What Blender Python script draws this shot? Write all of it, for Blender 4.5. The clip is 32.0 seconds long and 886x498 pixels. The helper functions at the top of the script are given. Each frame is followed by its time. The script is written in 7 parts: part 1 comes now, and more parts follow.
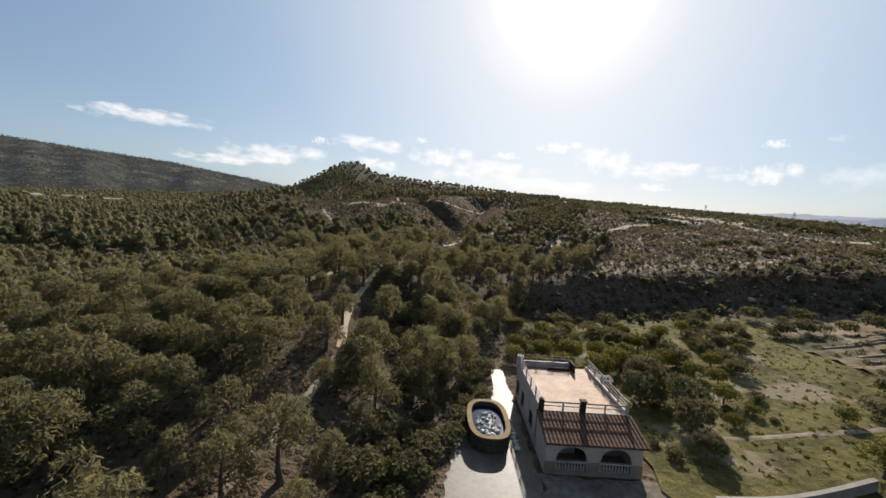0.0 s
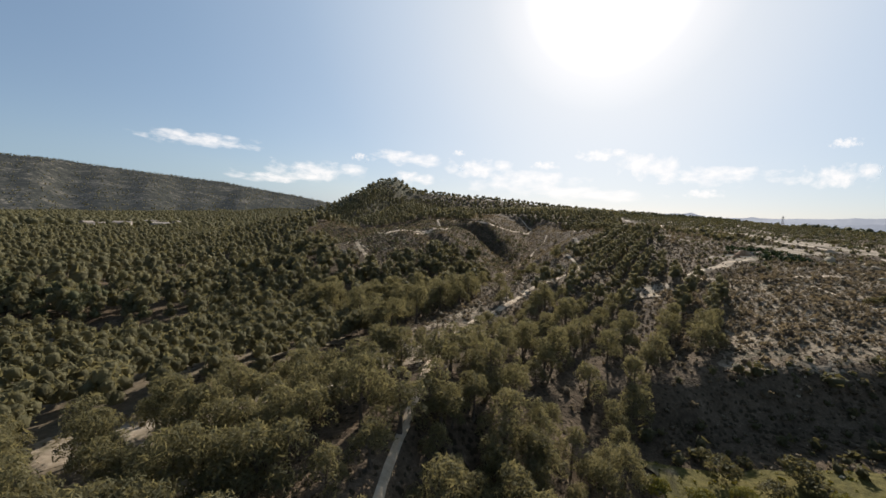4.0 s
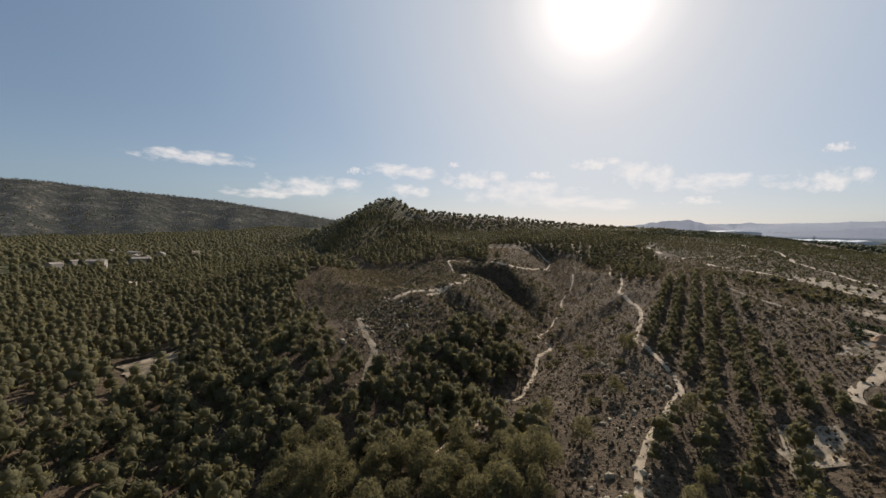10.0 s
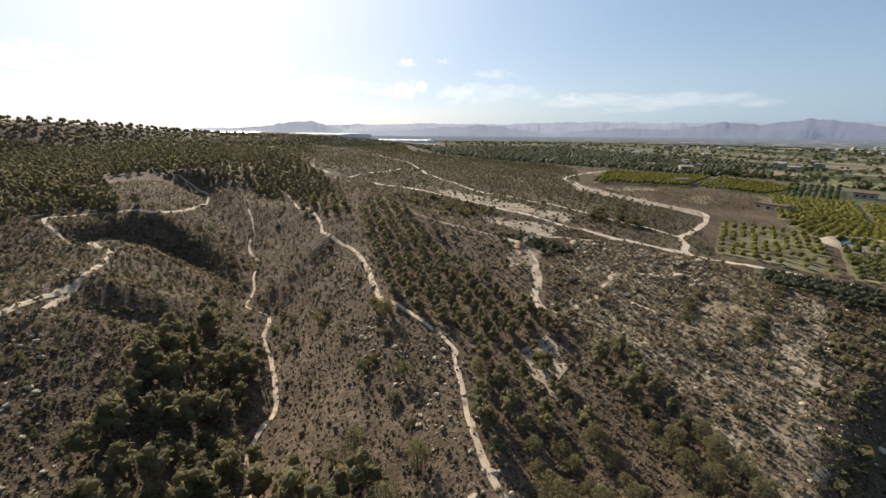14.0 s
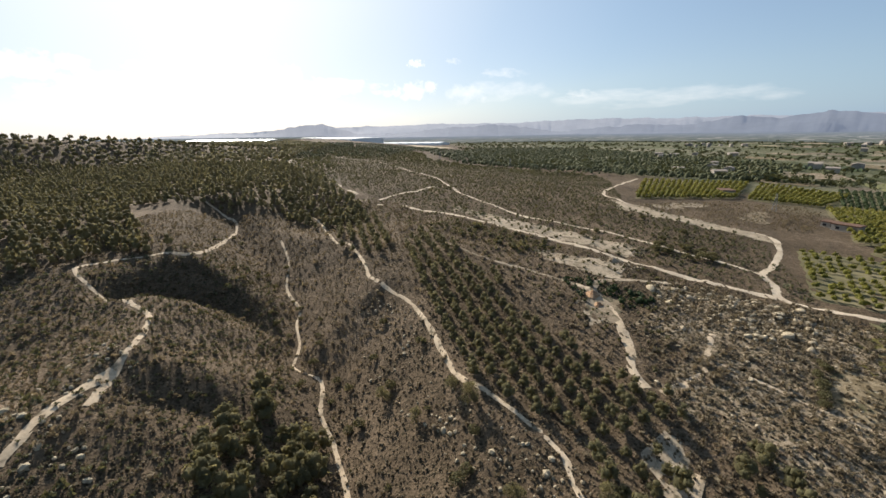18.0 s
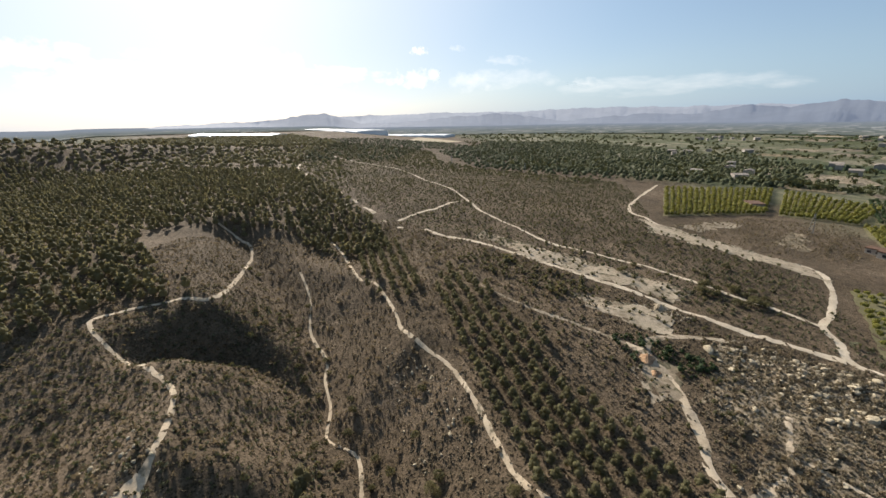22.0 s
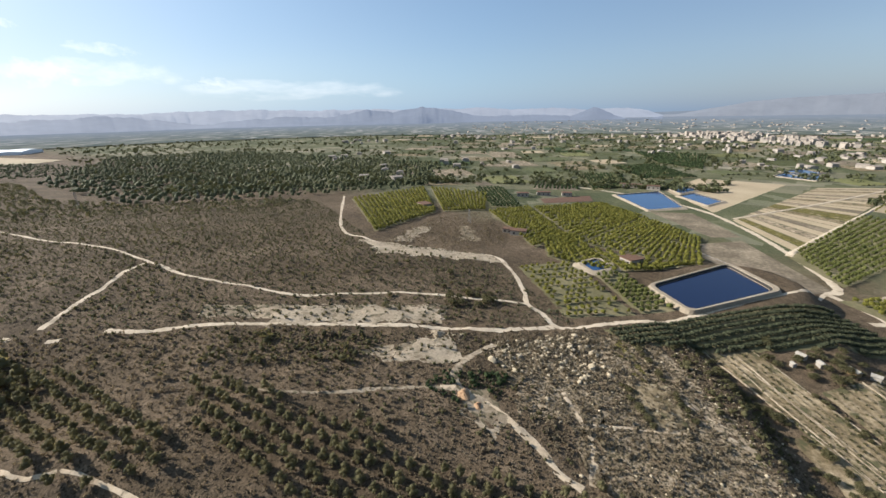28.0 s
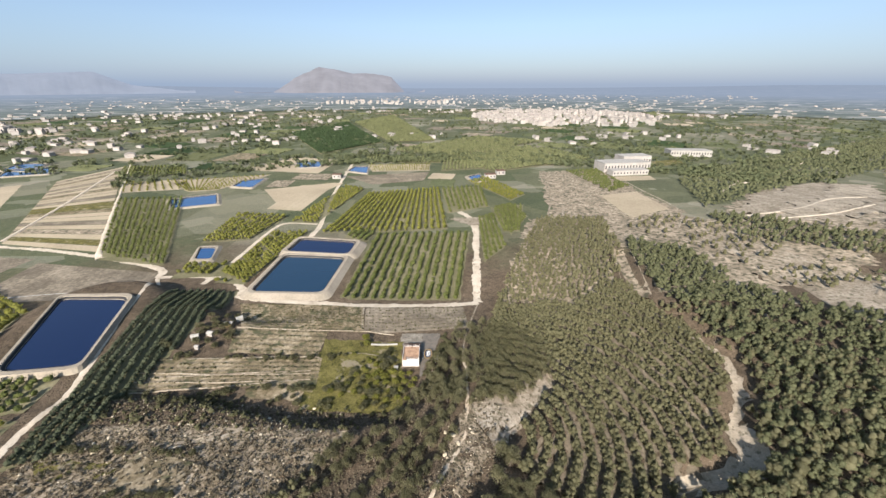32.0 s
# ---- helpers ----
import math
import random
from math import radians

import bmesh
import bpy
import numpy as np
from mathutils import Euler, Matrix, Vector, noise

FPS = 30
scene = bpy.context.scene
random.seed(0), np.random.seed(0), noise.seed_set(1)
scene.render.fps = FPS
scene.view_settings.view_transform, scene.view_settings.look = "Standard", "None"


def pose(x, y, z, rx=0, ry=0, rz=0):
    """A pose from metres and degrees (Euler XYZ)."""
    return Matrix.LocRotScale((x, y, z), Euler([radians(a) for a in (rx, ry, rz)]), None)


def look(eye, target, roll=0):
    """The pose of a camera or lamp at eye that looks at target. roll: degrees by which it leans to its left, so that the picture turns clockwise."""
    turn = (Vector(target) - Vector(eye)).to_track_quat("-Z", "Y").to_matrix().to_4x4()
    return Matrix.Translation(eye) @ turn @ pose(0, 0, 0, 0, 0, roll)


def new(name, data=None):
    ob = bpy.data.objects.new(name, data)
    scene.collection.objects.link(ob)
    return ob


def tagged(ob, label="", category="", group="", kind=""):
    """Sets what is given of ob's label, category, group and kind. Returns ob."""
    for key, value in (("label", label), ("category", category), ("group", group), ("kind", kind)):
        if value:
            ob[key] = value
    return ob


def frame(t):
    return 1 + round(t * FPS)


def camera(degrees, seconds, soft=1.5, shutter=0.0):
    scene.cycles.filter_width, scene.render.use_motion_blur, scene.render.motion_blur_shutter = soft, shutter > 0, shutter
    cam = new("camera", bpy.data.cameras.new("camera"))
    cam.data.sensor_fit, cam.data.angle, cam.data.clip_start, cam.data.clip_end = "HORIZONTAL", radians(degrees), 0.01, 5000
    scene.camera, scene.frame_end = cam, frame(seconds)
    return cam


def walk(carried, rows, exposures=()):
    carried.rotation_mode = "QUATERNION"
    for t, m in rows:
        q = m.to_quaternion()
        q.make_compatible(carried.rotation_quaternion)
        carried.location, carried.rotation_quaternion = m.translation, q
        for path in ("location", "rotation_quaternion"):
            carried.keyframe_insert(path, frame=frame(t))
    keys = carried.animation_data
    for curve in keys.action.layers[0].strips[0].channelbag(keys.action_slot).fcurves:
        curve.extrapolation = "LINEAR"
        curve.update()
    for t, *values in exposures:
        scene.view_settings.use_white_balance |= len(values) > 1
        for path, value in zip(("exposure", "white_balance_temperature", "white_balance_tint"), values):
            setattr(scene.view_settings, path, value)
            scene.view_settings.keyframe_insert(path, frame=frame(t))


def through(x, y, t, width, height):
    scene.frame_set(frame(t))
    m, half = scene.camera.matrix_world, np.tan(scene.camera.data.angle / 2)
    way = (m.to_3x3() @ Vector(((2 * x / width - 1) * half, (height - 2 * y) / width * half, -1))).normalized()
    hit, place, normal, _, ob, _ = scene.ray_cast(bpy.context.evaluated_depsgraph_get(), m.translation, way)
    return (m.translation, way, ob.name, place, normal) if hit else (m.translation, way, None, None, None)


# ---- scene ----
cam = camera(96.9, 32.0)
PATH = [
    (0.0, 0.00, 0.00, 16.96, 84.13, -3.44, 0.35),
    (0.5, 0.08, 2.97, 17.02, 84.14, -3.71, 2.50),
    (1.0, -0.21, 5.90, 17.29, 84.45, -3.73, 3.43),
    (1.5, -0.75, 8.82, 17.95, 85.47, -3.88, 1.99),
    (2.0, -1.42, 11.98, 19.02, 86.54, -2.71, 6.16),
    (2.5, -2.23, 14.51, 19.73, 86.32, -2.55, 6.85),
    (3.0, -2.93, 17.02, 20.86, 86.05, -2.40, 5.91),
    (3.5, -3.70, 19.51, 22.15, 85.54, -2.26, 5.89),
    (5.5, -7.05, 27.21, 27.76, 85.63, -2.46, 2.54),
    (6.0, -8.15, 29.99, 29.66, 85.07, -2.44, 0.86),
    (6.5, -9.13, 32.68, 31.05, 84.84, -2.34, 3.26),
    (7.0, -10.07, 35.42, 32.31, 84.92, -2.16, 3.82),
    (7.5, -11.04, 38.22, 33.54, 85.22, -1.68, 6.06),
    (8.0, -12.13, 41.03, 34.66, 85.42, -1.58, 5.69),
    (8.5, -13.32, 43.68, 35.62, 89.43, -1.65, 4.13),
    (9.0, -14.39, 46.32, 36.58, 93.52, -1.43, 4.00),
    (9.5, -15.28, 49.18, 37.74, 91.82, -1.28, 3.95),
    (10.0, -16.05, 52.28, 39.09, 87.11, -0.97, 5.22),
    (10.5, -16.90, 55.49, 40.57, 83.24, -0.62, 5.21),
    (11.0, -17.95, 58.68, 42.02, 80.40, -0.85, 1.65),
    (11.5, -18.97, 61.75, 43.46, 78.34, -0.74, 2.17),
    (12.0, -20.01, 64.85, 44.86, 76.87, -0.61, 2.11),
    (12.5, -20.98, 67.97, 46.21, 75.61, -0.37, 3.15),
    (13.0, -22.47, 71.22, 47.47, 74.92, -0.44, -3.78),
    (13.5, -24.89, 75.09, 48.56, 74.38, -0.58, -20.93),
    (14.0, -27.31, 78.96, 49.92, 73.59, -0.28, -44.69),
    (14.5, -28.70, 82.26, 51.31, 72.81, 0.06, -53.47),
    (15.0, -29.08, 85.13, 52.58, 72.92, 0.08, -49.26),
    (15.5, -28.93, 88.19, 53.88, 72.78, 0.34, -46.83),
    (17.5, -27.48, 97.34, 58.33, 73.27, 1.12, -42.28),
    (18.0, -27.39, 100.10, 60.42, 73.49, 0.99, -43.53),
    (18.5, -27.35, 102.45, 62.58, 73.53, 1.00, -43.85),
    (19.0, -27.46, 104.66, 64.76, 73.68, 1.03, -45.08),
    (19.5, -27.71, 106.96, 66.92, 73.29, 1.05, -49.95),
    (20.0, -27.89, 109.30, 69.11, 73.13, 0.60, -53.96),
    (20.5, -27.72, 111.42, 71.12, 72.13, 0.64, -53.15),
    (21.0, -27.17, 113.33, 72.89, 71.86, 0.52, -51.24),
    (21.5, -26.30, 115.01, 74.44, 71.84, 0.89, -46.35),
    (22.0, -25.43, 116.91, 75.85, 71.84, 1.05, -43.18),
    (22.5, -24.70, 119.08, 77.22, 71.67, 1.17, -42.58),
    (23.0, -24.13, 121.45, 78.50, 71.33, 1.07, -42.89),
    (23.5, -23.29, 123.79, 79.78, 71.28, 1.16, -43.31),
    (24.0, -22.36, 126.24, 80.87, 71.31, 1.23, -42.29),
    (24.5, -21.41, 128.96, 81.93, 71.21, 1.13, -42.96),
    (26.5, -18.87, 138.56, 85.14, 72.42, 1.04, -50.47),
    (27.0, -18.57, 142.11, 86.44, 72.27, 0.96, -56.80),
    (27.5, -18.21, 145.89, 87.81, 71.80, 0.86, -71.31),
    (28.0, -17.32, 150.08, 89.36, 71.12, 1.15, -90.25),
    (28.5, -15.84, 154.05, 90.74, 70.51, 1.09, -106.08),
    (29.0, -13.95, 157.29, 92.00, 70.14, 1.28, -120.50),
    (29.5, -11.33, 159.65, 93.18, 69.55, 1.35, -138.48),
    (30.0, -7.98, 161.16, 94.44, 68.74, 0.61, -156.07),
    (30.5, -4.66, 162.14, 95.91, 68.21, -0.27, -174.41),
    (31.0, -2.22, 162.38, 97.72, 67.98, -0.82, -185.02),
    (31.5, -1.02, 161.87, 99.78, 67.60, -0.65, -183.56),
    (32.0, -0.64, 160.85, 102.11, 67.25, -0.00, -180.48),
]

EXPOSURES = [(0.0, 0.48, 6620, 13), (6.0, 0.44, 6620, 13), (8.0, 0.31, 6670, 13), (9.0, 0.14, 6720, 14), (10.0, 0.12, 6720, 15), (11.0, 0.47, 6620, 14), (12.0, 0.6, 6620, 14), (13.0, 0.7, 6720, 15), (15.0, 0.77, 6720, 13), (24.0, 0.76, 6620, 12), (27.0, 0.72, 6440, 12), (28.0, 0.92, 6390, 12), (29.0, 1.1, 6370, 11), (30.0, 1.2, 6370, 15), (32.0, 1.2, 6160, 14)]
walk(cam, [(t, pose(*p)) for t, *p in PATH], EXPOSURES)

# ---- sky and sun ----
SUN_UP, SUN_TURN = 28.8, 15.3        # degrees above the horizon, and from +y towards +x
world = bpy.data.worlds.new("sky")
scene.world = world
world.use_nodes = True
wn = world.node_tree.nodes
sky = wn.new("ShaderNodeTexSky")
sky.sky_type, sky.sun_disc = "NISHITA", False
sky.sun_elevation, sky.sun_rotation = radians(SUN_UP), radians(SUN_TURN)
sky.altitude, sky.air_density, sky.dust_density, sky.ozone_density = 100, 0.95, 0.9, 1.2
wn["Background"].inputs["Strength"].default_value = 0.070
veil = wn.new("ShaderNodeMix")                 # thin even haze
veil.data_type = "RGBA"
world.node_tree.links.new(sky.outputs[0], veil.inputs[6])
world.node_tree.links.new(veil.outputs[2], wn["Background"].inputs["Color"])
_d = Vector((math.sin(radians(SUN_TURN)) * math.cos(radians(SUN_UP)), math.cos(radians(SUN_TURN)) * math.cos(radians(SUN_UP)), math.sin(radians(SUN_UP))))


def sky_ramp(fac, stops):
    r = wn.new("ShaderNodeValToRGB")
    e = r.color_ramp.elements
    while len(e) < len(stops):
        e.new(0.5)
    for el, (p, c) in zip(e, stops):
        el.position, el.color = p, (*c, 1)
    world.node_tree.links.new(fac, r.inputs["Fac"])
    return r.outputs["Color"]


# haze: thick at the horizon, thin overhead, brighter towards the sun
_co = wn.new("ShaderNodeTexCoord").outputs["Generated"]
_sep = wn.new("ShaderNodeSeparateXYZ")
world.node_tree.links.new(_co, _sep.inputs[0])
_low = sky_ramp(_sep.outputs[2], [(0.0, (0.75,) * 3), (0.035, (0.62,) * 3), (0.12, (0.38,) * 3), (0.35, (0.26,) * 3)])
_dot = wn.new("ShaderNodeVectorMath")
_dot.operation = "DOT_PRODUCT"
_dot.inputs[1].default_value = _d
world.node_tree.links.new(_co, _dot.inputs[0])
_half = wn.new("ShaderNodeMath")
_half.operation = "MULTIPLY_ADD"
_half.inputs[1].default_value, _half.inputs[2].default_value = 0.5, 0.5
world.node_tree.links.new(_dot.outputs["Value"], _half.inputs[0])
_scale = wn.new("ShaderNodeVectorMath")
_scale.operation = "SCALE"
_scale.inputs["Scale"].default_value = 16.0
world.node_tree.links.new(sky_ramp(_half.outputs[0], [(0.0, (0.11, 0.145, 0.21)), (0.35, (0.115, 0.17, 0.25)), (0.62, (0.152, 0.262, 0.395)), (0.82, (0.212, 0.325, 0.445)), (0.90, (0.275, 0.38, 0.49)), (0.955, (0.385, 0.465, 0.545)), (0.984, (0.47, 0.525, 0.57)), (0.9945, (0.58, 0.61, 0.63)), (1.0, (1.0, 1.0, 0.97))]), _scale.inputs[0])
_near = wn.new("ShaderNodeMath")                # round the sun the haze outweighs the blue
_near.operation = "MAXIMUM"
world.node_tree.links.new(_low, _near.inputs[0])
world.node_tree.links.new(sky_ramp(_half.outputs[0], [(0.55, (0.26,) * 3), (0.75, (0.34,) * 3), (0.88, (0.54,) * 3), (0.95, (0.78,) * 3), (0.985, (0.86,) * 3)]), _near.inputs[1])
world.node_tree.links.new(_near.outputs[0], veil.inputs[0])
world.node_tree.links.new(_scale.outputs[0], veil.inputs[7])
sun_data = bpy.data.lights.new("sun", "SUN")
sun_data.energy, sun_data.angle, sun_data.color = 5.0, radians(0.55), (1.0, 0.95, 0.86)
sun = new("sun", sun_data)
sun.matrix_world = look(_d * 900, (0, 0, 0))

# ---- materials ----
def nodes_of(name):
    m = bpy.data.materials.new(name)
    m.use_nodes = True
    nt = m.node_tree
    return m, nt, nt.nodes["Principled BSDF"]


def noise_node(nt, vec, scale, detail=4.0, rough=0.6):
    n = nt.nodes.new("ShaderNodeTexNoise")
    n.inputs["Scale"].default_value, n.inputs["Detail"].default_value, n.inputs["Roughness"].default_value = scale, detail, rough
    nt.links.new(vec, n.inputs["Vector"])
    return n.outputs["Fac"]


def ramp(nt, fac, stops):
    r = nt.nodes.new("ShaderNodeValToRGB")
    e = r.color_ramp.elements
    while len(e) < len(stops):
        e.new(0.5)
    for el, (p, c) in zip(e, stops):
        el.position, el.color = p, (*c, 1)
    nt.links.new(fac, r.inputs["Fac"])
    return r.outputs["Color"]


def mix(nt, fac, a, b, kind="MIX"):
    n = nt.nodes.new("ShaderNodeMix")
    n.data_type, n.blend_type = "RGBA", kind
    for sock, v in ((n.inputs[0], fac), (n.inputs[6], a), (n.inputs[7], b)):
        if isinstance(v, (int, float)):
            sock.default_value = v
        elif isinstance(v, tuple):
            sock.default_value = (*v, 1)
        else:
            nt.links.new(v, sock)
    return n.outputs[2]


def maths(nt, op, a, b=0.0, clamp=False):
    n = nt.nodes.new("ShaderNodeMath")
    n.operation, n.use_clamp = op, clamp
    for sock, v in zip(n.inputs, (a, b)):
        if isinstance(v, (int, float)):
            sock.default_value = v
        else:
            nt.links.new(v, sock)
    return n.outputs[0]


def bump(nt, bsdf, height, strength, distance):
    b = nt.nodes.new("ShaderNodeBump")
    b.inputs["Strength"].default_value, b.inputs["Distance"].default_value = strength, distance
    nt.links.new(height, b.inputs["Height"])
    nt.links.new(b.outputs[0], bsdf.inputs["Normal"])


def place(nt):
    return nt.nodes.new("ShaderNodeNewGeometry").outputs["Position"]


def tufted(nt, pos, col, dark, size=1.5, share=0.42):
    """Small low tufts dotted over a soil colour, unevenly; returns the colour and a height for relief."""
    warp = nt.nodes.new("ShaderNodeVectorMath")
    warp.operation = "ADD"
    n = nt.nodes.new("ShaderNodeTexNoise")
    n.inputs["Scale"].default_value = 2.5
    nt.links.new(pos, n.inputs["Vector"])
    sc = nt.nodes.new("ShaderNodeVectorMath")
    sc.operation = "SCALE"
    sc.inputs["Scale"].default_value = 0.5
    nt.links.new(n.outputs["Color"], sc.inputs[0])
    nt.links.new(pos, warp.inputs[0])
    nt.links.new(sc.outputs[0], warp.inputs[1])
    vor = nt.nodes.new("ShaderNodeTexVoronoi")
    vor.inputs["Scale"].default_value = size
    nt.links.new(warp.outputs[0], vor.inputs["Vector"])
    thick = maths(nt, "MULTIPLY", noise_node(nt, pos, 0.12, 4), share * 2.0)
    f = maths(nt, "MULTIPLY", maths(nt, "SUBTRACT", thick, vor.outputs["Distance"]), 7.0, True)
    return mix(nt, maths(nt, "MULTIPLY", f, 0.85), col, dark), f


def earthy(name, stops, coarse=0.06, fine=1.2, rough=0.95, relief=0.25, tufts=None, spot=None):
    """Soil-like surface: a ramp over coarse and fine noise mixed, with optional spots of another colour."""
    m, nt, bsdf = nodes_of(name)
    pos = place(nt)
    a = noise_node(nt, pos, coarse, 5)
    b = noise_node(nt, pos, fine, 6, 0.7)
    f = maths(nt, "ADD", maths(nt, "MULTIPLY", a, 0.5), maths(nt, "MULTIPLY", b, 0.5))
    col = ramp(nt, f, stops)
    if spot:
        c, scale, low, high = spot
        s = noise_node(nt, pos, scale, 3)
        col = mix(nt, ramp(nt, s, [(low, (0, 0, 0)), (high, (1, 1, 1))]), col, c)
    if tufts:
        col, knob = tufted(nt, pos, col, *tufts)
        b = maths(nt, "ADD", b, knob)
    nt.links.new(col, bsdf.inputs["Base Color"])
    bsdf.inputs["Roughness"].default_value = rough
    bsdf.inputs["Specular IOR Level"].default_value = 0.15
    bump(nt, bsdf, b, relief, 0.3)
    return m


def leafy(name, dark, light, per="island", rough=0.75, through=0.25, warm=0.75, leaf=3.2):
    """Foliage: each spray has its own shade between two colours; part of the light passes through."""
    m, nt, bsdf = nodes_of(name)
    if per == "island":
        rnd = nt.nodes.new("ShaderNodeNewGeometry").outputs["Random Per Island"]
    else:
        rnd = nt.nodes.new("ShaderNodeObjectInfo").outputs["Random"]
    big = noise_node(nt, place(nt), 0.32, 3)
    fine = noise_node(nt, place(nt), leaf, 3, 0.7)
    f = maths(nt, "ADD", maths(nt, "MULTIPLY", rnd, 0.2), maths(nt, "ADD", maths(nt, "MULTIPLY", big, 0.45), maths(nt, "MULTIPLY", fine, 0.35)))
    col = ramp(nt, f, [(0.30, dark), (0.70, light)])
    bump(nt, bsdf, fine, 1.0, 0.9 / leaf)
    nt.links.new(col, bsdf.inputs["Base Color"])
    bsdf.inputs["Roughness"].default_value = rough
    bsdf.inputs["Specular IOR Level"].default_value = 0.2
    t = nt.nodes.new("ShaderNodeBsdfTranslucent")
    nt.links.new(mix(nt, warm, col, (1.0, 0.80, 0.42), "MULTIPLY"), t.inputs["Color"])     # light that has passed a leaf is yellower
    ms = nt.nodes.new("ShaderNodeMixShader")
    ms.inputs[0].default_value = through
    nt.links.new(bsdf.outputs[0], ms.inputs[1])
    nt.links.new(t.outputs[0], ms.inputs[2])
    nt.links.new(ms.outputs[0], nt.nodes["Material Output"].inputs["Surface"])
    return m


SOIL = earthy("scrub_soil", [(0.30, (0.06, 0.05, 0.032)), (0.45, (0.115, 0.091, 0.06)), (0.58, (0.19, 0.152, 0.105)), (0.72, (0.30, 0.25, 0.185))], 0.05, 0.9, relief=0.5)
TRACK = earthy("pale_dirt_track", [(0.32, (0.30, 0.24, 0.165)), (0.5, (0.45, 0.37, 0.27)), (0.7, (0.58, 0.49, 0.37))], 0.12, 1.5, spot=((0.22, 0.18, 0.12), 0.25, 0.58, 0.72))
PATHDIRT = earthy("trodden_path", [(0.32, (0.29, 0.225, 0.15)), (0.5, (0.43, 0.34, 0.235)), (0.7, (0.56, 0.46, 0.34))], 0.15, 2.0, spot=((0.14, 0.115, 0.075), 0.4, 0.56, 0.70))
BARE = earthy("bare_pale_ground", [(0.32, (0.13, 0.10, 0.066)), (0.5, (0.25, 0.20, 0.14)), (0.68, (0.42, 0.355, 0.265))], 0.09, 0.8, relief=0.5, spot=((0.10, 0.085, 0.05), 0.5, 0.52, 0.66))
BARE_SAND = earthy("pale_sand", [(0.34, (0.17, 0.135, 0.092)), (0.5, (0.29, 0.235, 0.165)), (0.66, (0.42, 0.35, 0.26))], 0.12, 1.0, relief=0.6, spot=((0.13, 0.11, 0.07), 0.45, 0.55, 0.66))
ERODED = earthy("eroded_pale_ground", [(0.34, (0.10, 0.078, 0.052)), (0.47, (0.22, 0.172, 0.115)), (0.62, (0.42, 0.335, 0.235))], 0.12, 0.7, relief=0.8, spot=((0.085, 0.075, 0.045), 0.35, 0.50, 0.60))
LIMESTONE_SLOPE = earthy("limestone_slope", [(0.36, (0.094, 0.071, 0.045)), (0.48, (0.195, 0.15, 0.098)), (0.64, (0.35, 0.28, 0.195))], 0.16, 1.1, relief=0.8, tufts=((0.06, 0.052, 0.028), 1.3, 0.46))
BANK_EARTH = earthy("packed_bank_earth", [(0.32, (0.17, 0.14, 0.10)), (0.5, (0.26, 0.215, 0.155)), (0.7, (0.36, 0.30, 0.225))], 0.1, 1.2)
ROCK = earthy("limestone", [(0.32, (0.22, 0.175, 0.11)), (0.5, (0.37, 0.305, 0.205)), (0.68, (0.52, 0.445, 0.33))], 0.2, 2.5, relief=0.6)
FIELD_TAN = earthy("tilled_tan_field", [(0.3, (0.22, 0.17, 0.11)), (0.5, (0.32, 0.255, 0.165)), (0.7, (0.42, 0.34, 0.23))], 0.02, 0.5)
FIELD_BROWN = earthy("fallow_brown_field", [(0.36, (0.085, 0.068, 0.046)), (0.5, (0.15, 0.12, 0.082)), (0.64, (0.29, 0.235, 0.165))], 0.05, 0.5)
FIELD_DRY = earthy("dry_grass_terrace", [(0.36, (0.075, 0.06, 0.032)), (0.48, (0.16, 0.122, 0.07)), (0.62, (0.32, 0.255, 0.165))], 0.1, 0.7, relief=0.7, spot=((0.075, 0.07, 0.035), 0.22, 0.52, 0.62))
FIELD_GREEN = earthy("grassy_terrace", [(0.38, (0.045, 0.04, 0.013)), (0.48, (0.092, 0.08, 0.022)), (0.60, (0.16, 0.132, 0.042))], 0.25, 1.4, relief=0.8, spot=((0.22, 0.178, 0.112), 0.15, 0.57, 0.64))
ORCHARD_SOIL = earthy("orchard_soil", [(0.3, (0.085, 0.078, 0.037)), (0.5, (0.145, 0.128, 0.066)), (0.7, (0.25, 0.208, 0.128))], 0.05, 0.6)
PINE = leafy("pine_needles", (0.108, 0.101, 0.05), (0.252, 0.231, 0.12), through=0.55, warm=0.4)
CITRUS = leafy("citrus_leaves", (0.08, 0.088, 0.017), (0.235, 0.218, 0.042), through=0.35)
CITRUS_GREEN = leafy("green_citrus_leaves", (0.054, 0.068, 0.017), (0.155, 0.16, 0.044), through=0.3)
CITRUS_DARK = leafy("dark_citrus_leaves", (0.018, 0.032, 0.012), (0.06, 0.085, 0.03))
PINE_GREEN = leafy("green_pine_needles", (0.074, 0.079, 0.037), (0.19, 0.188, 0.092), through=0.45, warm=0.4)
DARK_LEAF = leafy("dark_orchard_leaves", (0.034, 0.041, 0.021), (0.10, 0.107, 0.058))
FAR_GROVE = leafy("far_groves", (0.05, 0.06, 0.028), (0.125, 0.13, 0.06), through=0.2)
FAR_GROVE_PALE = leafy("far_pale_groves", (0.085, 0.09, 0.036), (0.18, 0.178, 0.078), through=0.2)
SCRUB = leafy("dry_scrub", (0.10, 0.08, 0.05), (0.27, 0.22, 0.145), through=0.42, warm=0.35)
SCRUB_OLIVE = leafy("olive_scrub", (0.058, 0.062, 0.035), (0.15, 0.155, 0.09), through=0.35)
BUSH = leafy("green_bush", (0.068, 0.066, 0.03), (0.178, 0.164, 0.082), through=0.48, warm=0.5)
BARK = earthy("bark", [(0.3, (0.06, 0.045, 0.03)), (0.6, (0.14, 0.11, 0.08))], 1.0, 6.0)


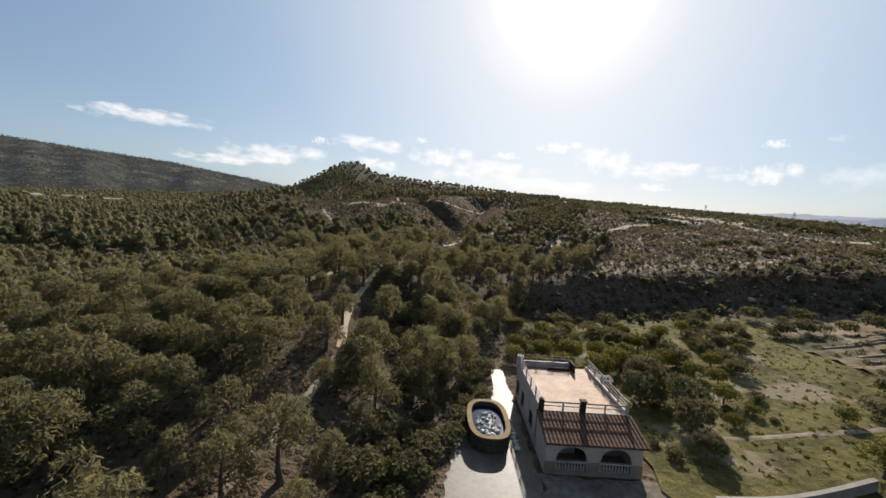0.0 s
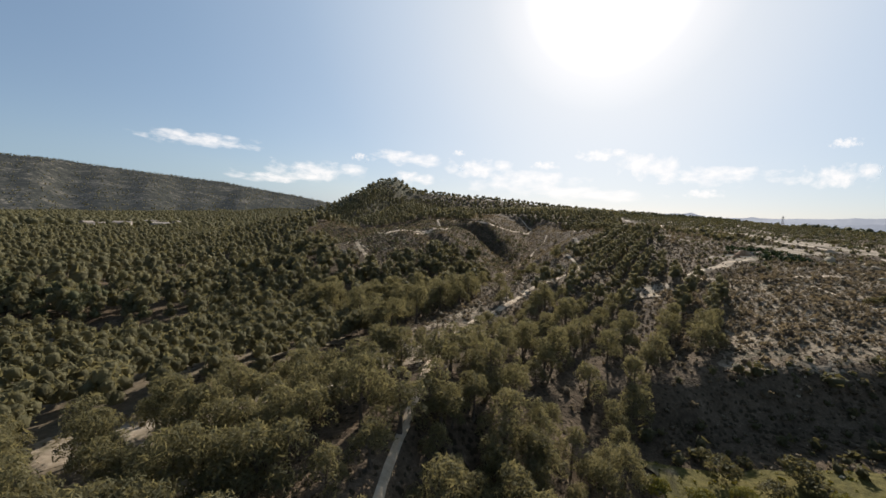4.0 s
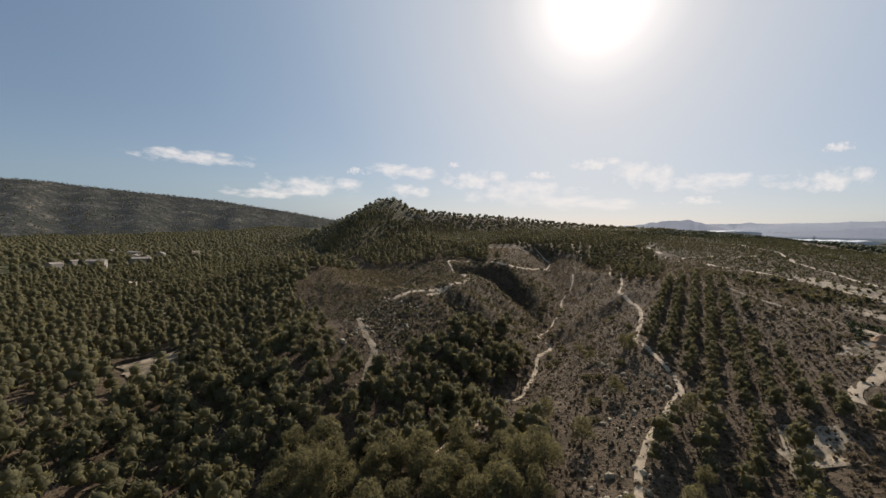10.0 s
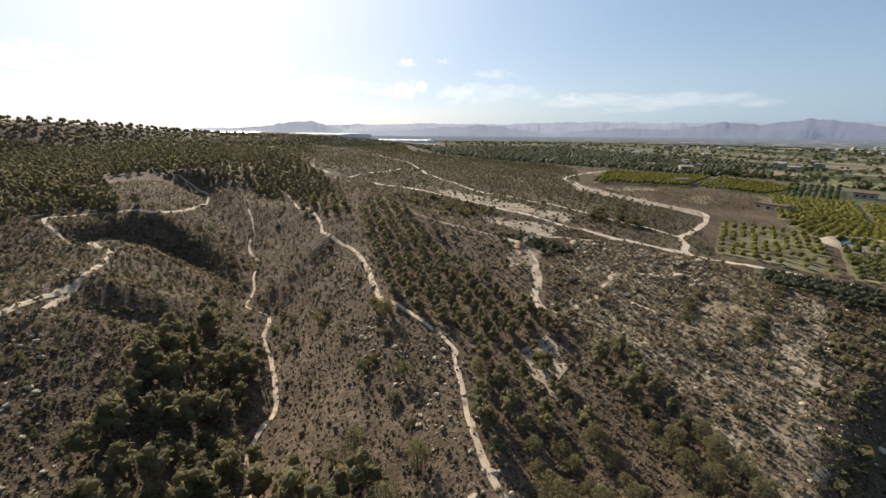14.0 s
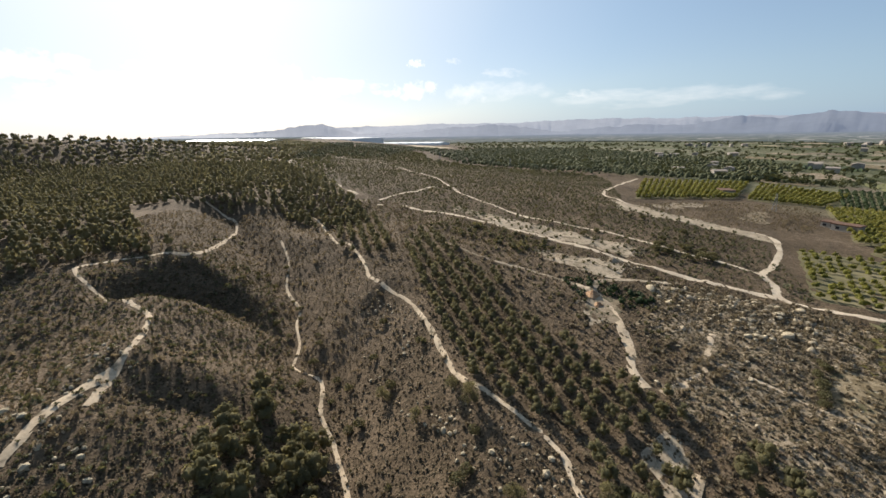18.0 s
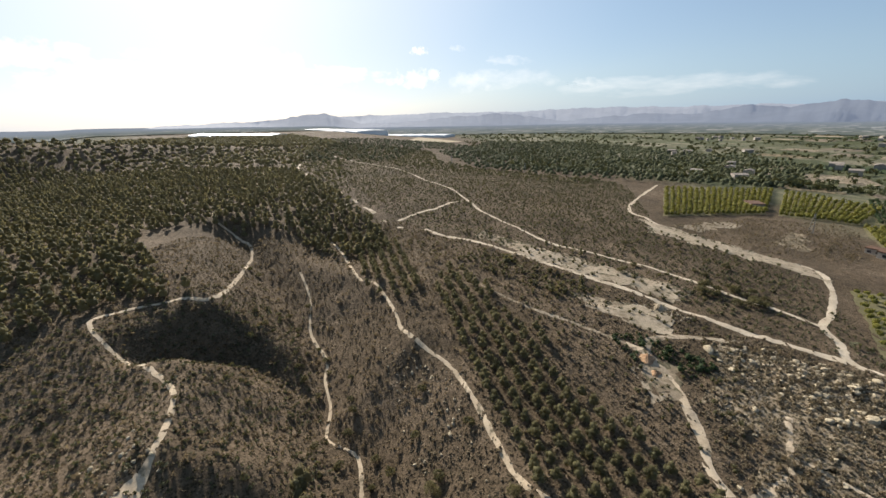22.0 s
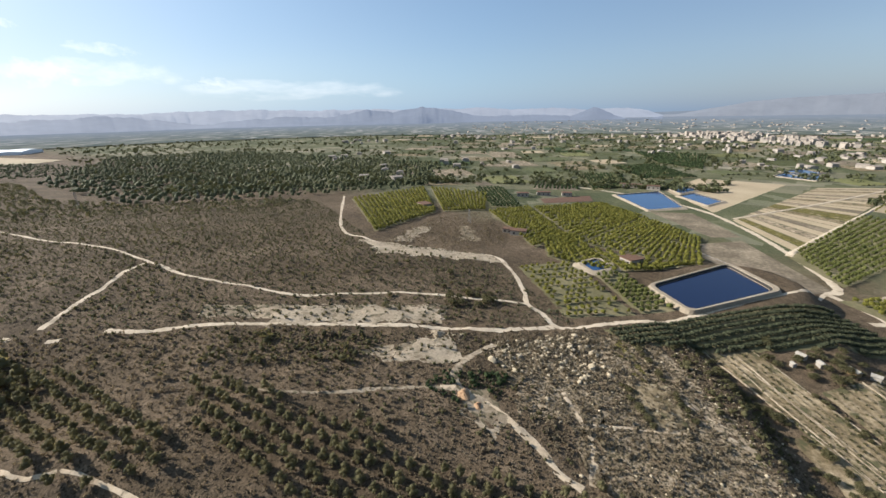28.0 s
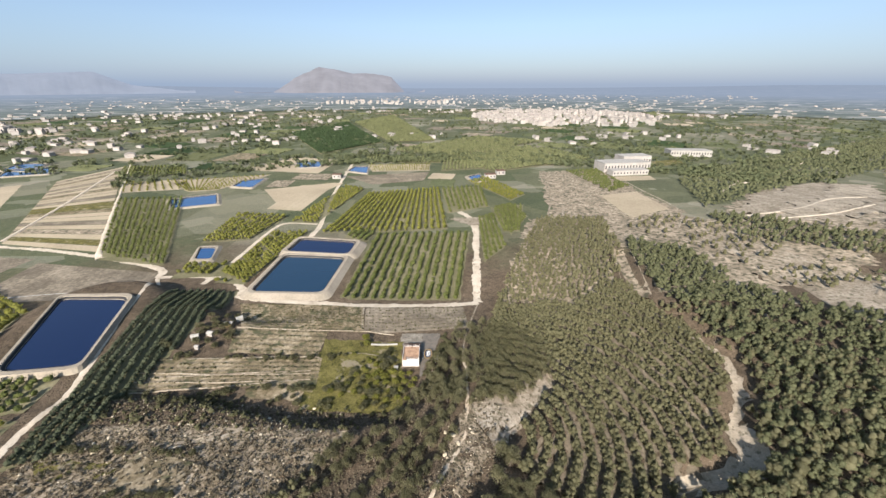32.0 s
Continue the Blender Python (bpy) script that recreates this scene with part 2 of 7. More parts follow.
def painted(name, colour, rough=0.85, metal=0.0, grime=0.35, scale=0.8):
    m, nt, bsdf = nodes_of(name)
    pos = place(nt)
    n1, n2 = noise_node(nt, pos, scale, 5), noise_node(nt, pos, scale * 9, 4)
    f = maths(nt, "MULTIPLY", maths(nt, "ADD", n1, n2), 0.5)
    nt.links.new(ramp(nt, f, [(0.36, tuple(c * (1 - grime) for c in colour)), (0.6, colour)]), bsdf.inputs["Base Color"])
    bsdf.inputs["Roughness"].default_value, bsdf.inputs["Metallic"].default_value = rough, metal
    bsdf.inputs["Specular IOR Level"].default_value = 0.2
    bump(nt, bsdf, n2, 0.15, 0.02)
    return m


WHITE = painted("white_render", (0.52, 0.46, 0.40))
TILE_TERRACE = painted("terracotta_floor", (0.43, 0.262, 0.158), rough=0.65, grime=0.55)
ROOF_TILE = painted("roof_tile", (0.15, 0.085, 0.055), grime=0.5)
CONCRETE = painted("concrete", (0.34, 0.31, 0.26))
DARKWOOD = painted("dark_wood", (0.055, 0.035, 0.025))
STONE_CLAD = painted("stone_cladding", (0.30, 0.24, 0.18))
OCHRE = painted("ochre_rim", (0.27, 0.185, 0.085))
POLY = painted("white_greenhouse_sheet", (0.85, 0.86, 0.86), 0.4, grime=0.1, scale=0.02)
TOWN = painted("town_walls", (0.36, 0.32, 0.272), scale=0.05)
TOWN_TILE = painted("pale_roof_tiles", (0.31, 0.262, 0.215), scale=0.05)
DARKINSIDE = painted("dark_interior", (0.03, 0.028, 0.026))


def watery(name, colour):
    m, nt, bsdf = nodes_of(name)
    bsdf.inputs["Base Color"].default_value = (*colour, 1)
    bsdf.inputs["Roughness"].default_value = 0.1
    bsdf.inputs["IOR"].default_value = 1.33
    bump(nt, bsdf, noise_node(nt, place(nt), 1.4, 4), 0.12, 0.05)
    return m


WATER_DARK = watery("dark_blue_water", (0.006, 0.013, 0.04))
WATER_TEAL = watery("teal_water", (0.01248, 0.0312, 0.0546))
WATER_BLUE = watery("blue_water", (0.022, 0.062, 0.145))

# ---- the land ----
# height of the land
def smooth(a, b, v):
    s = np.clip((v - a) / (b - a), 0, 1)
    return s * s * (3 - 2 * s)


def upper(a, b, k):
    h = np.clip(0.5 + 0.5 * (a - b) / k, 0, 1)
    return b * (1 - h) + a * h + k * h * (1 - h)


def lower(a, b, k):
    return -upper(-a, -b, k)


def spine(x, y, line):
    """Distance from a line of (x, y, z) and the line's height at the nearest place."""
    best = np.full(x.shape, 1e9)
    high = np.zeros(x.shape)
    for (x0, y0, z0), (x1, y1, z1) in zip(line, line[1:]):
        dx, dy = x1 - x0, y1 - y0
        s = np.clip(((x - x0) * dx + (y - y0) * dy) / (dx * dx + dy * dy), 0, 1)
        d = np.hypot(x - x0 - s * dx, y - y0 - s * dy)
        high = np.where(d < best, z0 + s * (z1 - z0), high)
        best = np.minimum(best, d)
    return best, high


CREST = [(-14, 30, 1), (-11, 46, 4.2), (-8, 60, 6.2), (-6, 82, 7), (5, 103, 9), (20, 124, 11.6), (22, 148, 14.2), (34, 181, 16.8), (36, 203, 17.6), (48, 240, 17), (60, 290, 20), (85, 340, 25)]
SPUR = [(-52, 150, 12.5), (-44, 180, 16.5), (-30, 195, 18.5), (-19, 212, 19), (-19, 228, 18), (-32, 256, 21.5), (-45, 300, 25), (-70, 380, 33)]
NOSE = [(-44, 186, 16.5), (-70, 205, 17), (-110, 260, 20)]
SADDLE = [(-29, 270, 20), (-10, 300, 19), (25, 330, 19)]
PEAK = [(-330, 690, 14), (-275, 695, 38), (-225, 700, 62), (-200, 702, 77), (-180, 703, 86), (-150, 703, 86), (-134, 702, 72), (-110, 699, 66), (-43, 695, 61), (24, 692, 57), (86, 695, 52), (176, 702, 46), (231, 708, 42), (300, 720, 37)]
RAVINE = [(-58, 75, 0.5), (-40, 100, 0), (-24, 120, -1), (-6, 146, -1.5), (4, 168, -1), (9, 185, -0.5), (7, 197, 0.3), (11, 207, 1), (20, 228, 4), (24, 262, 8), (28, 300, 13), (30, 330, 17)]
HOLLOW = [(8, 212, 2), (3, 231, 5), (-10, 239, 8), (-21, 241, 12)]
WASH = [(-112, -64), (-100, -7), (-105, 8), (-109, 21), (-112, 38), (-106, 55), (-96, 66), (-92, 80), (-66, 86)]
GULLY = [(-2, 160, 0), (-14, 176, 7), (-26, 184, 13)]
WEST_VALLEY = [(-36, 60, 1), (-60, 105, 1.0), (-110, 150, 2.0), (-200, 260, 2), (-330, 430, 0), (-700, 700, -4), (-1500, 1000, -6)]


def land(x, y):
    x, y = np.asarray(x, float), np.asarray(y, float)
    r = np.hypot(x, y - 120)
    rise = 45 * (1 - np.exp(-np.maximum(0, y + 20) / 350))
    rise = rise * (1 - 0.22 * smooth(60, -60, x) * smooth(250, 450, y))
    side = 0.35 + 0.65 * np.exp(-(np.maximum(0, x - 150 - 0.5 * np.maximum(0, y - 400)) / 230) ** 2)
    z = rise * side
    z = z + 7.5 * np.exp(-((x - 135) / 50) ** 2 - ((y - 25) / 45) ** 2)            # swell under the reservoir
    z = z - 9 * np.exp(-((x - 52) / 30) ** 2 - ((y - 285) / 45) ** 2)
    z = z - 13 * np.exp(-((x + 60) / 75) ** 2 - ((y - 90) / 110) ** 2)
    # the bench of fields by the house, cut off by a scarp
    edge = 60 + 6 * np.sin(x * 0.05) + 0.08 * np.maximum(0, x - 20)
    bench = 0.10 * np.maximum(0, x - 22) - 0.02 * np.maximum(0, x - 90)
    bench = bench * smooth(-130, 10, y)
    z = np.where(y < 150, z + (np.minimum(bench, z) - z) * (1 - smooth(edge - 1, edge + 6.5, y)) * smooth(-30, 0, x) * (1 - smooth(100, 135, x)), z)
    d, h = spine(x, y, WEST_VALLEY)
    far = smooth(-50, -150, x)
    z = lower(z, h + (0.06 * d + 0.0006 * d * d) * (1 - far) + (0.02 * d + 0.00003 * d * d) * far, 6)
    for line, slope, soft in ((CREST, 0.42, 3.0), (SPUR, 0.36, 5.0), (NOSE, 0.3, 5.0), (SADDLE, 0.25, 4.0)):
        d, h = spine(x, y, line)
        z = upper(z, h + 1.2 - slope * np.sqrt(d * d + 9) + 0.0, soft)
    d, h = spine(x, y, PEAK)
    z = upper(z, h - 0.33 * np.sqrt(d * d + 80) + 3, 12)
    for line, slope, soft in ((RAVINE, 0.5, 2.5), (HOLLOW, 0.70, 2.2), (GULLY, 0.45, 2.0)):
        d, h = spine(x, y, line)
        z = lower(z, h + slope * d + 0.004 * d * d, soft)
    # low hills with pines behind the terraces, and the rise beyond
    z = z + 9 * np.exp(-((x + 95) / 55) ** 2 - ((y + 20) / 80) ** 2) + 4 * np.exp(-((x + 36) / 24) ** 2 - ((y - 48) / 40) ** 2) + 14 * np.exp(-((x + 330) / 140) ** 2 - ((y + 60) / 160) ** 2)
    z = z + 40 * (np.clip(r - 500, 0, None) / 4300) ** 2 * smooth(600, -200, y)
    d, _ = spine(x, y, [(a, b, 0) for a, b in WASH])
    z = z - 4.5 * np.exp(-(d / 4.5) ** 2)
    # seats of the reservoirs
    for (x0, y0), (x1, y1), inner, level in (((137, 52), (156, 4), 18, 11.6), ((79, -22), (77, -90), 24, 1.4)):
        d, _ = spine(x, y, [(x0, y0, 0), (x1, y1, 0)])
        z = level + (z - level) * smooth(inner, inner + 16, d)
    # yard of the house
    yard = (1 - smooth(10, 22, np.abs(x - 9))) * (1 - smooth(16, 30, np.abs(y - 30)))
    z = z * (1 - yard) - 0.4 * yard
    wave = np.sin(x * 0.21 + 1.3 * np.sin(y * 0.13)) * np.sin(y * 0.17 + 1.1 * np.sin(x * 0.11 + 2))
    rough = np.sin(x * 0.9 + 1.7 * np.sin(y * 0.45)) * np.sin(y * 0.8 + 1.5 * np.sin(x * 0.5)) + 0.7 * np.sin(x * 0.47 + 2.0 * np.sin(y * 0.31 + 1)) * np.sin(y * 0.53 + x * 0.2)
    z = z + 0.26 * rough * smooth(58, 75, y) * (1 - smooth(120, 160, x)) * smooth(-120, -60, x) * (1 - smooth(320, 420, y))
    return z + 0.35 * wave * (1 - yard) * smooth(30, 80, y + np.maximum(0, -x) * 0.6)


def knots(a, b, step, low, high, grow=1.06):
    v = list(np.arange(a, b + 0.01, step))
    s = step
    while v[-1] < high:
        s *= grow
        v.append(v[-1] + s)
    s = step
    while v[0] > low:
        s *= grow
        v.insert(0, v[0] - s)
    return np.array(v)


GX, GY = knots(-130, 225, 1.9, -4700, 4700), knots(-75, 320, 1.9, -4700, 4700)
_gx, _gy = np.meshgrid(GX, GY)
GZ = land(_gx, _gy)


def ground(x, y):
    """Height of the land's mesh."""
    x, y = np.asarray(x, float), np.asarray(y, float)
    i = np.clip(np.searchsorted(GX, x) - 1, 0, len(GX) - 2)
    j = np.clip(np.searchsorted(GY, y) - 1, 0, len(GY) - 2)
    u, v = (x - GX[i]) / (GX[i + 1] - GX[i]), (y - GY[j]) / (GY[j + 1] - GY[j])
    return (GZ[j, i] * (1 - u) + GZ[j, i + 1] * u) * (1 - v) + (GZ[j + 1, i] * (1 - u) + GZ[j + 1, i + 1] * u) * v


def mesh_from(name, verts, faces, material, smooth_shade=False):
    """faces: an array of equal-sized faces."""
    verts, faces = np.asarray(verts, np.float32), np.asarray(faces, np.int32)
    me = bpy.data.meshes.new(name)
    me.vertices.add(len(verts))
    me.vertices.foreach_set("co", verts.ravel())
    n, k = faces.shape
    me.loops.add(n * k)
    me.loops.foreach_set("vertex_index", faces.ravel())
    me.polygons.add(n)
    me.polygons.foreach_set("loop_start", np.arange(0, n * k, k, dtype=np.int32))
    me.polygons.foreach_set("use_smooth", np.full(n, smooth_shade))
    me.materials.append(material)
    me.update(calc_edges=True)
    return me


def sheet(rows, cols):
    a = (np.arange(rows - 1)[:, None] * cols + np.arange(cols - 1)[None]).ravel()
    return np.stack([a, a + 1, a + cols + 1, a + cols], 1)


def land_material():
    m, nt, bsdf = nodes_of("dry_hillside")
    pos = place(nt)
    a, b, c = noise_node(nt, pos, 0.03, 5), noise_node(nt, pos, 0.35, 5, 0.7), noise_node(nt, pos, 2.2, 4, 0.7)
    f = maths(nt, "ADD", maths(nt, "MULTIPLY", a, 0.32), maths(nt, "ADD", maths(nt, "MULTIPLY", b, 0.36), maths(nt, "MULTIPLY", c, 0.32)))
    near = ramp(nt, f, [(0.36, (0.042, 0.03, 0.019)), (0.45, (0.078, 0.057, 0.036)), (0.54, (0.128, 0.093, 0.06)), (0.66, (0.23, 0.175, 0.122))])
    # patchwork of small farms on the plain
    vor = nt.nodes.new("ShaderNodeTexVoronoi")
    vor.distance, vor.inputs["Scale"].default_value = "CHEBYCHEV", 0.011
    nt.links.new(pos, vor.inputs["Vector"])
    sep = nt.nodes.new("ShaderNodeSeparateColor")
    nt.links.new(vor.outputs["Color"], sep.inputs[0])
    plots = ramp(nt, sep.outputs[0], [(0.0, (0.045, 0.055, 0.022)), (0.35, (0.08, 0.088, 0.036)), (0.6, (0.125, 0.115, 0.06)), (0.8, (0.21, 0.18, 0.12)), (1.0, (0.36, 0.30, 0.22))])
    strips = nt.nodes.new("ShaderNodeTexVoronoi")
    strips.distance, strips.inputs["Scale"].default_value = "MANHATTAN", 0.03
    nt.links.new(pos, strips.inputs["Vector"])
    ssep = nt.nodes.new("ShaderNodeSeparateColor")
    nt.links.new(strips.outputs["Color"], ssep.inputs[0])
    plots = mix(nt, 0.4, plots, ramp(nt, ssep.outputs[1], [(0.0, (0.025, 0.04, 0.02)), (0.45, (0.06, 0.075, 0.035)), (0.8, (0.17, 0.16, 0.09)), (1.0, (0.42, 0.37, 0.29))]))
    plots = mix(nt, 0.3, plots, ramp(nt, b, [(0.35, (0.05, 0.06, 0.03)), (0.65, (0.20, 0.19, 0.11))]))
    plots = mix(nt, 0.22, plots, (0.05, 0.055, 0.035))
    xyz = nt.nodes.new("ShaderNodeSeparateXYZ")
    nt.links.new(pos, xyz.inputs[0])
    wob = maths(nt, "MULTIPLY", maths(nt, "SUBTRACT", a, 0.5), 160.0)
    east = maths(nt, "MULTIPLY", maths(nt, "SUBTRACT", maths(nt, "ADD", maths(nt, "SUBTRACT", xyz.outputs[0], maths(nt, "MULTIPLY", xyz.outputs[1], 0.7)), wob), 190.0), 0.01, True)
    north = maths(nt, "MULTIPLY", maths(nt, "SUBTRACT", maths(nt, "ADD", maths(nt, "MULTIPLY", xyz.outputs[1], -1.0), wob), 40.0), 0.012, True)
    near, knob = tufted(nt, pos, near, (0.036, 0.029, 0.016), 1.5, 0.36)
    west = maths(nt, "MULTIPLY", maths(nt, "SUBTRACT", maths(nt, "ADD", maths(nt, "SUBTRACT", maths(nt, "MULTIPLY", xyz.outputs[1], 0.25), xyz.outputs[0]), wob), 230.0), 0.01, True)
    woods = ramp(nt, maths(nt, "ADD", maths(nt, "MULTIPLY", a, 0.3), maths(nt, "MULTIPLY", noise_node(nt, pos, 0.12, 5, 0.75), 0.7)), [(0.42, (0.022, 0.027, 0.012)), (0.52, (0.06, 0.062, 0.03)), (0.62, (0.18, 0.15, 0.10))])
    near = mix(nt, west, near, woods)
    nt.links.new(mix(nt, maths(nt, "MAXIMUM", east, north), near, plots), bsdf.inputs["Base Color"])
    bsdf.inputs["Roughness"].default_value = 0.97
    bsdf.inputs["Specular IOR Level"].default_value = 0.1
    bump(nt, bsdf, maths(nt, "ADD", maths(nt, "ADD", b, maths(nt, "MULTIPLY", c, 0.3)), maths(nt, "MULTIPLY", knob, 0.35)), 0.7, 0.9)
    return m


LAND = land_material()
_v = np.stack([_gx.ravel(), _gy.ravel(), GZ.ravel()], 1)
tagged(new("ground", mesh_from("ground", _v, sheet(len(GY), len(GX)), LAND, True)), "dry stony hills and scrubland sloping to a farmed plain", "ground", kind="structure")


# ---- roads, paths and fields laid on the land ----
def curve_through(line, step):
    """Points along a smooth line through the given ones."""
    p = np.array([line[0], *line, line[-1]], float)
    out = []
    for a, b, c, d in zip(p, p[1:], p[2:], p[3:]):
        n = max(2, int(np.hypot(*(c - b)) / step))
        s = np.linspace(0, 1, n, endpoint=False)[:, None]
        out.append(0.5 * (2 * b + (c - a) * s + (2 * a - 5 * b + 4 * c - d) * s * s + (3 * b - a - 3 * c + d) * s ** 3))
    return np.concatenate([*out, p[-1:]])


LANES = []
PLACED = []


def ribbon(name, line, width, material, label, lift=0.09, kind="structure", category="path", ragged=0.25, step=1.5, keep=True):
    c = curve_through(line, step)
    if keep:
        LANES.append((c[::2], width))
    t = np.gradient(c, axis=0)
    t /= np.linalg.norm(t, axis=1, keepdims=True) + 1e-9
    side = np.stack([-t[:, 1], t[:, 0]], 1)
    rng = np.random.default_rng(len(line) * 7 + int(abs(line[0][0]) * 10))
    k = 5 if width > 2 else 4
    jit = rng.uniform(-ragged, ragged, (len(c), 2)) * width * 0.5
    soft = np.convolve(rng.normal(0, 1, len(c) + 8), np.ones(9) / 9, "valid")[:len(c)] * 0.35 * width * ragged * 4
    verts = []
    for i, s in enumerate(np.linspace(-0.5, 0.5, k)):
        off = s * (width + soft)
        if i == 0:
            off = off + jit[:, 0]
        if i == k - 1:
            off = off + jit[:, 1]
        q = c + side * off[:, None]
        z = ground(q[:, 0], q[:, 1]) + (lift if 0 < i < k - 1 else (lift - 0.05 if lift < 0.2 else -0.12))
        verts.append(np.column_stack([q, z]))
    verts = np.stack(verts, 1).reshape(-1, 3)
    return tagged(new(name, mesh_from(name, verts, sheet(len(c), k), material, True)), label, category, kind=kind)


def quad_points(corners, nu, nv):
    a, b, c, d = (np.array(q, float) for q in corners)
    u, v = np.meshgrid(np.linspace(0, 1, nu), np.linspace(0, 1, nv))
    u, v = u[..., None], v[..., None]
    return (a * (1 - u) + b * u) * (1 - v) + (d * (1 - u) + c * u) * v


def patch(name, corners, material, label, category="field", lift=0.06, step=2.0, ragged=0.6, kind="structure"):
    PLACED.append(corners)
    a, b, c, d = (np.array(q, float) for q in corners)
    nu = max(3, int(max(np.hypot(*(b - a)), np.hypot(*(c - d))) / step))
    nv = max(3, int(max(np.hypot(*(d - a)), np.hypot(*(c - b))) / step))
    q = quad_points(corners, nu, nv)
    rng = np.random.default_rng(int(abs(a[0] * 13 + a[1] * 7)))
    for sl in (np.s_[0], np.s_[-1], np.s_[:, 0], np.s_[:, -1]):
        q[sl] += rng.uniform(-ragged, ragged, q[sl].shape)
    q = q.reshape(-1, 2)
    z = ground(q[:, 0], q[:, 1]) + lift
    return tagged(new(name, mesh_from(name, np.column_stack([q, z]), sheet(nv, nu), material, True)), label, category, kind=kind)


RIDGE = [(-9.6, 60), (-8.4, 72), (-6, 80), (0, 91), (5, 103), (10, 111), (17, 120), (20.4, 124.5), (21.5, 131), (21.8, 140), (21.6, 148), (26.4, 159), (31, 169), (35, 182), (35.6, 200), (40.9, 213), (46, 230), (45.5, 242), (55, 268), (60, 290)]
RAVINE_PATH = [(-23.4, 113.6), (-20.9, 120.8), (-16.8, 127.8), (-13.9, 136.9), (-9.8, 142.3), (-4.6, 148), (0.8, 163.7), (2.8, 173), (9, 185.5), (5.8, 194), (11.5, 203), (15.5, 213.5), (20, 221), (23, 238), (31, 254), (36, 273)]
MAIN = [(96.8, 262), (97, 250), (101.5, 232), (104, 206), (106.5, 170), (106.6, 148), (107, 131), (111, 110)]
UPPER = [(230, 640), (203, 514), (205, 427), (187, 370), (176, 327), (157, 289), (142, 262), (135, 238), (127.3, 208), (131, 188), (134, 165), (132.5, 146), (129, 116)]
RIGHT = [(369, 248), (235, 218), (210, 198), (192, 176), (188, 152), (187, 125), (170.6, 117), (143, 115), (129, 116), (121, 112), (111, 108.5), (112, 96), (116.5, 80), (118.5, 60), (133, 20), (146, -18), (160, -40)]
ribbon("footpath_ridge", RIDGE, 1.05, PATHDIRT, "pale trodden footpath along the crest of the ridge")
ribbon("footpath_foot", [(-9.5, 37), (-10.4, 45), (-10, 54), (-9.6, 60)], 0.7, PATHDIRT, "thin trodden path through the pines")
ribbon("footpath_ravine", RAVINE_PATH, 0.9, PATHDIRT, "narrow pale footpath along the ravine floor", lift=0.12)
ribbon("footpath_hill", [(-33, 184), (-28.8, 192), (-23.3, 201.5), (-19.9, 214), (-21.6, 225), (-25.5, 239), (-30, 250), (-31, 262), (-23, 263.5), (-9, 261), (0, 257), (16, 285), (31, 317), (30, 335), (25, 348), (28, 366)], 1.2, PATHDIRT, "pale footpath over the bare round hill", lift=0.12)
ribbon("footpath_west", [(-43, 176), (-36.6, 186), (-28.5, 193)], 1.6, PATHDIRT, "stony path over the shoulder of the hill", lift=0.12)
ribbon("footpath_scree", [(-49, 158.6), (-45, 151), (-40.7, 144.6), (-40.3, 137), (-39, 129)], 1.6, BARE, "stony washed-out path down the hillside", lift=0.12)
ribbon("dirt_track_main", MAIN, 2.2, TRACK, "wide pale dirt track across the scrub", category="track")
BROKEN = curve_through([(92.3, 271.6), (90.4, 285), (95.3, 304.5), (99.7, 331), (106.4, 364), (116.2, 412), (132.3, 486.6), (161, 535)], 1.0)
for _a, _b in ((2, 10), (16, 24), (32, 52), (58, 70), (84, 96), (104, 124), (134, 150), (164, 190), (204, 250), (256, 300)):
    ribbon("dirt_track_broken", [tuple(q) for q in BROKEN[_a:_b:4]], 2.0, TRACK, "broken stretch of a pale dirt track among scrub", category="track")
ribbon("valley_trail", [(-142, 196), (-147, 215), (-153, 238), (-152, 259), (-176, 305), (-200, 355)], 3.4, TRACK, "pale dirt trail through the pine valley", category="track")
ribbon("valley_road", [(-440, 830), (-435, 799), (-426, 701), (-431, 641), (-424, 560)], 9.0, TRACK, "pale road across the wooded valley", category="track", step=8)
ribbon("valley_road", [(-350, 390), (-373, 426), (-396, 473), (-404, 505), (-400, 540)], 8.0, TRACK, "pale road across the wooded valley", category="track", step=8)
ribbon("valley_road", [(-730, 740), (-712, 780), (-705, 810), (-690, 850)], 10.0, TRACK, "pale road across the wooded valley", category="track", step=8)
ribbon("dirt_track_upper", UPPER, 1.6, TRACK, "pale dirt track across the scrubland", category="track")
ribbon("dirt_track_right", RIGHT, 2.0, TRACK, "pale dirt road between scrub and orchards", category="track")
ribbon("dirt_track_link", [(97, 284), (118, 286), (145, 291), (157, 290)], 2.0, TRACK, "faint dirt track linking two roads", category="track")
ribbon("farm_road", [(160, -40), (139, -41), (118, -37), (104, -24), (100, -16), (50, -9), (-10, -13), (-20, -15)], 4.0, TRACK, "pale dirt road along the reservoirs", category="track")
ribbon("farm_road_north", [(160, -40), (170, -54), (231, -75), (287, -87), (346, -89), (420, -60), (520, 20)], 4.0, TRACK, "pale farm road beside the fields", category="track")
ribbon("orchard_road", [(-20, -15), (-20.8, -32), (-24.4, -74), (-27.4, -140), (-12, -175)], 4.5, TRACK, "straight pale road into the orchard", category="track")
ribbon("farm_road_west", [(102, -21), (97, -70), (92, -117), (103, -200), (111, -276), (121, -394)], 3.5, TRACK, "pale dirt road between orchards", category="track")
ribbon("farm_road_mid", [(129, -30), (128, -75), (127, -122), (120, -137), (96, -134)], 3.0, TRACK, "pale dirt road between orchards", category="track")
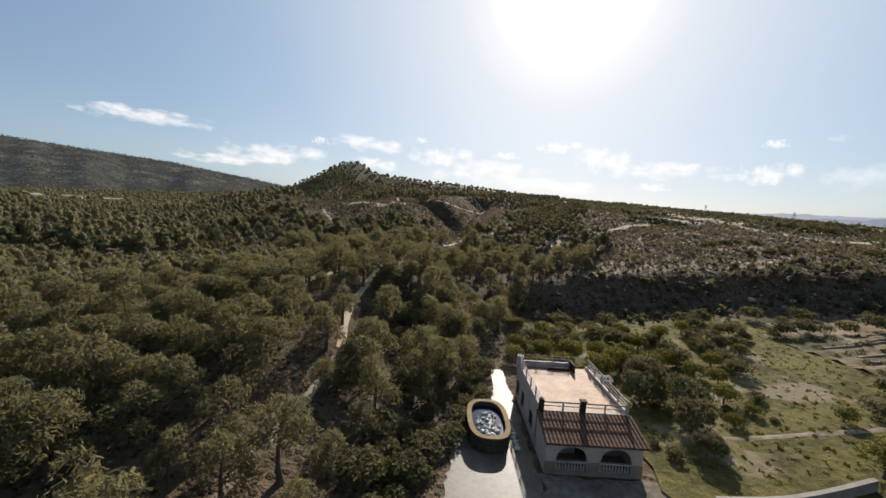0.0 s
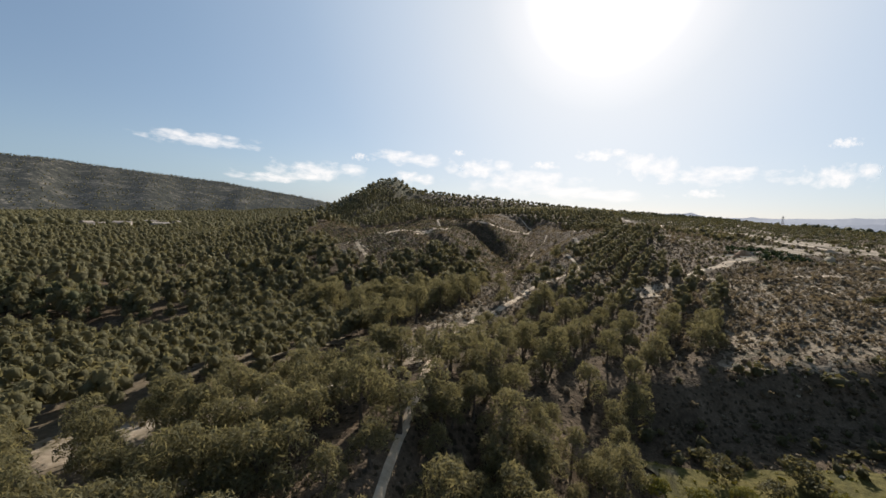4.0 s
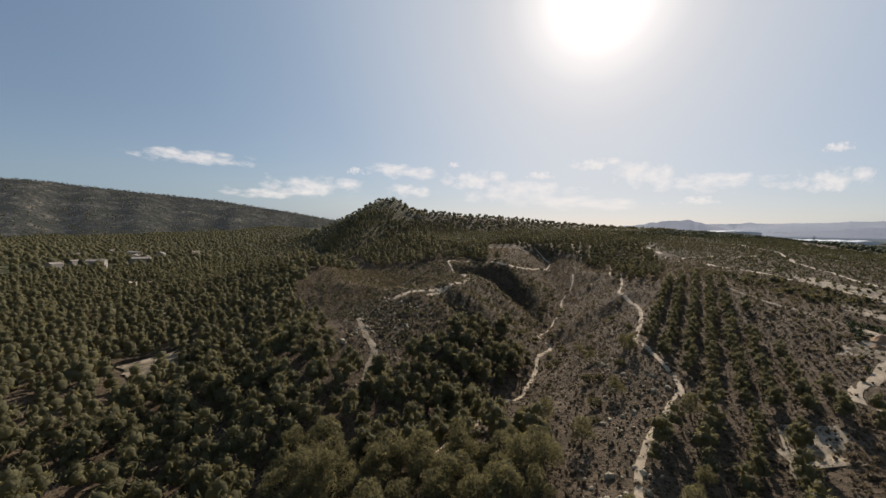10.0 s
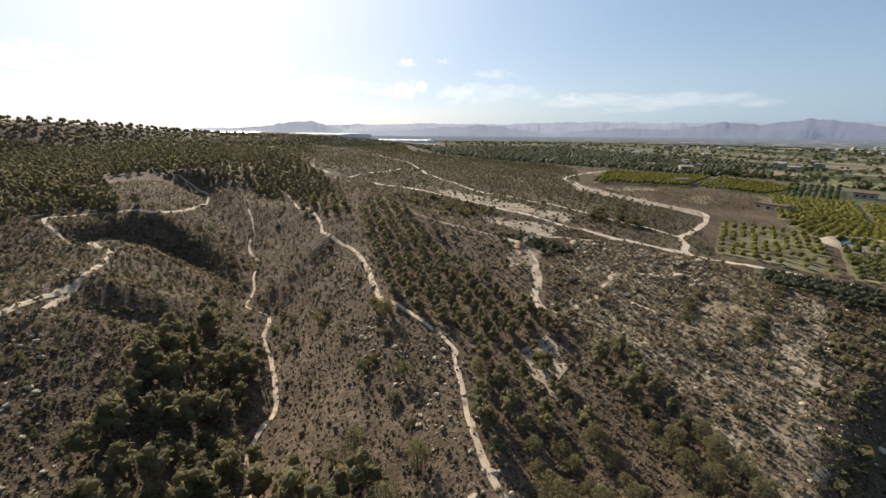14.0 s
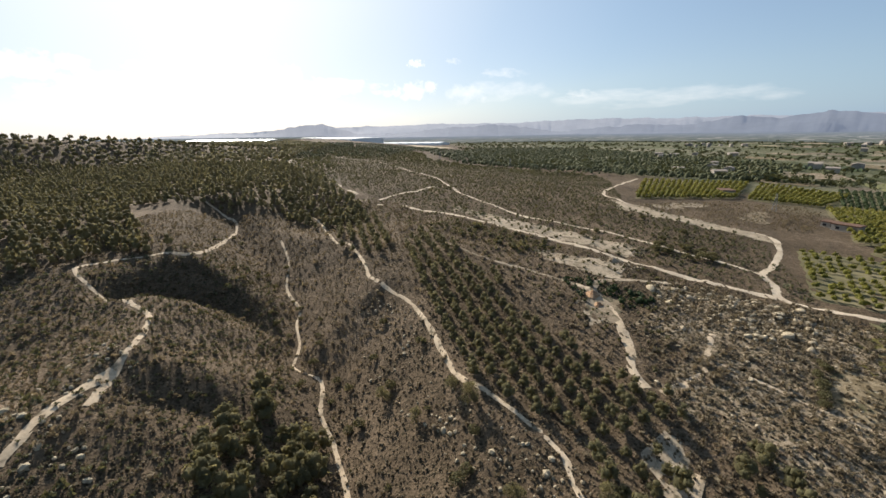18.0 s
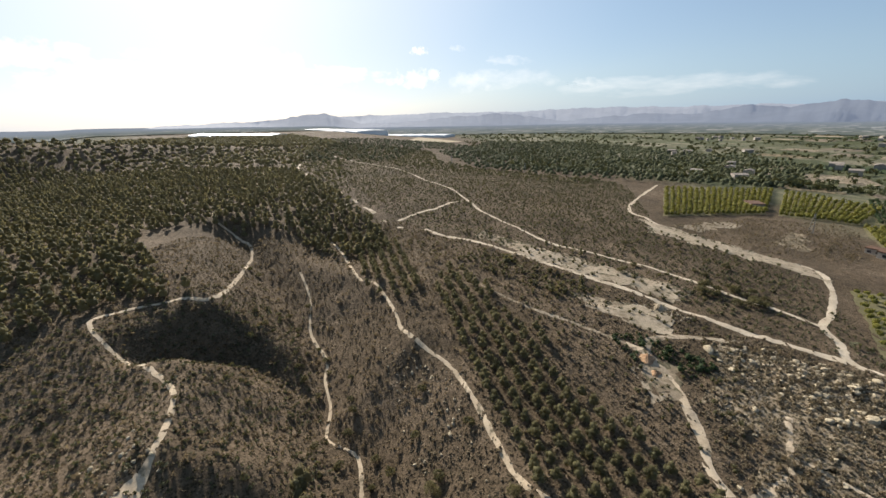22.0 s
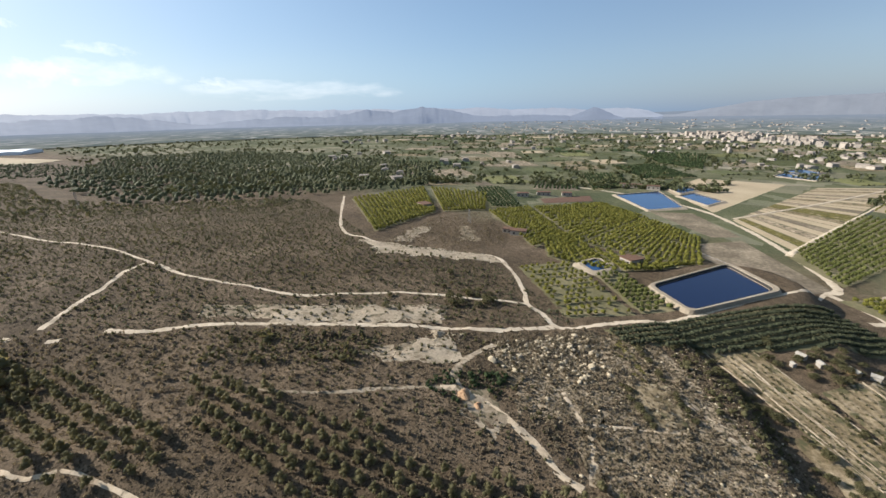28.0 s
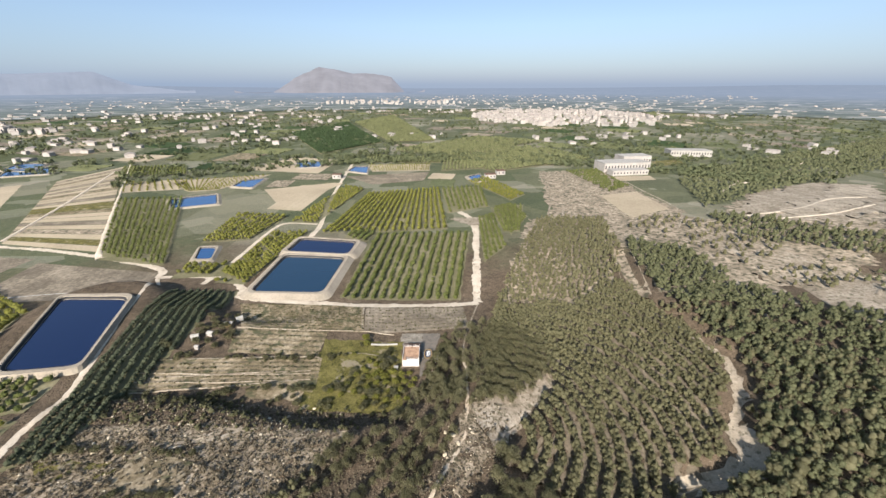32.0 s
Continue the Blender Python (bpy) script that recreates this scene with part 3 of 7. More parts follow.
ribbon("concrete_channel", [(250, -10), (206, -21.5), (156, -23)], 1.6, CONCRETE, "pale concrete irrigation channel on the ground", category="channel", lift=0.25, ragged=0.02)
ribbon("dirt_strip_faint", [(70.5, 203), (69.7, 193.4), (70.2, 184.6), (72, 173), (74.2, 160), (74, 146.5)], 1.2, BARE, "faint bare strip over the slope", ragged=0.4)
ribbon("dirt_strip", [(74.6, 152), (74, 146), (70, 139), (62, 133), (55.3, 128), (50, 125.5), (46, 121)], 1.9, PATHDIRT, "bare dirt strip winding over the slope")
ribbon("dirt_strip_low", [(75, 117), (64.3, 115.6), (57.4, 115), (47, 118.5)], 1.4, PATHDIRT, "narrow bare dirt path on the slope")
ribbon("dirt_spur", [(72, 145), (80, 148), (90, 142), (97, 134)], 2.2, BARE, "bare dirt spur towards the spoil heap")
ribbon("footpath_scarp", [(77, 82), (63, 79), (57.5, 74)], 1.1, BARE, "pale stony path along the scarp")
ribbon("footpath_wall", [(76, 83.5), (70, 82), (63, 75.5)], 0.7, PATHDIRT, "pale line of a broken terrace wall")
ribbon("footpath_slope", [(63.5, 115), (63.5, 106), (63.2, 98.6), (62, 88)], 0.8, PATHDIRT, "thin path down the slope")
ribbon("hill_lane", [(-9.4, 36), (-10, 28), (-12, 16), (-15, 4), (-20, -14)], 0.6, BARE, "stony lane at the foot of the pine hill", category="track")

# ---- reservoirs ----
def part(name, me_or_bm, material, parent, label=""):
    if isinstance(me_or_bm, bmesh.types.BMesh):
        me = bpy.data.meshes.new(name)
        me_or_bm.to_mesh(me)
        me_or_bm.free()
        me.materials.append(material)
    else:
        me = me_or_bm
    ob = new(name, me)
    ob.parent = parent
    if label:
        ob["label"] = label
    return ob


def rounded(corners, r, n=5):
    """A closed outline with rounded corners."""
    p = [np.array(c, float) for c in corners]
    out = []
    for i, c in enumerate(p):
        a, b = p[i - 1] - c, p[(i + 1) % len(p)] - c
        a, b = c + a / np.linalg.norm(a) * r, c + b / np.linalg.norm(b) * r
        for s in np.linspace(0, 1, n):
            out.append((1 - s) ** 2 * a + 2 * s * (1 - s) * c + s * s * b)
    return np.array(out)


def lift_ring(loop, grow):
    c = loop.mean(0)
    d = loop - c
    return c + d * (1 + grow / np.linalg.norm(d, axis=1, keepdims=True))


def reservoir(corners, level, water, label, bank=5.0, crest=2.5, freeboard=1.2, r=4.0):
    PLACED.append(lift_ring(np.array(corners, float), 9))
    thing = tagged(new("reservoir"), label, "reservoir")
    c = np.mean(corners, 0)
    thing.location = (*c, level)
    w = rounded(corners, r)
    rings = [(w, level - 0.4), (lift_ring(w, freeboard * 1.3), level + freeboard), (lift_ring(w, freeboard * 1.3 + crest), level + freeboard + 0.05)]
    outer = lift_ring(w, freeboard * 1.3 + crest + bank)
    n = len(w)
    verts = [np.column_stack([q - c, np.full(n, z - level)]) for q, z in rings]
    verts.append(np.column_stack([outer - c, ground(outer[:, 0], outer[:, 1]) - 0.3 - level]))
    verts = np.concatenate(verts)
    idx = np.arange(n)
    nxt = (idx + 1) % n
    faces = np.concatenate([np.stack([k * n + idx, k * n + nxt, (k + 1) * n + nxt, (k + 1) * n + idx], 1) for k in range(3)])
    part("bank", mesh_from("bank", verts, faces, BANK_EARTH), None, thing, "pale earth bank round the water")
    bm = bmesh.new()
    bm.faces.new([bm.verts.new((*(q - c), 0.0)) for q in w])
    part("water", bm, water, thing)
    bm = bmesh.new()
    a, b = lift_ring(w, 0.25), lift_ring(w, freeboard * 1.3 + 0.2)
    va = [bm.verts.new((*(q - c), 0.16)) for q in a]
    vb = [bm.verts.new((*(q - c), freeboard + 0.06)) for q in b]
    for i in range(n):
        bm.faces.new((va[i - 1], va[i], vb[i], vb[i - 1]))
    part("liner", bm, DARKINSIDE, thing, "black sheet liner above the water line")
    return thing


reservoir([(148, 53), (171, 4), (141, 4.5), (124.5, 50)], 12.2, WATER_DARK, "large dark blue irrigation reservoir with pale earth banks", bank=1.5, crest=2.2)
reservoir([(97, -20.5), (96, -66), (59, -62), (61, -19)], 2.2, WATER_TEAL, "teal irrigation reservoir with rounded corners and earth banks")
reservoir([(97, -72.5), (95, -95), (57, -88.5), (58.5, -67.5)], 2.6, WATER_DARK, "dark blue irrigation reservoir beside a larger one")


# ---- plants ----


def inside(poly, x, y):
    p = np.array(poly, float)
    ok = np.zeros(len(x), bool)
    for (x0, y0), (x1, y1) in zip(p, np.roll(p, -1, 0)):
        cross = ((y0 > y) != (y1 > y)) & (x < (x1 - x0) * (y - y0) / (y1 - y0 + 1e-12) + x0)
        ok ^= cross
    return ok


def off_lanes(x, y, gap):
    ok = np.ones(len(x), bool)
    for c, w in LANES:
        lo, hi = c.min(0) - 6, c.max(0) + 6
        near = np.where((x > lo[0]) & (x < hi[0]) & (y > lo[1]) & (y < hi[1]) & ok)[0]
        if len(near):
            d = np.min(np.hypot(x[near, None] - c[None, :, 0], y[near, None] - c[None, :, 1]), 1)
            ok[near[d < w * 0.5 + gap]] = False
    return ok


def spray_cloud(rng, lobes, n, size, flat=0.8, thin=1.0):
    """Small leaf sprays over the surface of lobes (x, y, z, radius): quads as verts and faces."""
    lobes = np.array(lobes, float)
    pick = rng.choice(len(lobes), n, p=lobes[:, 3] ** 2 / (lobes[:, 3] ** 2).sum())
    d = rng.normal(0, 1, (n, 3))
    d /= np.linalg.norm(d, axis=1, keepdims=True)
    d[:, 2] = np.where(d[:, 2] < -0.5, -d[:, 2], d[:, 2])
    rad = lobes[pick, 3] * rng.uniform(0.72, 1.08, n)
    c = lobes[pick, :3] + d * rad[:, None] * np.array([1, 1, flat])
    nrm = d + rng.normal(0, 0.55, (n, 3))
    nrm /= np.linalg.norm(nrm, axis=1, keepdims=True)
    t = np.cross(nrm, rng.normal(0, 1, (n, 3)))
    t /= np.linalg.norm(t, axis=1, keepdims=True) + 1e-9
    b = np.cross(nrm, t)
    s = size * rng.uniform(0.6, 1.4, (n, 1))
    v = np.stack([c - t * s * 0.9 - b * s * 0.35 * thin, c + t * s * 1.1, c - t * s * 0.8 + b * s * 0.45 * thin], 1)
    return v.reshape(-1, 3), np.arange(n * 3).reshape(n, 3)


def pine_lobes(rng, h, w):
    out = []
    for k in range(13):
        z = h * rng.uniform(0.28, 0.90)
        spread = w * 0.5 * (1.12 - 0.8 * (z / h) ** 1.5)
        a = k * 2.4 + rng.uniform(-0.5, 0.5)
        out.append((math.cos(a) * spread * 0.8, math.sin(a) * spread * 0.8, z, w * rng.uniform(0.14, 0.24)))
    out.append((0, 0, h * 0.88, w * 0.19))
    out.append((0, 0, h * 0.6, w * 0.3))
    return out


def round_lobes(rng, h, w):
    out = [(0, 0, h * 0.55, w * 0.40)]
    for k in range(6):
        a = rng.uniform(0, 6.28)
        out.append((math.cos(a) * w * 0.24, math.sin(a) * w * 0.24, h * rng.uniform(0.42, 0.72), w * rng.uniform(0.2, 0.28)))
    return out


_ico = bmesh.new()
bmesh.ops.create_icosphere(_ico, subdivisions=1, radius=1)
ICO_V, ICO_F = np.array([v.co[:] for v in _ico.verts]), np.array([[v.index for v in f.verts] for f in _ico.faces])
_ico.free()


def clumps(rng, lobes, rough=0.28):
    """A lumpy low body for each lobe (x, y, z, radius), each with an outline of its own."""
    vs, fs = [], []
    for k, (x, y, z, r) in enumerate(lobes):
        v = ICO_V * rng.uniform(1 - rough, 1 + rough, (len(ICO_V), 1)) * r * np.array([0.82, 0.82, 0.9])
        vs.append(v + (x, y, z))
        fs.append(ICO_F + k * len(ICO_V))
    v, f = np.concatenate(vs), np.concatenate(fs)
    base = np.tile(ICO_V[:, 2], len(lobes))
    return v, f[base[f].max(1) > 0.0]          # the undersides rest in the growth below


def templates(make, n, size, h, w, count, seed, thin=1.0, body=None):
    """Plants of a kind: sprays over the lobes, and where a body is given, its lumps among them."""
    out = []
    for k in range(count):
        lobes = (body or make)(np.random.default_rng(seed * 3 + k), h, w)
        v, f = spray_cloud(np.random.default_rng(seed + k), [(a, b, c, r * (1.16 if body else 1)) for a, b, c, r in lobes], n, size, 0.95 if body else 0.8, thin)
        if body:
            bv, bf = clumps(np.random.default_rng(seed * 5 + k), lobes)
            v, f = np.concatenate([bv, v]), np.concatenate([bf, f + len(bv)])
        out.append((v, f))
    return out


def pine_body(n):
    def make(rng, h, w):
        """A tapering stack of lobes leaning to all sides."""
        out = [(0, 0, h * 0.40, w * (0.36 if n < 3 else 0.29)), (0, 0, h * 0.72, w * 0.21)]
        for k in range(n - 2):
            a = k * 2.4 + rng.uniform(-0.6, 0.6)
            z = h * rng.uniform(0.24, 0.60)
            out.append((math.cos(a) * w * 0.24, math.sin(a) * w * 0.24, z, w * rng.uniform(0.17, 0.23)))
        return out[:n]
    return make


def round_body(n):
    def make(rng, h, w):
        out = [(0, 0, h * 0.52, w * 0.37)]
        for k in range(n - 1):
            a = k * 2.6 + rng.uniform(-0.6, 0.6)
            out.append((math.cos(a) * w * 0.2, math.sin(a) * w * 0.2, h * rng.uniform(0.45, 0.68), w * rng.uniform(0.22, 0.28)))
        return out
    return make


PINE_DOT = templates(pine_lobes, 5, 0.45, 4.0, 3.4, 6, 23, 0.8, pine_body(1))
PINE_FAR = templates(pine_lobes, 14, 0.42, 4.0, 3.4, 6, 21, 0.8, pine_body(2))
PINE_MID = templates(pine_lobes, 110, 0.30, 4.6, 3.4, 8, 31, 0.6, pine_body(6))
CIT_FAR = templates(round_lobes, 10, 0.6, 2.8, 3.2, 5, 41, 1.0, round_body(1))
CIT_MID = templates(round_lobes, 40, 0.42, 2.8, 3.2, 5, 51, 1.0, round_body(3))
PINE_ROW = templates(pine_lobes, 12, 0.30, 4.4, 3.4, 8, 26, 0.8, pine_body(3))
PLAIN = templates(round_lobes, 13, 1.25, 2.8, 3.4, 4, 46)
TUFT = templates(round_lobes, 13, 0.32, 0.6, 1.0, 6, 61)
LOW_TUFT = templates(round_lobes, 3, 0.2, 0.55, 1.0, 6, 63, 1.0, round_body(1))
TUFT_FINE = templates(round_lobes, 8, 0.24, 0.6, 1.0, 6, 66, 1.0, round_body(1))


def planted(name, temps, x, y, scale, material, label, category, seed, sink=0.1, tall=None):
    """One joined growth of many plants, each turned and sized on its own."""
    rng = np.random.default_rng(seed)
    x, y = np.asarray(x, float), np.asarray(y, float)
    z = ground(x, y) - sink
    kind = rng.integers(0, len(temps), len(x))
    turn = rng.uniform(0, 6.28, len(x))
    tall = np.ones(len(x)) if tall is None else tall
    vs, fs, base = [], [], 0
    for k, (tv, tf) in enumerate(temps):
        m = kind == k
        n = int(m.sum())
        if not n:
            continue
        c, s = np.cos(turn[m])[:, None], np.sin(turn[m])[:, None]
        sc = scale[m][:, None]
        v = np.stack([(tv[None, :, 0] * c - tv[None, :, 1] * s) * sc + x[m][:, None], (tv[None, :, 0] * s + tv[None, :, 1] * c) * sc + y[m][:, None], tv[None, :, 2] * sc * tall[m][:, None] + z[m][:, None]], 2)
        vs.append(v.reshape(-1, 3))
        fs.append((tf[None] + (np.arange(n) * len(tv))[:, None, None] + base).reshape(-1, 3))
        base += n * len(tv)
    return tagged(new(name, mesh_from(name, np.concatenate(vs), np.concatenate(fs), material, True)), label, category, kind="stuff")


def scatter(poly, spacing, seed, gap=0.8, jitter=0.45, turn=0.0, stretch=1.0):
    """Places on a loose lattice inside an outline, off the paths."""
    rng = np.random.default_rng(seed)
    p = np.array(poly, float)
    c, r = p.mean(0), np.max(np.linalg.norm(p - p.mean(0), axis=1)) + spacing
    n, m = int(r / spacing) + 1, int(r / spacing / stretch) + 1
    u, v = np.meshgrid(np.arange(-m, m + 1) * spacing * stretch, np.arange(-n, n + 1) * spacing)
    u = u + rng.uniform(-jitter, jitter, u.shape) * spacing * stretch
    v = v + rng.uniform(-jitter, jitter, v.shape) * spacing
    a = radians(turn)
    x, y = c[0] + u * math.cos(a) - v * math.sin(a), c[1] + u * math.sin(a) + v * math.cos(a)
    x, y = x.ravel(), y.ravel()
    ok = inside(poly, x, y)
    x, y = x[ok], y[ok]
    ok = off_lanes(x, y, gap)
    return x[ok], y[ok]


def contour_rows(poly, centre, row_gap, gap, seed):
    """Places in rows bent round a centre, as planted along the contours of a hill."""
    rng = np.random.default_rng(seed)
    xs, ys = [], []
    for r in np.arange(12, 150, row_gap):
        a = np.arange(0, 2 * math.pi, gap / r) + rng.uniform(0, 1)
        bend = 1 + 0.10 * np.sin(2 * a + 0.6)
        xs.append(centre[0] + r * bend * np.cos(a) * 0.92)
        ys.append(centre[1] + r * bend * np.sin(a) * 1.12)
    x, y = np.concatenate(xs), np.concatenate(ys)
    x, y = x + rng.normal(0, 0.25, len(x)), y + rng.normal(0, 0.25, len(y))
    ok = inside(poly, x, y)
    x, y = x[ok], y[ok]
    ok = off_lanes(x, y, 0.6)
    return x[ok], y[ok]


def thin(x, y, scale, keep, seed):
    """Drops places where a slow noise is low, so that stands have clearings."""
    rng = np.random.default_rng(seed)
    f = np.sin(x * scale + 2.1 * np.sin(y * scale * 0.7)) * np.sin(y * scale * 1.1 + 1.7 * np.sin(x * scale * 0.6)) * 0.5 + 0.5
    ok = f * 0.7 + rng.uniform(0, 0.6, len(x)) > 1 - keep
    return x[ok], y[ok]


CLIFFS = [(-113, -64), (-102, -7), (-107, 8), (-111, 21), (-115, 38), (-108, 57), (-97, 69), (-93, 84), (-66, 90), (-66, 83), (-89, 77), (-93, 64), (-102, 52), (-108, 37), (-105, 21), (-101, 8), (-97, -7), (-108, -64)]
BALD = [(-10, 344), (24, 343), (32, 318), (17, 284), (2, 258), (-11, 271), (-10, 300)]
CLEARINGS = [[(-2.6, -20), (34, -20), (34, 52), (9, 49), (5, 44), (0.8, 35), (-2.6, 26)], [(-43, 43), (-25, 60), (-9, 65), (-1, 85), (-1, 95), (-8, 94), (-16, 82), (-27, 68), (-41, 52)],
             [(36, 114), (41, 110), (28, 95), (20, 85), (17, 89), (25, 100)], CLIFFS, [(-110, 143), (-101.5, 159), (-90, 143), (-96, 132)], [(-242, 280), (-229, 296), (-208, 272), (-219, 258)], [(86, 250), (79, 233), (56, 216), (46, 208), (40, 196), (47, 196), (52, 207), (66, 217), (76, 221), (90, 240)]]
FOREST = [
    # outline, spacing, share kept, size, turn of the rows, looseness, stretch along the row
    ([(-9, 12), (-3, 20), (-1.5, 31), (3.5, 40), (7, 47), (9, 54), (-2, 62), (-16, 62), (-20, 75), (-14, 90), (-7, 100), (-4, 110), (-9, 121), (-14, 130), (-9, 146), (-4, 158), (-5, 182), (-16, 176), (-24, 160), (-34, 136), (-46, 136), (-62, 163), (-84, 186), (-92, 226), (-88, 287), (-170, 452), (-250, 452), (-320, 300), (-220, 120), (-120, 0), (-40, 0)], 3.7, 0.9, 1.42, 0, 0.42, 1),
    ([(-75, 654), (126, 484), (98, 340), (84, 280), (76, 262), (52, 262), (49, 309), (37, 335), (20, 320), (0, 262), (-30, 268), (-50, 264), (-80, 290), (-165, 450), (-250, 600)], 4.0, 1.0, 1.3, 10, 0.4, 1),
    ([(-17, 66), (-6, 88), (2, 100), (12, 116), (22, 124), (26, 121), (36, 114), (41, 110), (45, 103), (38, 94), (28, 78), (17, 67), (4, 44), (-9, 48)], 5.0, 0.88, 1.0, 58, 0.14, 0.62),
    ([(66, 217), (76, 221), (70, 198), (62, 186), (62, 171), (50, 158), (48, 142), (47, 128), (46, 109), (28, 120), (21, 141), (24, 155), (30, 164), (44, 186), (51, 206)], 4.1, 1.0, 0.98, 62, 0.14, 0.85),
    ([(66, 280), (80, 268), (72, 243), (60, 221), (47, 210), (43, 214), (42, 236), (52, 256)], 4.2, 1.0, 0.98, 62, 0.14, 0.85),
    ([(-28, -10), (-66, -4), (-95, -25), (-101, -7), (-105, 8), (-109, 21), (-112, 36), (-104, 54), (-93, 66), (-84, 78), (-66, 84), (-40, 100), (-24, 90), (-18, 66), (-16, 45), (-18, 26)], 4.6, 1.0, 1.2, 56, 0.05, 0.62),
    ([(-330, 700), (-75, 660), (130, 500), (330, 760), (430, 1200), (120, 1250), (-200, 1100), (-420, 900)], 7.6, 0.95, 2.0, 0, 0.45, 1),
    ([(-260, 460), (-90, 640), (-330, 700), (-620, 640), (-420, 330)], 7.5, 0.9, 1.7, 0, 0.45, 1),
    ([(150, 520), (240, 480), (420, 640), (600, 620), (700, 900), (330, 900)], 8.5, 0.75, 1.4, 0, 0.45, 1),
    ([(290, 400), (345, 304), (453, 165), (701, 160), (940, 640), (858, 866), (388, 571)], 8.6, 0.86, 2.0, 0, 0.5, 1),
    ([(-230, -110), (-300, -95), (-408, -157), (-620, -280), (-700, -150), (-330, 60), (-220, 60), (-270, -40)], 6.5, 0.40, 1.2, 0, 0.45, 1),
    ([(-118, 101), (-133, 86), (-220, 40), (-200, 15), (-175, 4), (-158, -12), (-157, -67), (-126, -89), (-108, -20), (-116, 38), (-110, 60), (-90, 83), (-67, 92)], 3.9, 1.0, 1.3, 30, 0.35, 1),
    ([(-262, 455), (-600, 640), (-900, 1400), (-1300, 1200), (-1800, 700), (-900, 200), (-330, 250)], 12.5, 0.9, 2.5, 0, 0.45, 1),
    ([(-28, -12), (-80, -141), (-131, -139), (-114, -64), (-97, -28), (-67, -7)], 3.0, 1.0, 1.08, 40, 0.35, 1),
    ([(-268, -274), (-423, -395), (-900, -650), (-675, -388), (-392, -253), (-225, -155)], 5.4, 0.9, 1.5, 0, 0.45, 1),
    ([(-212, -138), (-245, -122), (-262, -92), (-285, -72), (-364, -80), (-480, -120), (-420, -60), (-310, -36), (-250, -48), (-206, -82)], 4.8, 0.95, 1.35, 0, 0.45, 1),
    ([(-440, -215), (-620, -385), (-930, -580), (-1050, -520), (-810, -400), (-545, -205)], 9.5, 0.5, 1.2, 0, 0.45, 1),
    ([(-222, -20), (-245, -32), (-285, -45), (-335, -50), (-335, 45), (-228, 45), (-214, 10)], 5.4, 0.62, 1.1, 0, 0.45, 1),
    ([(-36, 131), (-26, 137), (-14, 148), (-3, 168), (1, 180), (4, 176), (0, 158), (-9, 143), (-16, 130), (-20, 120), (-30, 122)], 5.4, 0.9, 1.1, 20, 0.4, 1),
    ([(-262, 660), (-420, 900), (-650, 1500), (-1300, 2200), (-1750, 1700), (-900, 1400), (-600, 640)], 14, 0.85, 2.5, 0, 0.45, 1),
    ([(-160, -70), (-172, -20), (-205, -12), (-275, -60), (-230, -120), (-170, -140), (-140, -120)], 5.5, 0.42, 1.1, 40, 0.45, 1),
]


def near_walk(x, y):
    return (x > -46) & (x < 34) & (y > 8) & (y < 112)


NEAR = [(18.5, 147.2, 0.95), (9.5, 125.3, 1.0), (-4.2, 119.7, 1.1), (-7.3, 120.8, 0.9), (-0.2, 111.1, 1.1), (17.4, 115.5, 0.9), (12.5, 162.5, 1.0), (11.9, 150.4, 0.8), (17.9, 141.9, 1.05)]
for k, (poly, gap, keep, size, turn, loose, stretch) in enumerate(FOREST):
    x, y = scatter(poly, gap, 100 + k, gap=0.8 if k in (0, 2, 18) else 0.6 if k < 6 else 2.0, turn=turn, jitter=loose, stretch=stretch)
    if k == 5:
        x, y = contour_rows(poly, (-16, 76), 4.5, 1.9, 105)
    x, y = thin(x, y, 0.055, keep, 200 + k) if k != 5 else thin(x, y, 0.13, 1.0, 205)
    clear = np.zeros(len(x), bool)
    for hole in CLEARINGS + ([BALD] if k == 1 else []):
        clear |= inside(hole, x, y)
    if k == 0:
        clear |= inside(FOREST[5][0], x, y)
    x, y = x[~clear], y[~clear]
    s = size * np.random.default_rng(300 + k).uniform(*((0.62, 1.3) if k not in (3, 4, 5) else (0.82, 1.12)), len(x))
    if k == 0:
        s = s * np.where(y < 68, 0.78, 1.0)
    if k in (0, 2, 5):
        m = near_walk(x, y)
        order = np.argsort((x[m] + 15) ** 2 + (y[m] - 36) ** 2)[:{0: 130, 2: 80, 5: 110}[k]]
        chosen = np.zeros(len(x), bool)
        chosen[np.where(m)[0][order]] = True
        NEAR += list(zip(x[chosen], y[chosen], s[chosen]))
        x, y, s = x[~chosen], y[~chosen], s[~chosen]
    if k == 0:
        far = np.abs(x + 20) + np.abs(y - 90) * 0.5 > 78
        planted("pine_wood", PINE_FAR, x[far], y[far], s[far], PINE, "wood of grey-green pines in a dry valley", "pines", 450)
        x, y, s = x[~far], y[~far], s[~far]
    kind = PINE_ROW if k == 13 else PINE_MID if k in (0, 2, 3, 4, 5, 11, 18) else PINE_DOT if k in (6, 7, 8, 9, 12, 14, 16, 19) else PINE_FAR
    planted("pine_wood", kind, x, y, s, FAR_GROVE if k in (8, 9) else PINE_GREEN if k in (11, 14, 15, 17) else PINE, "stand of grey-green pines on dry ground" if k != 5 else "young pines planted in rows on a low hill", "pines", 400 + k)

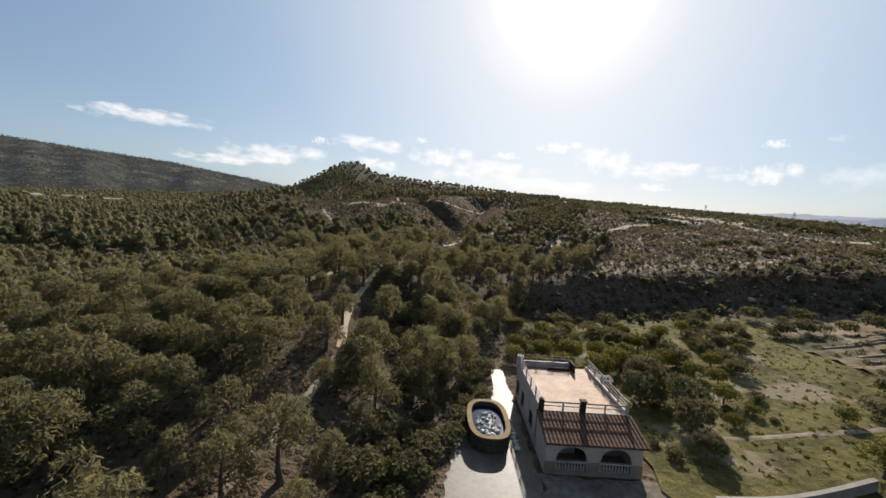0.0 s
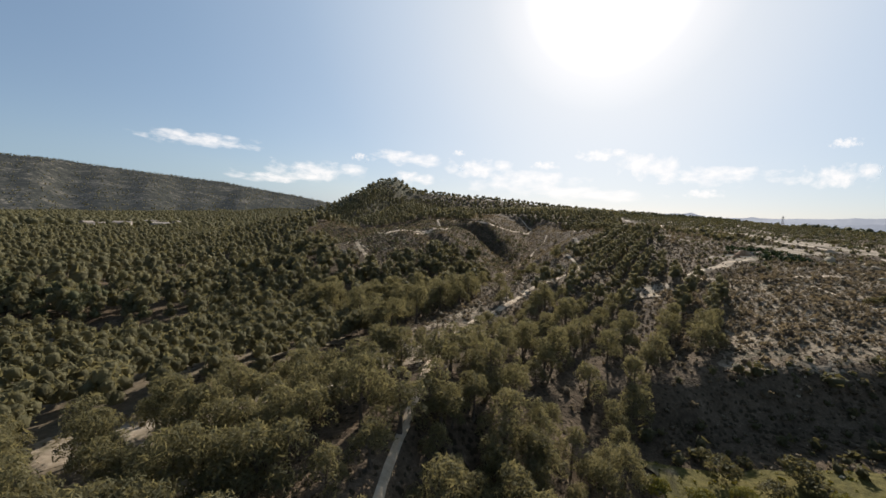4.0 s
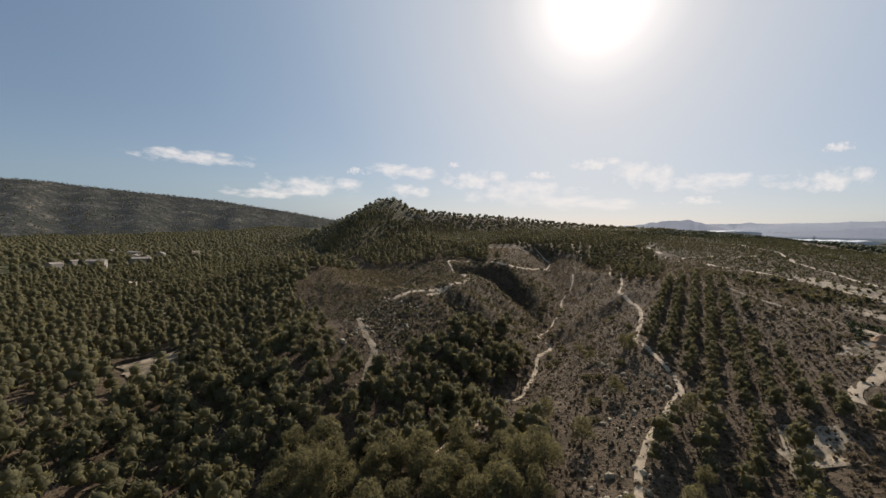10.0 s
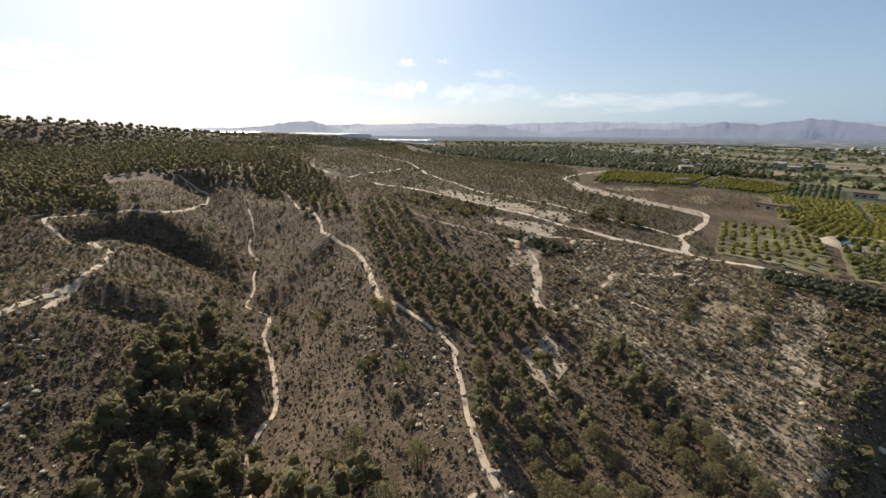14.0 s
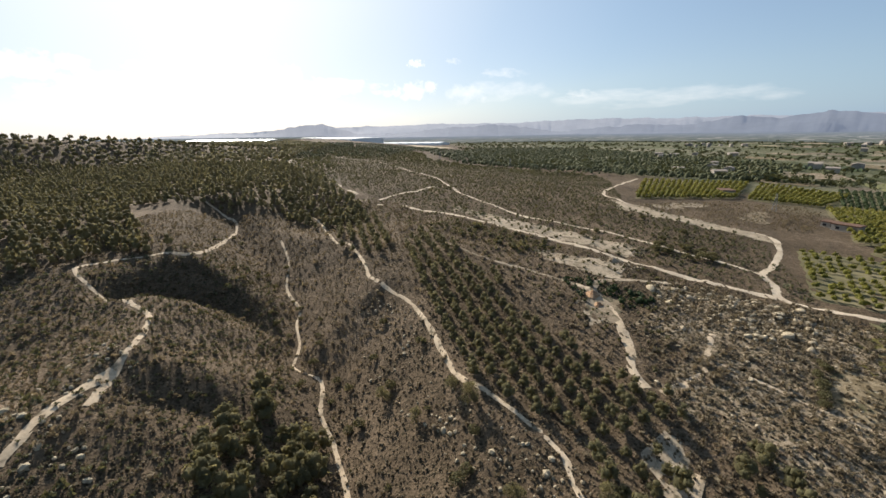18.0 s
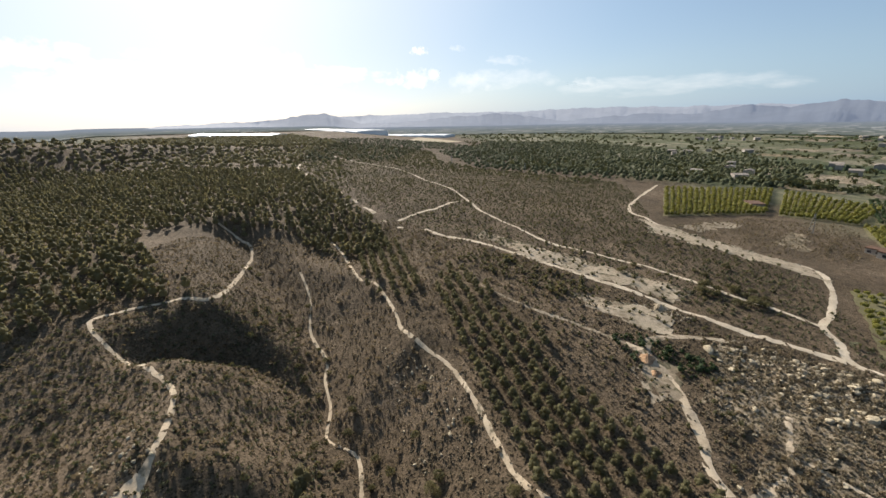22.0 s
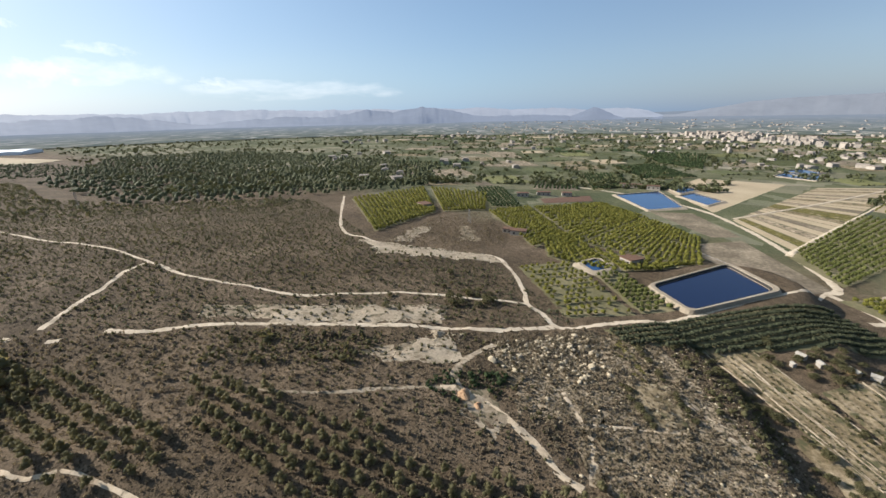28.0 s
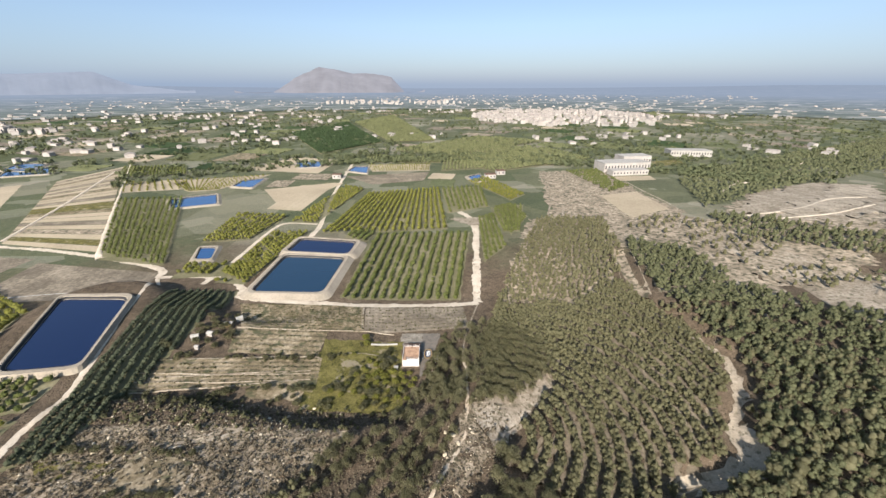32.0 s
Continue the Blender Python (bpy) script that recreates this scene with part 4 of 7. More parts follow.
# pines beside the walk, each a tree of its own
def trunk_mesh(h, r):
    bm = bmesh.new()
    rings = []
    for i, s in enumerate(np.linspace(0, 1, 5)):
        rr = r * (1 - 0.75 * s) * (1.35 if i == 0 else 1)
        rings.append([bm.verts.new((rr * math.cos(a) + 0.12 * math.sin(s * 4), rr * math.sin(a) + 0.08 * math.sin(s * 5), s * h)) for a in np.linspace(0, 2 * math.pi, 6, endpoint=False)])
    for a, b in zip(rings, rings[1:]):
        for i in range(6):
            bm.faces.new((a[i - 1], a[i], b[i], b[i - 1]))
    for k in range(4):
        a, z = k * 1.7, h * (0.35 + 0.14 * k)
        d = Vector((math.cos(a), math.sin(a), 0.5))
        s = Vector((-math.sin(a), math.cos(a), 0)) * r * 0.3
        p0, p1 = Vector((0.05, 0.03, z)), Vector((0.05, 0.03, z)) + d * h * 0.28
        up = Vector((0, 0, r * 0.3))
        bm.faces.new([bm.verts.new(v) for v in (p0 - s, p0 + s, p1)])
        bm.faces.new([bm.verts.new(v) for v in (p0 - up, p0 + up, p1)])
    me = bpy.data.meshes.new("trunk")
    bm.to_mesh(me)
    bm.free()
    me.materials.append(BARK)
    return me


TRUNKS = [trunk_mesh(3.2, 0.13), trunk_mesh(3.4, 0.16)]
CROWNS = [mesh_from("crown", *spray_cloud(np.random.default_rng(70 + k), pine_lobes(np.random.default_rng(90 + k), 4.0, 3.4), 1600, 0.175, 0.8, 0.55), PINE) for k in range(7)]
for k, (x, y, s) in enumerate(NEAR):
    tree = tagged(new("pine_tree"), "grey-green pine with an uneven crown on dry stony ground" if s > 0.9 else "small young pine on dry stony ground", "tree", "pines beside the ridge")
    tree.matrix_world = pose(x, y, float(ground(x, y)) - 0.08, 0, 0, k * 77.0 % 360) @ Matrix.Diagonal((s, s, s * (0.9 + 0.25 * (k * 0.37 % 1)), 1))
    part("trunk", TRUNKS[k % 2], None, tree)
    part("crown", CROWNS[k % 7], None, tree)


# ---- fields and orchards ----
def furrowed(name, corners, material, label, spacing, height, lift=0.08, kind="structure", step=2.5):
    PLACED.append(corners)
    a, b, c, d = (np.array(q, float) for q in corners)
    nu = max(3, int(np.hypot(*(b - a)) / step))
    rows_n = max(2, int(np.hypot(*(d - a)) / spacing))
    nv = rows_n * 4 + 1
    q = quad_points(corners, nu, nv)
    rng = np.random.default_rng(int(abs(a[0] * 17 + a[1] * 3)))
    z = ground(q[..., 0], q[..., 1]) + lift
    prof = np.tile([0.0, 0.6, 1.0, 0.5], rows_n + 1)[:nv]
    z = z + prof[:, None] * height * rng.uniform(0.2, 1.2, z.shape)
    return tagged(new(name, mesh_from(name, np.column_stack([q.reshape(-1, 2), z.ravel()]), sheet(nv, nu), material, True)), label, "field", kind=kind)


def orchard(corners, row_gap, tree_gap, material, label, size=1.0, far=False, soil=None, keep=0.95, seed=1, hedge=False):
    a, b, c, d = (np.array(q, float) for q in corners)
    patch("orchard_floor", corners, soil or ORCHARD_SOIL, "pale dry soil under orchard rows", step=3.0 if not far else 8.0, lift=0.10)
    nu = int((np.hypot(*(b - a)) + np.hypot(*(c - d))) / 2 / (tree_gap * 0.78))
    nv = int((np.hypot(*(d - a)) + np.hypot(*(c - b))) / 2 / row_gap)
    u, v = np.meshgrid((np.arange(nu) + 0.5) / nu, (np.arange(nv) + 0.5) / nv)
    rng = np.random.default_rng(seed)
    u, v = (u + rng.normal(0, 0.07, u.shape) / nu).ravel()[:, None], (v + rng.normal(0, 0.05, v.shape) / nv).ravel()[:, None]
    q = (a * (1 - u) + b * u) * (1 - v) + (d * (1 - u) + c * u) * v
    ok = rng.uniform(0, 1, len(q)) < keep
    q = q[ok]
    ok = off_lanes(q[:, 0], q[:, 1], 1.0)
    q = q[ok]
    s = size * 1.03 * rng.uniform(0.8, 1.12, len(q))
    return planted("orchard", CIT_FAR if far else CIT_MID, q[:, 0], q[:, 1], s, material, label, "orchard", seed + 50, sink=0.05)


# terraces round the house
patch("field", [(16, 20), (48, 22), (47, 61), (12, 60)], FIELD_GREEN, "terrace of sparse green grass with pale bare spots", lift=0.16)
patch("field", [(46, 33), (66, 35), (66, 57), (46, 57)], FIELD_DRY, "dry grass terrace with pale bare spots")
furrowed("terrace_field", [(99, -10), (37, -7), (33, 15), (84, 19)], FIELD_DRY, "dry abandoned terrace with low furrows", 2.6, 0.25)
furrowed("terrace_field", [(36, -7), (-12, -10), (-14, 10), (33, 14.5)], FIELD_BROWN, "brown fallow terrace with low furrows", 2.6, 0.22)
furrowed("terrace_field", [(86, 19), (48, 16), (48, 33), (82, 35)], FIELD_DRY, "dry grass terrace with old furrows", 3.0, 0.3)
furrowed("terrace_field", [(104, 41), (66, 36), (66, 52), (103, 58)], FIELD_DRY, "long dry terrace with old furrows", 2.4, 0.3)
furrowed("terrace_field", [(66, 36), (46, 34), (44, 49), (66, 52)], FIELD_DRY, "long dry terrace with pale banks", 2.4, 0.3, lift=0.14)
for line in ([(105, 49.5), (75, 47), (48, 43.6)], [(104, 54), (75, 51), (47, 46.6)], [(102, 59), (81, 54.4), (51, 47.7)], [(103, 42), (80, 38.5), (60, 35), (47, 34)], [(86, 18.5), (60, 17), (33, 14.5), (20, 15)], [(102, 52), (66, 45), (48, 42)], [(22, 30), (31.5, 29.6), (37, 30)], [(37, -7), (34, 14)]):
    ribbon("earth_bank", line, 0.6, BARE, "pale bare earth bank between terraces", lift=0.4 if line[0][0] > 40 else 0.19, category="bank", keep=False)
for k in range(26):
    u0, u1 = k / 26, (k + 0.9) / 26
    p, q, r, s = (np.array(v, float) for v in ((224, -79), (303, -94), (436, -286), (424, -374)))
    furrowed("field_strip", [p + (s - p) * u0, q + (r - q) * u0, q + (r - q) * u1, p + (s - p) * u1], (FIELD_TAN, FIELD_DRY, FIELD_TAN, ERODED, FIELD_TAN, FIELD_BROWN, FIELD_TAN)[k % 7] if k not in (1, 9, 10) else FIELD_GREEN, "narrow strip of a tan harvested field" if k not in (1, 9, 10) else "narrow green strip among tan fields", 3.0, 0.2, lift=0.12)
ribbon("farm_track", [(307, -97), (324, -140), (357, -220), (411, -340)], 3.0, TRACK, "pale farm track across the strips", lift=0.6, category="track", step=4)
ribbon("farm_track", [(216, -70), (222, -76), (278, -161), (350, -272), (430, -395)], 3.4, TRACK, "pale farm track beside the strips", lift=0.6, category="track", step=4)
furrowed("field", [(241, -11), (248, -62), (164, -47), (152, -14)], FIELD_BROWN, "brown fallow field", 3.0, 0.15)
patch("field", [(338, -42), (330, -76), (256, -68), (258, -46)], FIELD_BROWN, "brown fallow field between roads")
patch("field", [(440, -110), (520, -200), (460, -270), (330, -96)], FIELD_TAN, "pale tan field with faint strips", step=6)
patch("field", [(124, 148), (116, 240), (107, 238), (109.5, 152)], ERODED, "pale scraped strip beside the track", lift=0.07)
patch("bare_ground", [(98, 158), (90, 176), (83, 168), (90, 152)], ERODED, "pale bare ground beside a dug pit", "bare ground", lift=0.07, ragged=1.5)
patch("bare_ground", [(74, 149), (75, 139), (66, 134), (60, 140)], ERODED, "orange-tinged bare earth round a mound", "bare ground", lift=0.08, ragged=1.2)
patch("bare_ground", [(-43, 43), (-9, 64), (-16, 80), (-41, 51)], BARE, "pale stony clearing in the pines", "bare ground", lift=0.08, ragged=1.0)
patch("bare_ground", [(-108, 144), (-101.5, 156), (-92, 141), (-97, 135)], ERODED, "pale stony bank among pines", "bare ground", lift=0.3, ragged=1.0)
patch("bare_ground", [(-238, 280), (-229, 292), (-212, 271), (-219, 262)], TRACK, "pale sandy clearing in the pine valley", "bare ground", lift=0.3, ragged=1.5)
patch("bare_ground", [(-9, 64), (-1, 85), (-5, 95), (-16, 80)], LIMESTONE_SLOPE, "stony clearing beside the lane", "bare ground", lift=0.08, ragged=1.0)
patch("bare_ground", [(24, 71), (104, 75), (108, 106), (50, 112)], LIMESTONE_SLOPE, "pale limestone slope mottled with scrub", "bare ground", lift=0.05, ragged=2.0)
patch("bare_ground", [(-30, -6), (-98, -22), (-104, 50), (-22, 62)], SOIL, "pale dry soil between rows of young pines", "bare ground", lift=0.05, step=3.0, ragged=2.5)
patch("bare_ground", [(-100, 54), (-45, 52), (-24, 88), (-66, 92)], SOIL, "pale dry soil under young pines", "bare ground", lift=0.06, step=3.0, ragged=2.5)
patch("bare_ground", [(-185, -150), (-176, -24), (-205, -12), (-275, -60)], ERODED, "pale eroded gullies between pines", "bare ground", lift=0.15, step=5, ragged=5)
patch("bare_ground", [(-215, -130), (-262, -60), (-420, -120), (-340, -240)], ERODED, "pale eroded slopes with sparse pines", "bare ground", lift=0.3, step=6, ragged=6)
patch("field", [(104, 88.5), (81, 86.5), (82, 92), (98, 93.5)], FIELD_GREEN, "patch of green grass below the scarp")
furrowed("terrace_field", [(82, 96.3), (80, 84), (64, 87), (64, 97)], FIELD_DRY, "small dry terrace enclosed by hedges", 2.6, 0.25, lift=0.12)
patch("bare_ground", [(24, 104), (33, 107), (40, 114), (31, 117)], BARE_SAND, "pale stony slope below the ridge path", "bare ground", lift=0.07, ragged=1.5)
patch("bare_ground", [(64, 106), (104, 108), (96, 136), (64, 129)], LIMESTONE_SLOPE, "dry stony slope below the spoil heap", "bare ground", lift=0.065, ragged=2.0)
patch("bare_ground", [(64, 134), (72, 141), (66, 147), (58, 138)], BARE, "pale sandy hollow at the path", "bare ground", lift=0.07)
patch("bare_ground", [(42, 100), (62, 104), (70, 118), (46, 119)], LIMESTONE_SLOPE, "stony slope with sparse scrub", "bare ground", lift=0.05, ragged=2.0)
patch("bare_ground", [(-128, -336), (-207, -339), (-202, -150), (-88, -122)], ERODED, "pale eroded ground with tracks", "bare ground", lift=0.15, step=6, ragged=4)
patch("bare_ground", [(-30, -12), (-75, -142), (-200, -150), (-172, -2)], ERODED, "pale eroded soil under pines", "bare ground", lift=0.07, step=4, ragged=4)
patch("bare_ground", [(-270, -115), (-300, -155), (-400, -215), (-350, -150)], BARE_SAND, "pale limestone cliffs among pines", "bare ground", lift=0.6, step=6, ragged=6)
patch("field", [(-158, -213), (-199, -226), (-197, -160), (-155, -141)], FIELD_TAN, "tan levelled field", lift=0.35, step=6)
for line in ([(-128, -336), (-120, -280), (-150, -240), (-140, -190), (-110, -170), (-100, -130)], [(-206, -330), (-190, -262), (-160, -224), (-130, -206), (-150, -160), (-176, -120)], [(-90, -150), (-120, -230), (-170, -300)], [(-215, -345), (-208, -240), (-203, -158), (-176, -110)]):
    ribbon("dirt_trail", line, 1.6, BARE, "pale trail over eroded ground", lift=0.4, category="track")
for width, line in ((2.0, WASH[:4]), (3.4, WASH[3:6]), (4.6, WASH[5:8]), (5.4, WASH[6:])):
    ribbon("eroded_wash", line, width, BARE_SAND, "pale eroded wash cut into the pine hill", lift=0.15, category="gully", ragged=0.5, step=2.0, keep=False)
ribbon("hill_track", [(-66, -11), (-76, 6), (-78, 19), (-84, 26)], 1.6, BARE, "short pale track among the young pines")
ribbon("hill_track", [(-175, -60), (-156, -12), (-136, 41), (-137, 63), (-135, 84)], 1.6, BARE, "pale track along the pine slope")
ribbon("hill_track", [(-201, -120), (-193, -71), (-180, -31), (-176, -22), (-203, -22), (-207, -11)], 3.0, TRACK, "pale dirt track over eroded ground", category="track")
patch("bare_ground", [(-178, -90), (-186, 18), (-230, 0), (-212, -100)], BARE, "pale eroded gully between pine slopes", "bare ground", lift=0.15, step=5, ragged=4)
patch("bare_ground", [(-256, -150), (-290, -96), (-400, -150), (-300, -185)], BARE, "pale quarried slope", "bare ground", lift=0.3, step=6, ragged=5)
for quad in ([(-230, -128), (-285, -192), (-425, -268), (-402, -172)], [(-232, -124), (-400, -168), (-345, -118), (-262, -106)], [(-445, -212), (-620, -380), (-810, -402), (-545, -208)], [(-620, -384), (-930, -580), (-1000, -500), (-810, -406)]):
    patch("bare_ground", quad, BARE, "pale eroded slope with scattered pines", "bare ground", lift=0.5, step=7, ragged=6)
for quad in ([(-372, -205), (-430, -258), (-470, -252), (-402, -176)], [(-336, -78), (-372, -92), (-480, -154), (-420, -108)], [(-600, -330), (-660, -400), (-700, -380), (-640, -310)], [(-266, -128), (-300, -165), (-330, -160), (-290, -120)]):
    patch("bare_ground", quad, BARE_SAND, "pale limestone scar on an eroded slope", "bare ground", lift=0.9, step=6, ragged=6)
for line in ([(-236, -128), (-290, -140), (-350, -175), (-410, -190)], [(-250, -116), (-300, -122), (-360, -150)], [(-270, -205), (-340, -275), (-430, -330)], [(-300, -240), (-400, -300), (-520, -400)]):
    ribbon("dirt_trail", line, 3.0, TRACK, "pale ledge of an eroded slope", lift=0.9, category="track")
patch("bare_ground", [(-214, -14), (-286, -46), (-335, -30), (-226, 40)], ERODED, "pale stony soil under scattered pines", "bare ground", lift=0.12, step=5, ragged=5)
ribbon("dirt_trail", [(-212, -4), (-240, -22), (-282, -30), (-330, -22)], 2.4, BARE, "pale trail between pines", lift=0.4, category="track")
patch("bare_ground", [(-6, -148), (-31, -150), (-46, -139), (-28, -128)], BARE, "pale sandy patch at the end of the road", "bare ground", lift=0.12, ragged=1.5)
patch("pale_field", [(925, 1264), (811, 928), (572, 854), (640, 960)], FIELD_TAN, "pale bare field on the far rise", lift=0.8, step=30)

DARK_STRIP = [(109.5, 91), (134, -17), (105, -22), (99, 86)]
patch("orchard_floor", DARK_STRIP, ORCHARD_SOIL, "dry soil under a dark orchard", step=3.0, lift=0.10)
_x, _y = scatter(DARK_STRIP, 3.1, 501, gap=1.0, jitter=0.04, turn=-77.2, stretch=0.6)
planted("orchard", CIT_MID, _x, _y, np.random.default_rng(551).uniform(0.72, 0.86, len(_x)), DARK_LEAF, "dense dark green orchard in long rows", "orchard", 552, sink=0.05)
orchard([(51, -15), (46, -111), (-23, -115), (-11, -18)], 4.8, 3.2, CITRUS_GREEN, "green citrus orchard in straight rows", 1.02, seed=502)
orchard([(172, 112), (184, 82), (122, 74), (118, 103)], 4.6, 3.6, CITRUS, "young citrus rows on pale soil", 0.8, seed=503, keep=0.85)
orchard([(163, 76), (166, 60), (126, 56), (124, 71)], 3.8, 3.4, CITRUS_GREEN, "green citrus orchard beside the reservoir", 1.0, seed=504)
orchard([(258, 80), (240, 60), (164, 62), (190, 92)], 4.6, 4.2, CITRUS, "yellow-green citrus orchard", 1.15, seed=524)
orchard([(182, 10), (169, 40), (167, 59), (214, 60)], 4.6, 4.2, CITRUS, "yellow-green citrus orchard beside the reservoir", 1.1, seed=546)
orchard([(336, 68), (370, -10), (319, -26), (222, 62)], 4.8, 4.4, CITRUS, "yellow-green citrus orchard", 1.2, far=True, seed=505)
orchard([(317, -26), (254, -36), (182, 8), (222, 60)], 4.8, 4.4, CITRUS, "yellow-green citrus orchard", 1.2, far=True, seed=525)
orchard([(308, 112), (336, 72), (240, 66), (206, 96)], 5.0, 4.6, CITRUS, "yellow-green citrus orchard", 1.15, far=True, seed=526)
orchard([(350, 236), (224, 194), (296, 156), (440, 172)], 5.0, 4.6, CITRUS, "yellow-green citrus orchard", 1.2, far=True, seed=506)
orchard([(300, 150), (312, 114), (405, 102), (438, 164)], 5.0, 4.6, CITRUS, "yellow-green citrus orchard", 1.2, far=True, seed=507)
orchard([(443, 113), (449, 78), (330, 78), (330, 106)], 5.0, 4.6, CITRUS_DARK, "dark green orchard block", 1.15, far=True, seed=508)
orchard([(215, -67), (309, -209), (248, -214), (167, -57)], 4.4, 6.0, CITRUS_GREEN, "orchard of round trees in rows on pale soil", 1.1, far=True, seed=509)
orchard([(124, -32), (106, -30), (96, -113), (125, -117)], 3.6, 3.8, CITRUS, "yellow-green citrus strip between roads", 1.05, seed=510)
orchard([(152, -38), (154, -58), (121, -62), (118, -42)], 4.0, 3.6, CITRUS, "small citrus plot beside a pond", 1.05, seed=511)
orchard([(87, -109), (71, -226), (0, -248), (-7, -122)], 4.4, 4.4, CITRUS, "large citrus orchard in rows", 1.15, far=True, seed=512)
orchard([(-8, -161), (-2, -248), (-46, -258), (-45, -181)], 4.6, 4.6, CITRUS_GREEN, "green citrus orchard in rows", 1.1, far=True, seed=513)
orchard([(68, -101), (62, -119), (47, -114), (50, -92)], 3.8, 3.4, CITRUS_GREEN, "small green citrus plot", 1.0, seed=527)
orchard([(119, -138), (98, -136), (78, -246), (102, -259)], 4.4, 4.2, CITRUS, "yellow-green citrus strip", 1.15, far=True, seed=528)
orchard([(166, -94), (172, -164), (126, -153), (134, -101)], 4.6, 4.4, CITRUS, "yellow-green citrus orchard", 1.15, far=True, seed=529)
orchard([(-28, -60), (-32, -150), (-46, -157), (-46, -85)], 4.0, 4.0, CITRUS_GREEN, "small citrus plot at the edge of the pines", 0.95, seed=514)
orchard([(-50, -181), (-66, -190), (-74, -151), (-52, -104)], 4.6, 4.0, CITRUS_GREEN, "citrus rows on pale soil", 0.75, seed=530)
orchard([(-32, -281), (-55, -303), (-86, -222), (-68, -199)], 4.8, 4.6, CITRUS, "yellow-green orchard", 1.1, far=True, seed=515)
orchard([(-2, -338), (-160, -378), (-160, -545), (-13, -575)], 7.0, 6.0, FAR_GROVE_PALE, "large yellow-green orchard", 1.5, far=True, seed=540)
orchard([(-160, -337), (-203, -345), (-202, -248), (-172, -225)], 5.5, 5.0, CITRUS_GREEN, "green orchard strip beside eroded ground", 1.2, far=True, seed=541)
orchard([(-46, -178), (-77, -187), (-60, -112), (-48, -112)], 4.6, 4.4, CITRUS_GREEN, "citrus rows at the foot of the pine hill", 1.0, far=True, seed=542)
orchard([(105, -400), (-2, -394), (-6, -440), (110, -450)], 6.0, 5.5, FAR_GROVE_PALE, "yellow-green orchard", 1.3, far=True, seed=543)
orchard([(418, -365), (342, -375), (310, -322), (380, -303)], 5.5, 5.0, CITRUS_GREEN, "green orchard plot", 1.2, far=True, seed=544)
orchard([(326, -232), (356, -280), (296, -294), (262, -250)], 7.0, 5.0, CITRUS, "thin young orchard strips on bare soil", 0.8, far=True, seed=545, soil=FIELD_TAN)
patch("field", [(258, -350), (217, -447), (145, -418), (150, -326)], FIELD_TAN, "pale bare field with tracks", step=6, lift=0.2)
furrowed("tilled_field", [(184, -246), (118, -276), (107, -272), (140, -176)], FIELD_TAN, "pale tan tilled field", 5.0, 0.25)
furrowed("tilled_field", [(153, -176), (151, -264), (115, -270), (121, -169)], FIELD_TAN, "pale tan tilled field", 5.0, 0.25)
orchard([(98, -383), (12, -390), (13, -342), (85, -337)], 7.0, 4.0, CITRUS, "thin young orchard strips on bare soil", 0.8, far=True, seed=520, soil=FIELD_TAN)
furrowed("tilled_field", [(113, -308), (12, -336), (18, -287), (74, -268)], FIELD_BROWN, "grey-brown field with vine rows", 5.0, 0.5)
orchard([(309, -286), (205, -321), (232, -244), (257, -235)], 7.0, 5.0, CITRUS, "thin young orchard strips on bare soil", 0.8, far=True, seed=531, soil=FIELD_TAN)
orchard([(329, -743), (262, -1010), (110, -600), (186, -468)], 8.0, 7.0, CITRUS_DARK, "far dark green orchard", 1.9, far=True, seed=518)
orchard([(240, -1010), (160, -1280), (8, -622), (92, -605)], 9.0, 8.0, FAR_GROVE_PALE, "far yellow-green orchard", 1.9, far=True, seed=517)
orchard([(79, -509), (-82, -688), (-204, -620), (-10, -452)], 8.0, 7.0, FAR_GROVE_PALE, "far yellow-green orchard", 1.7, far=True, seed=519)
orchard([(-8, -414), (-178, -535), (-226, -424), (-70, -332)], 8.0, 7.0, FAR_GROVE_PALE, "far yellow-green orchard", 1.7, far=True, seed=532)
orchard([(575, -60), (570, -116), (468, -80), (444, -28)], 6.0, 5.6, CITRUS_DARK, "far dark green orchard", 1.35, far=True, seed=522)
orchard([(662, -138), (667, -216), (522, -200), (518, -126)], 6.0, 5.6, CITRUS_DARK, "far dark green orchard", 1.35, far=True, seed=523)
orchard([(503, 27), (493, -26), (448, -13), (448, 43)], 6.0, 5.6, CITRUS_DARK, "dark orchard block", 1.2, far=True, seed=521, soil=FIELD_BROWN)
orchard([(884, -280), (800, -392), (594, -252), (684, -232)], 8.0, 7.0, CITRUS_DARK, "far dark green orchard", 1.8, far=True, seed=533)

for corners in ([(416, -43), (429, -98), (351, -80), (344, -43)], [(471, -121), (482, -149), (434, -144), (418, -116)], [(403, -107), (418, -132), (374, -133), (357, -107)], [(561, -348), (579, -392), (541, -388), (511, -334)],
                [(256, -205), (223, -224), (205, -190), (237, -177)], [(115, -339), (112, -367), (95, -366), (90, -324)], [(-35, -303), (-49, -318), (-52, -281), (-39, -281)], [(202, -401), (164, -406), (160, -366), (184, -360)],
                [(523, -306), (551, -347), (515, -366), (480, -322)], [(222, -258), (224, -284), (203, -296), (200, -252)], [(153, -66), (160, -84), (150, -84), (144, -66)], [(178, 76), (184, 66), (172, 64), (167, 74)]):
    q = np.array(corners)
    reservoir(corners, float(ground(q[:, 0], q[:, 1]).max()) + 0.5, WATER_BLUE, "small blue irrigation pond with pale earth banks", bank=4.0, crest=2.0, freeboard=0.7, r=2.5)

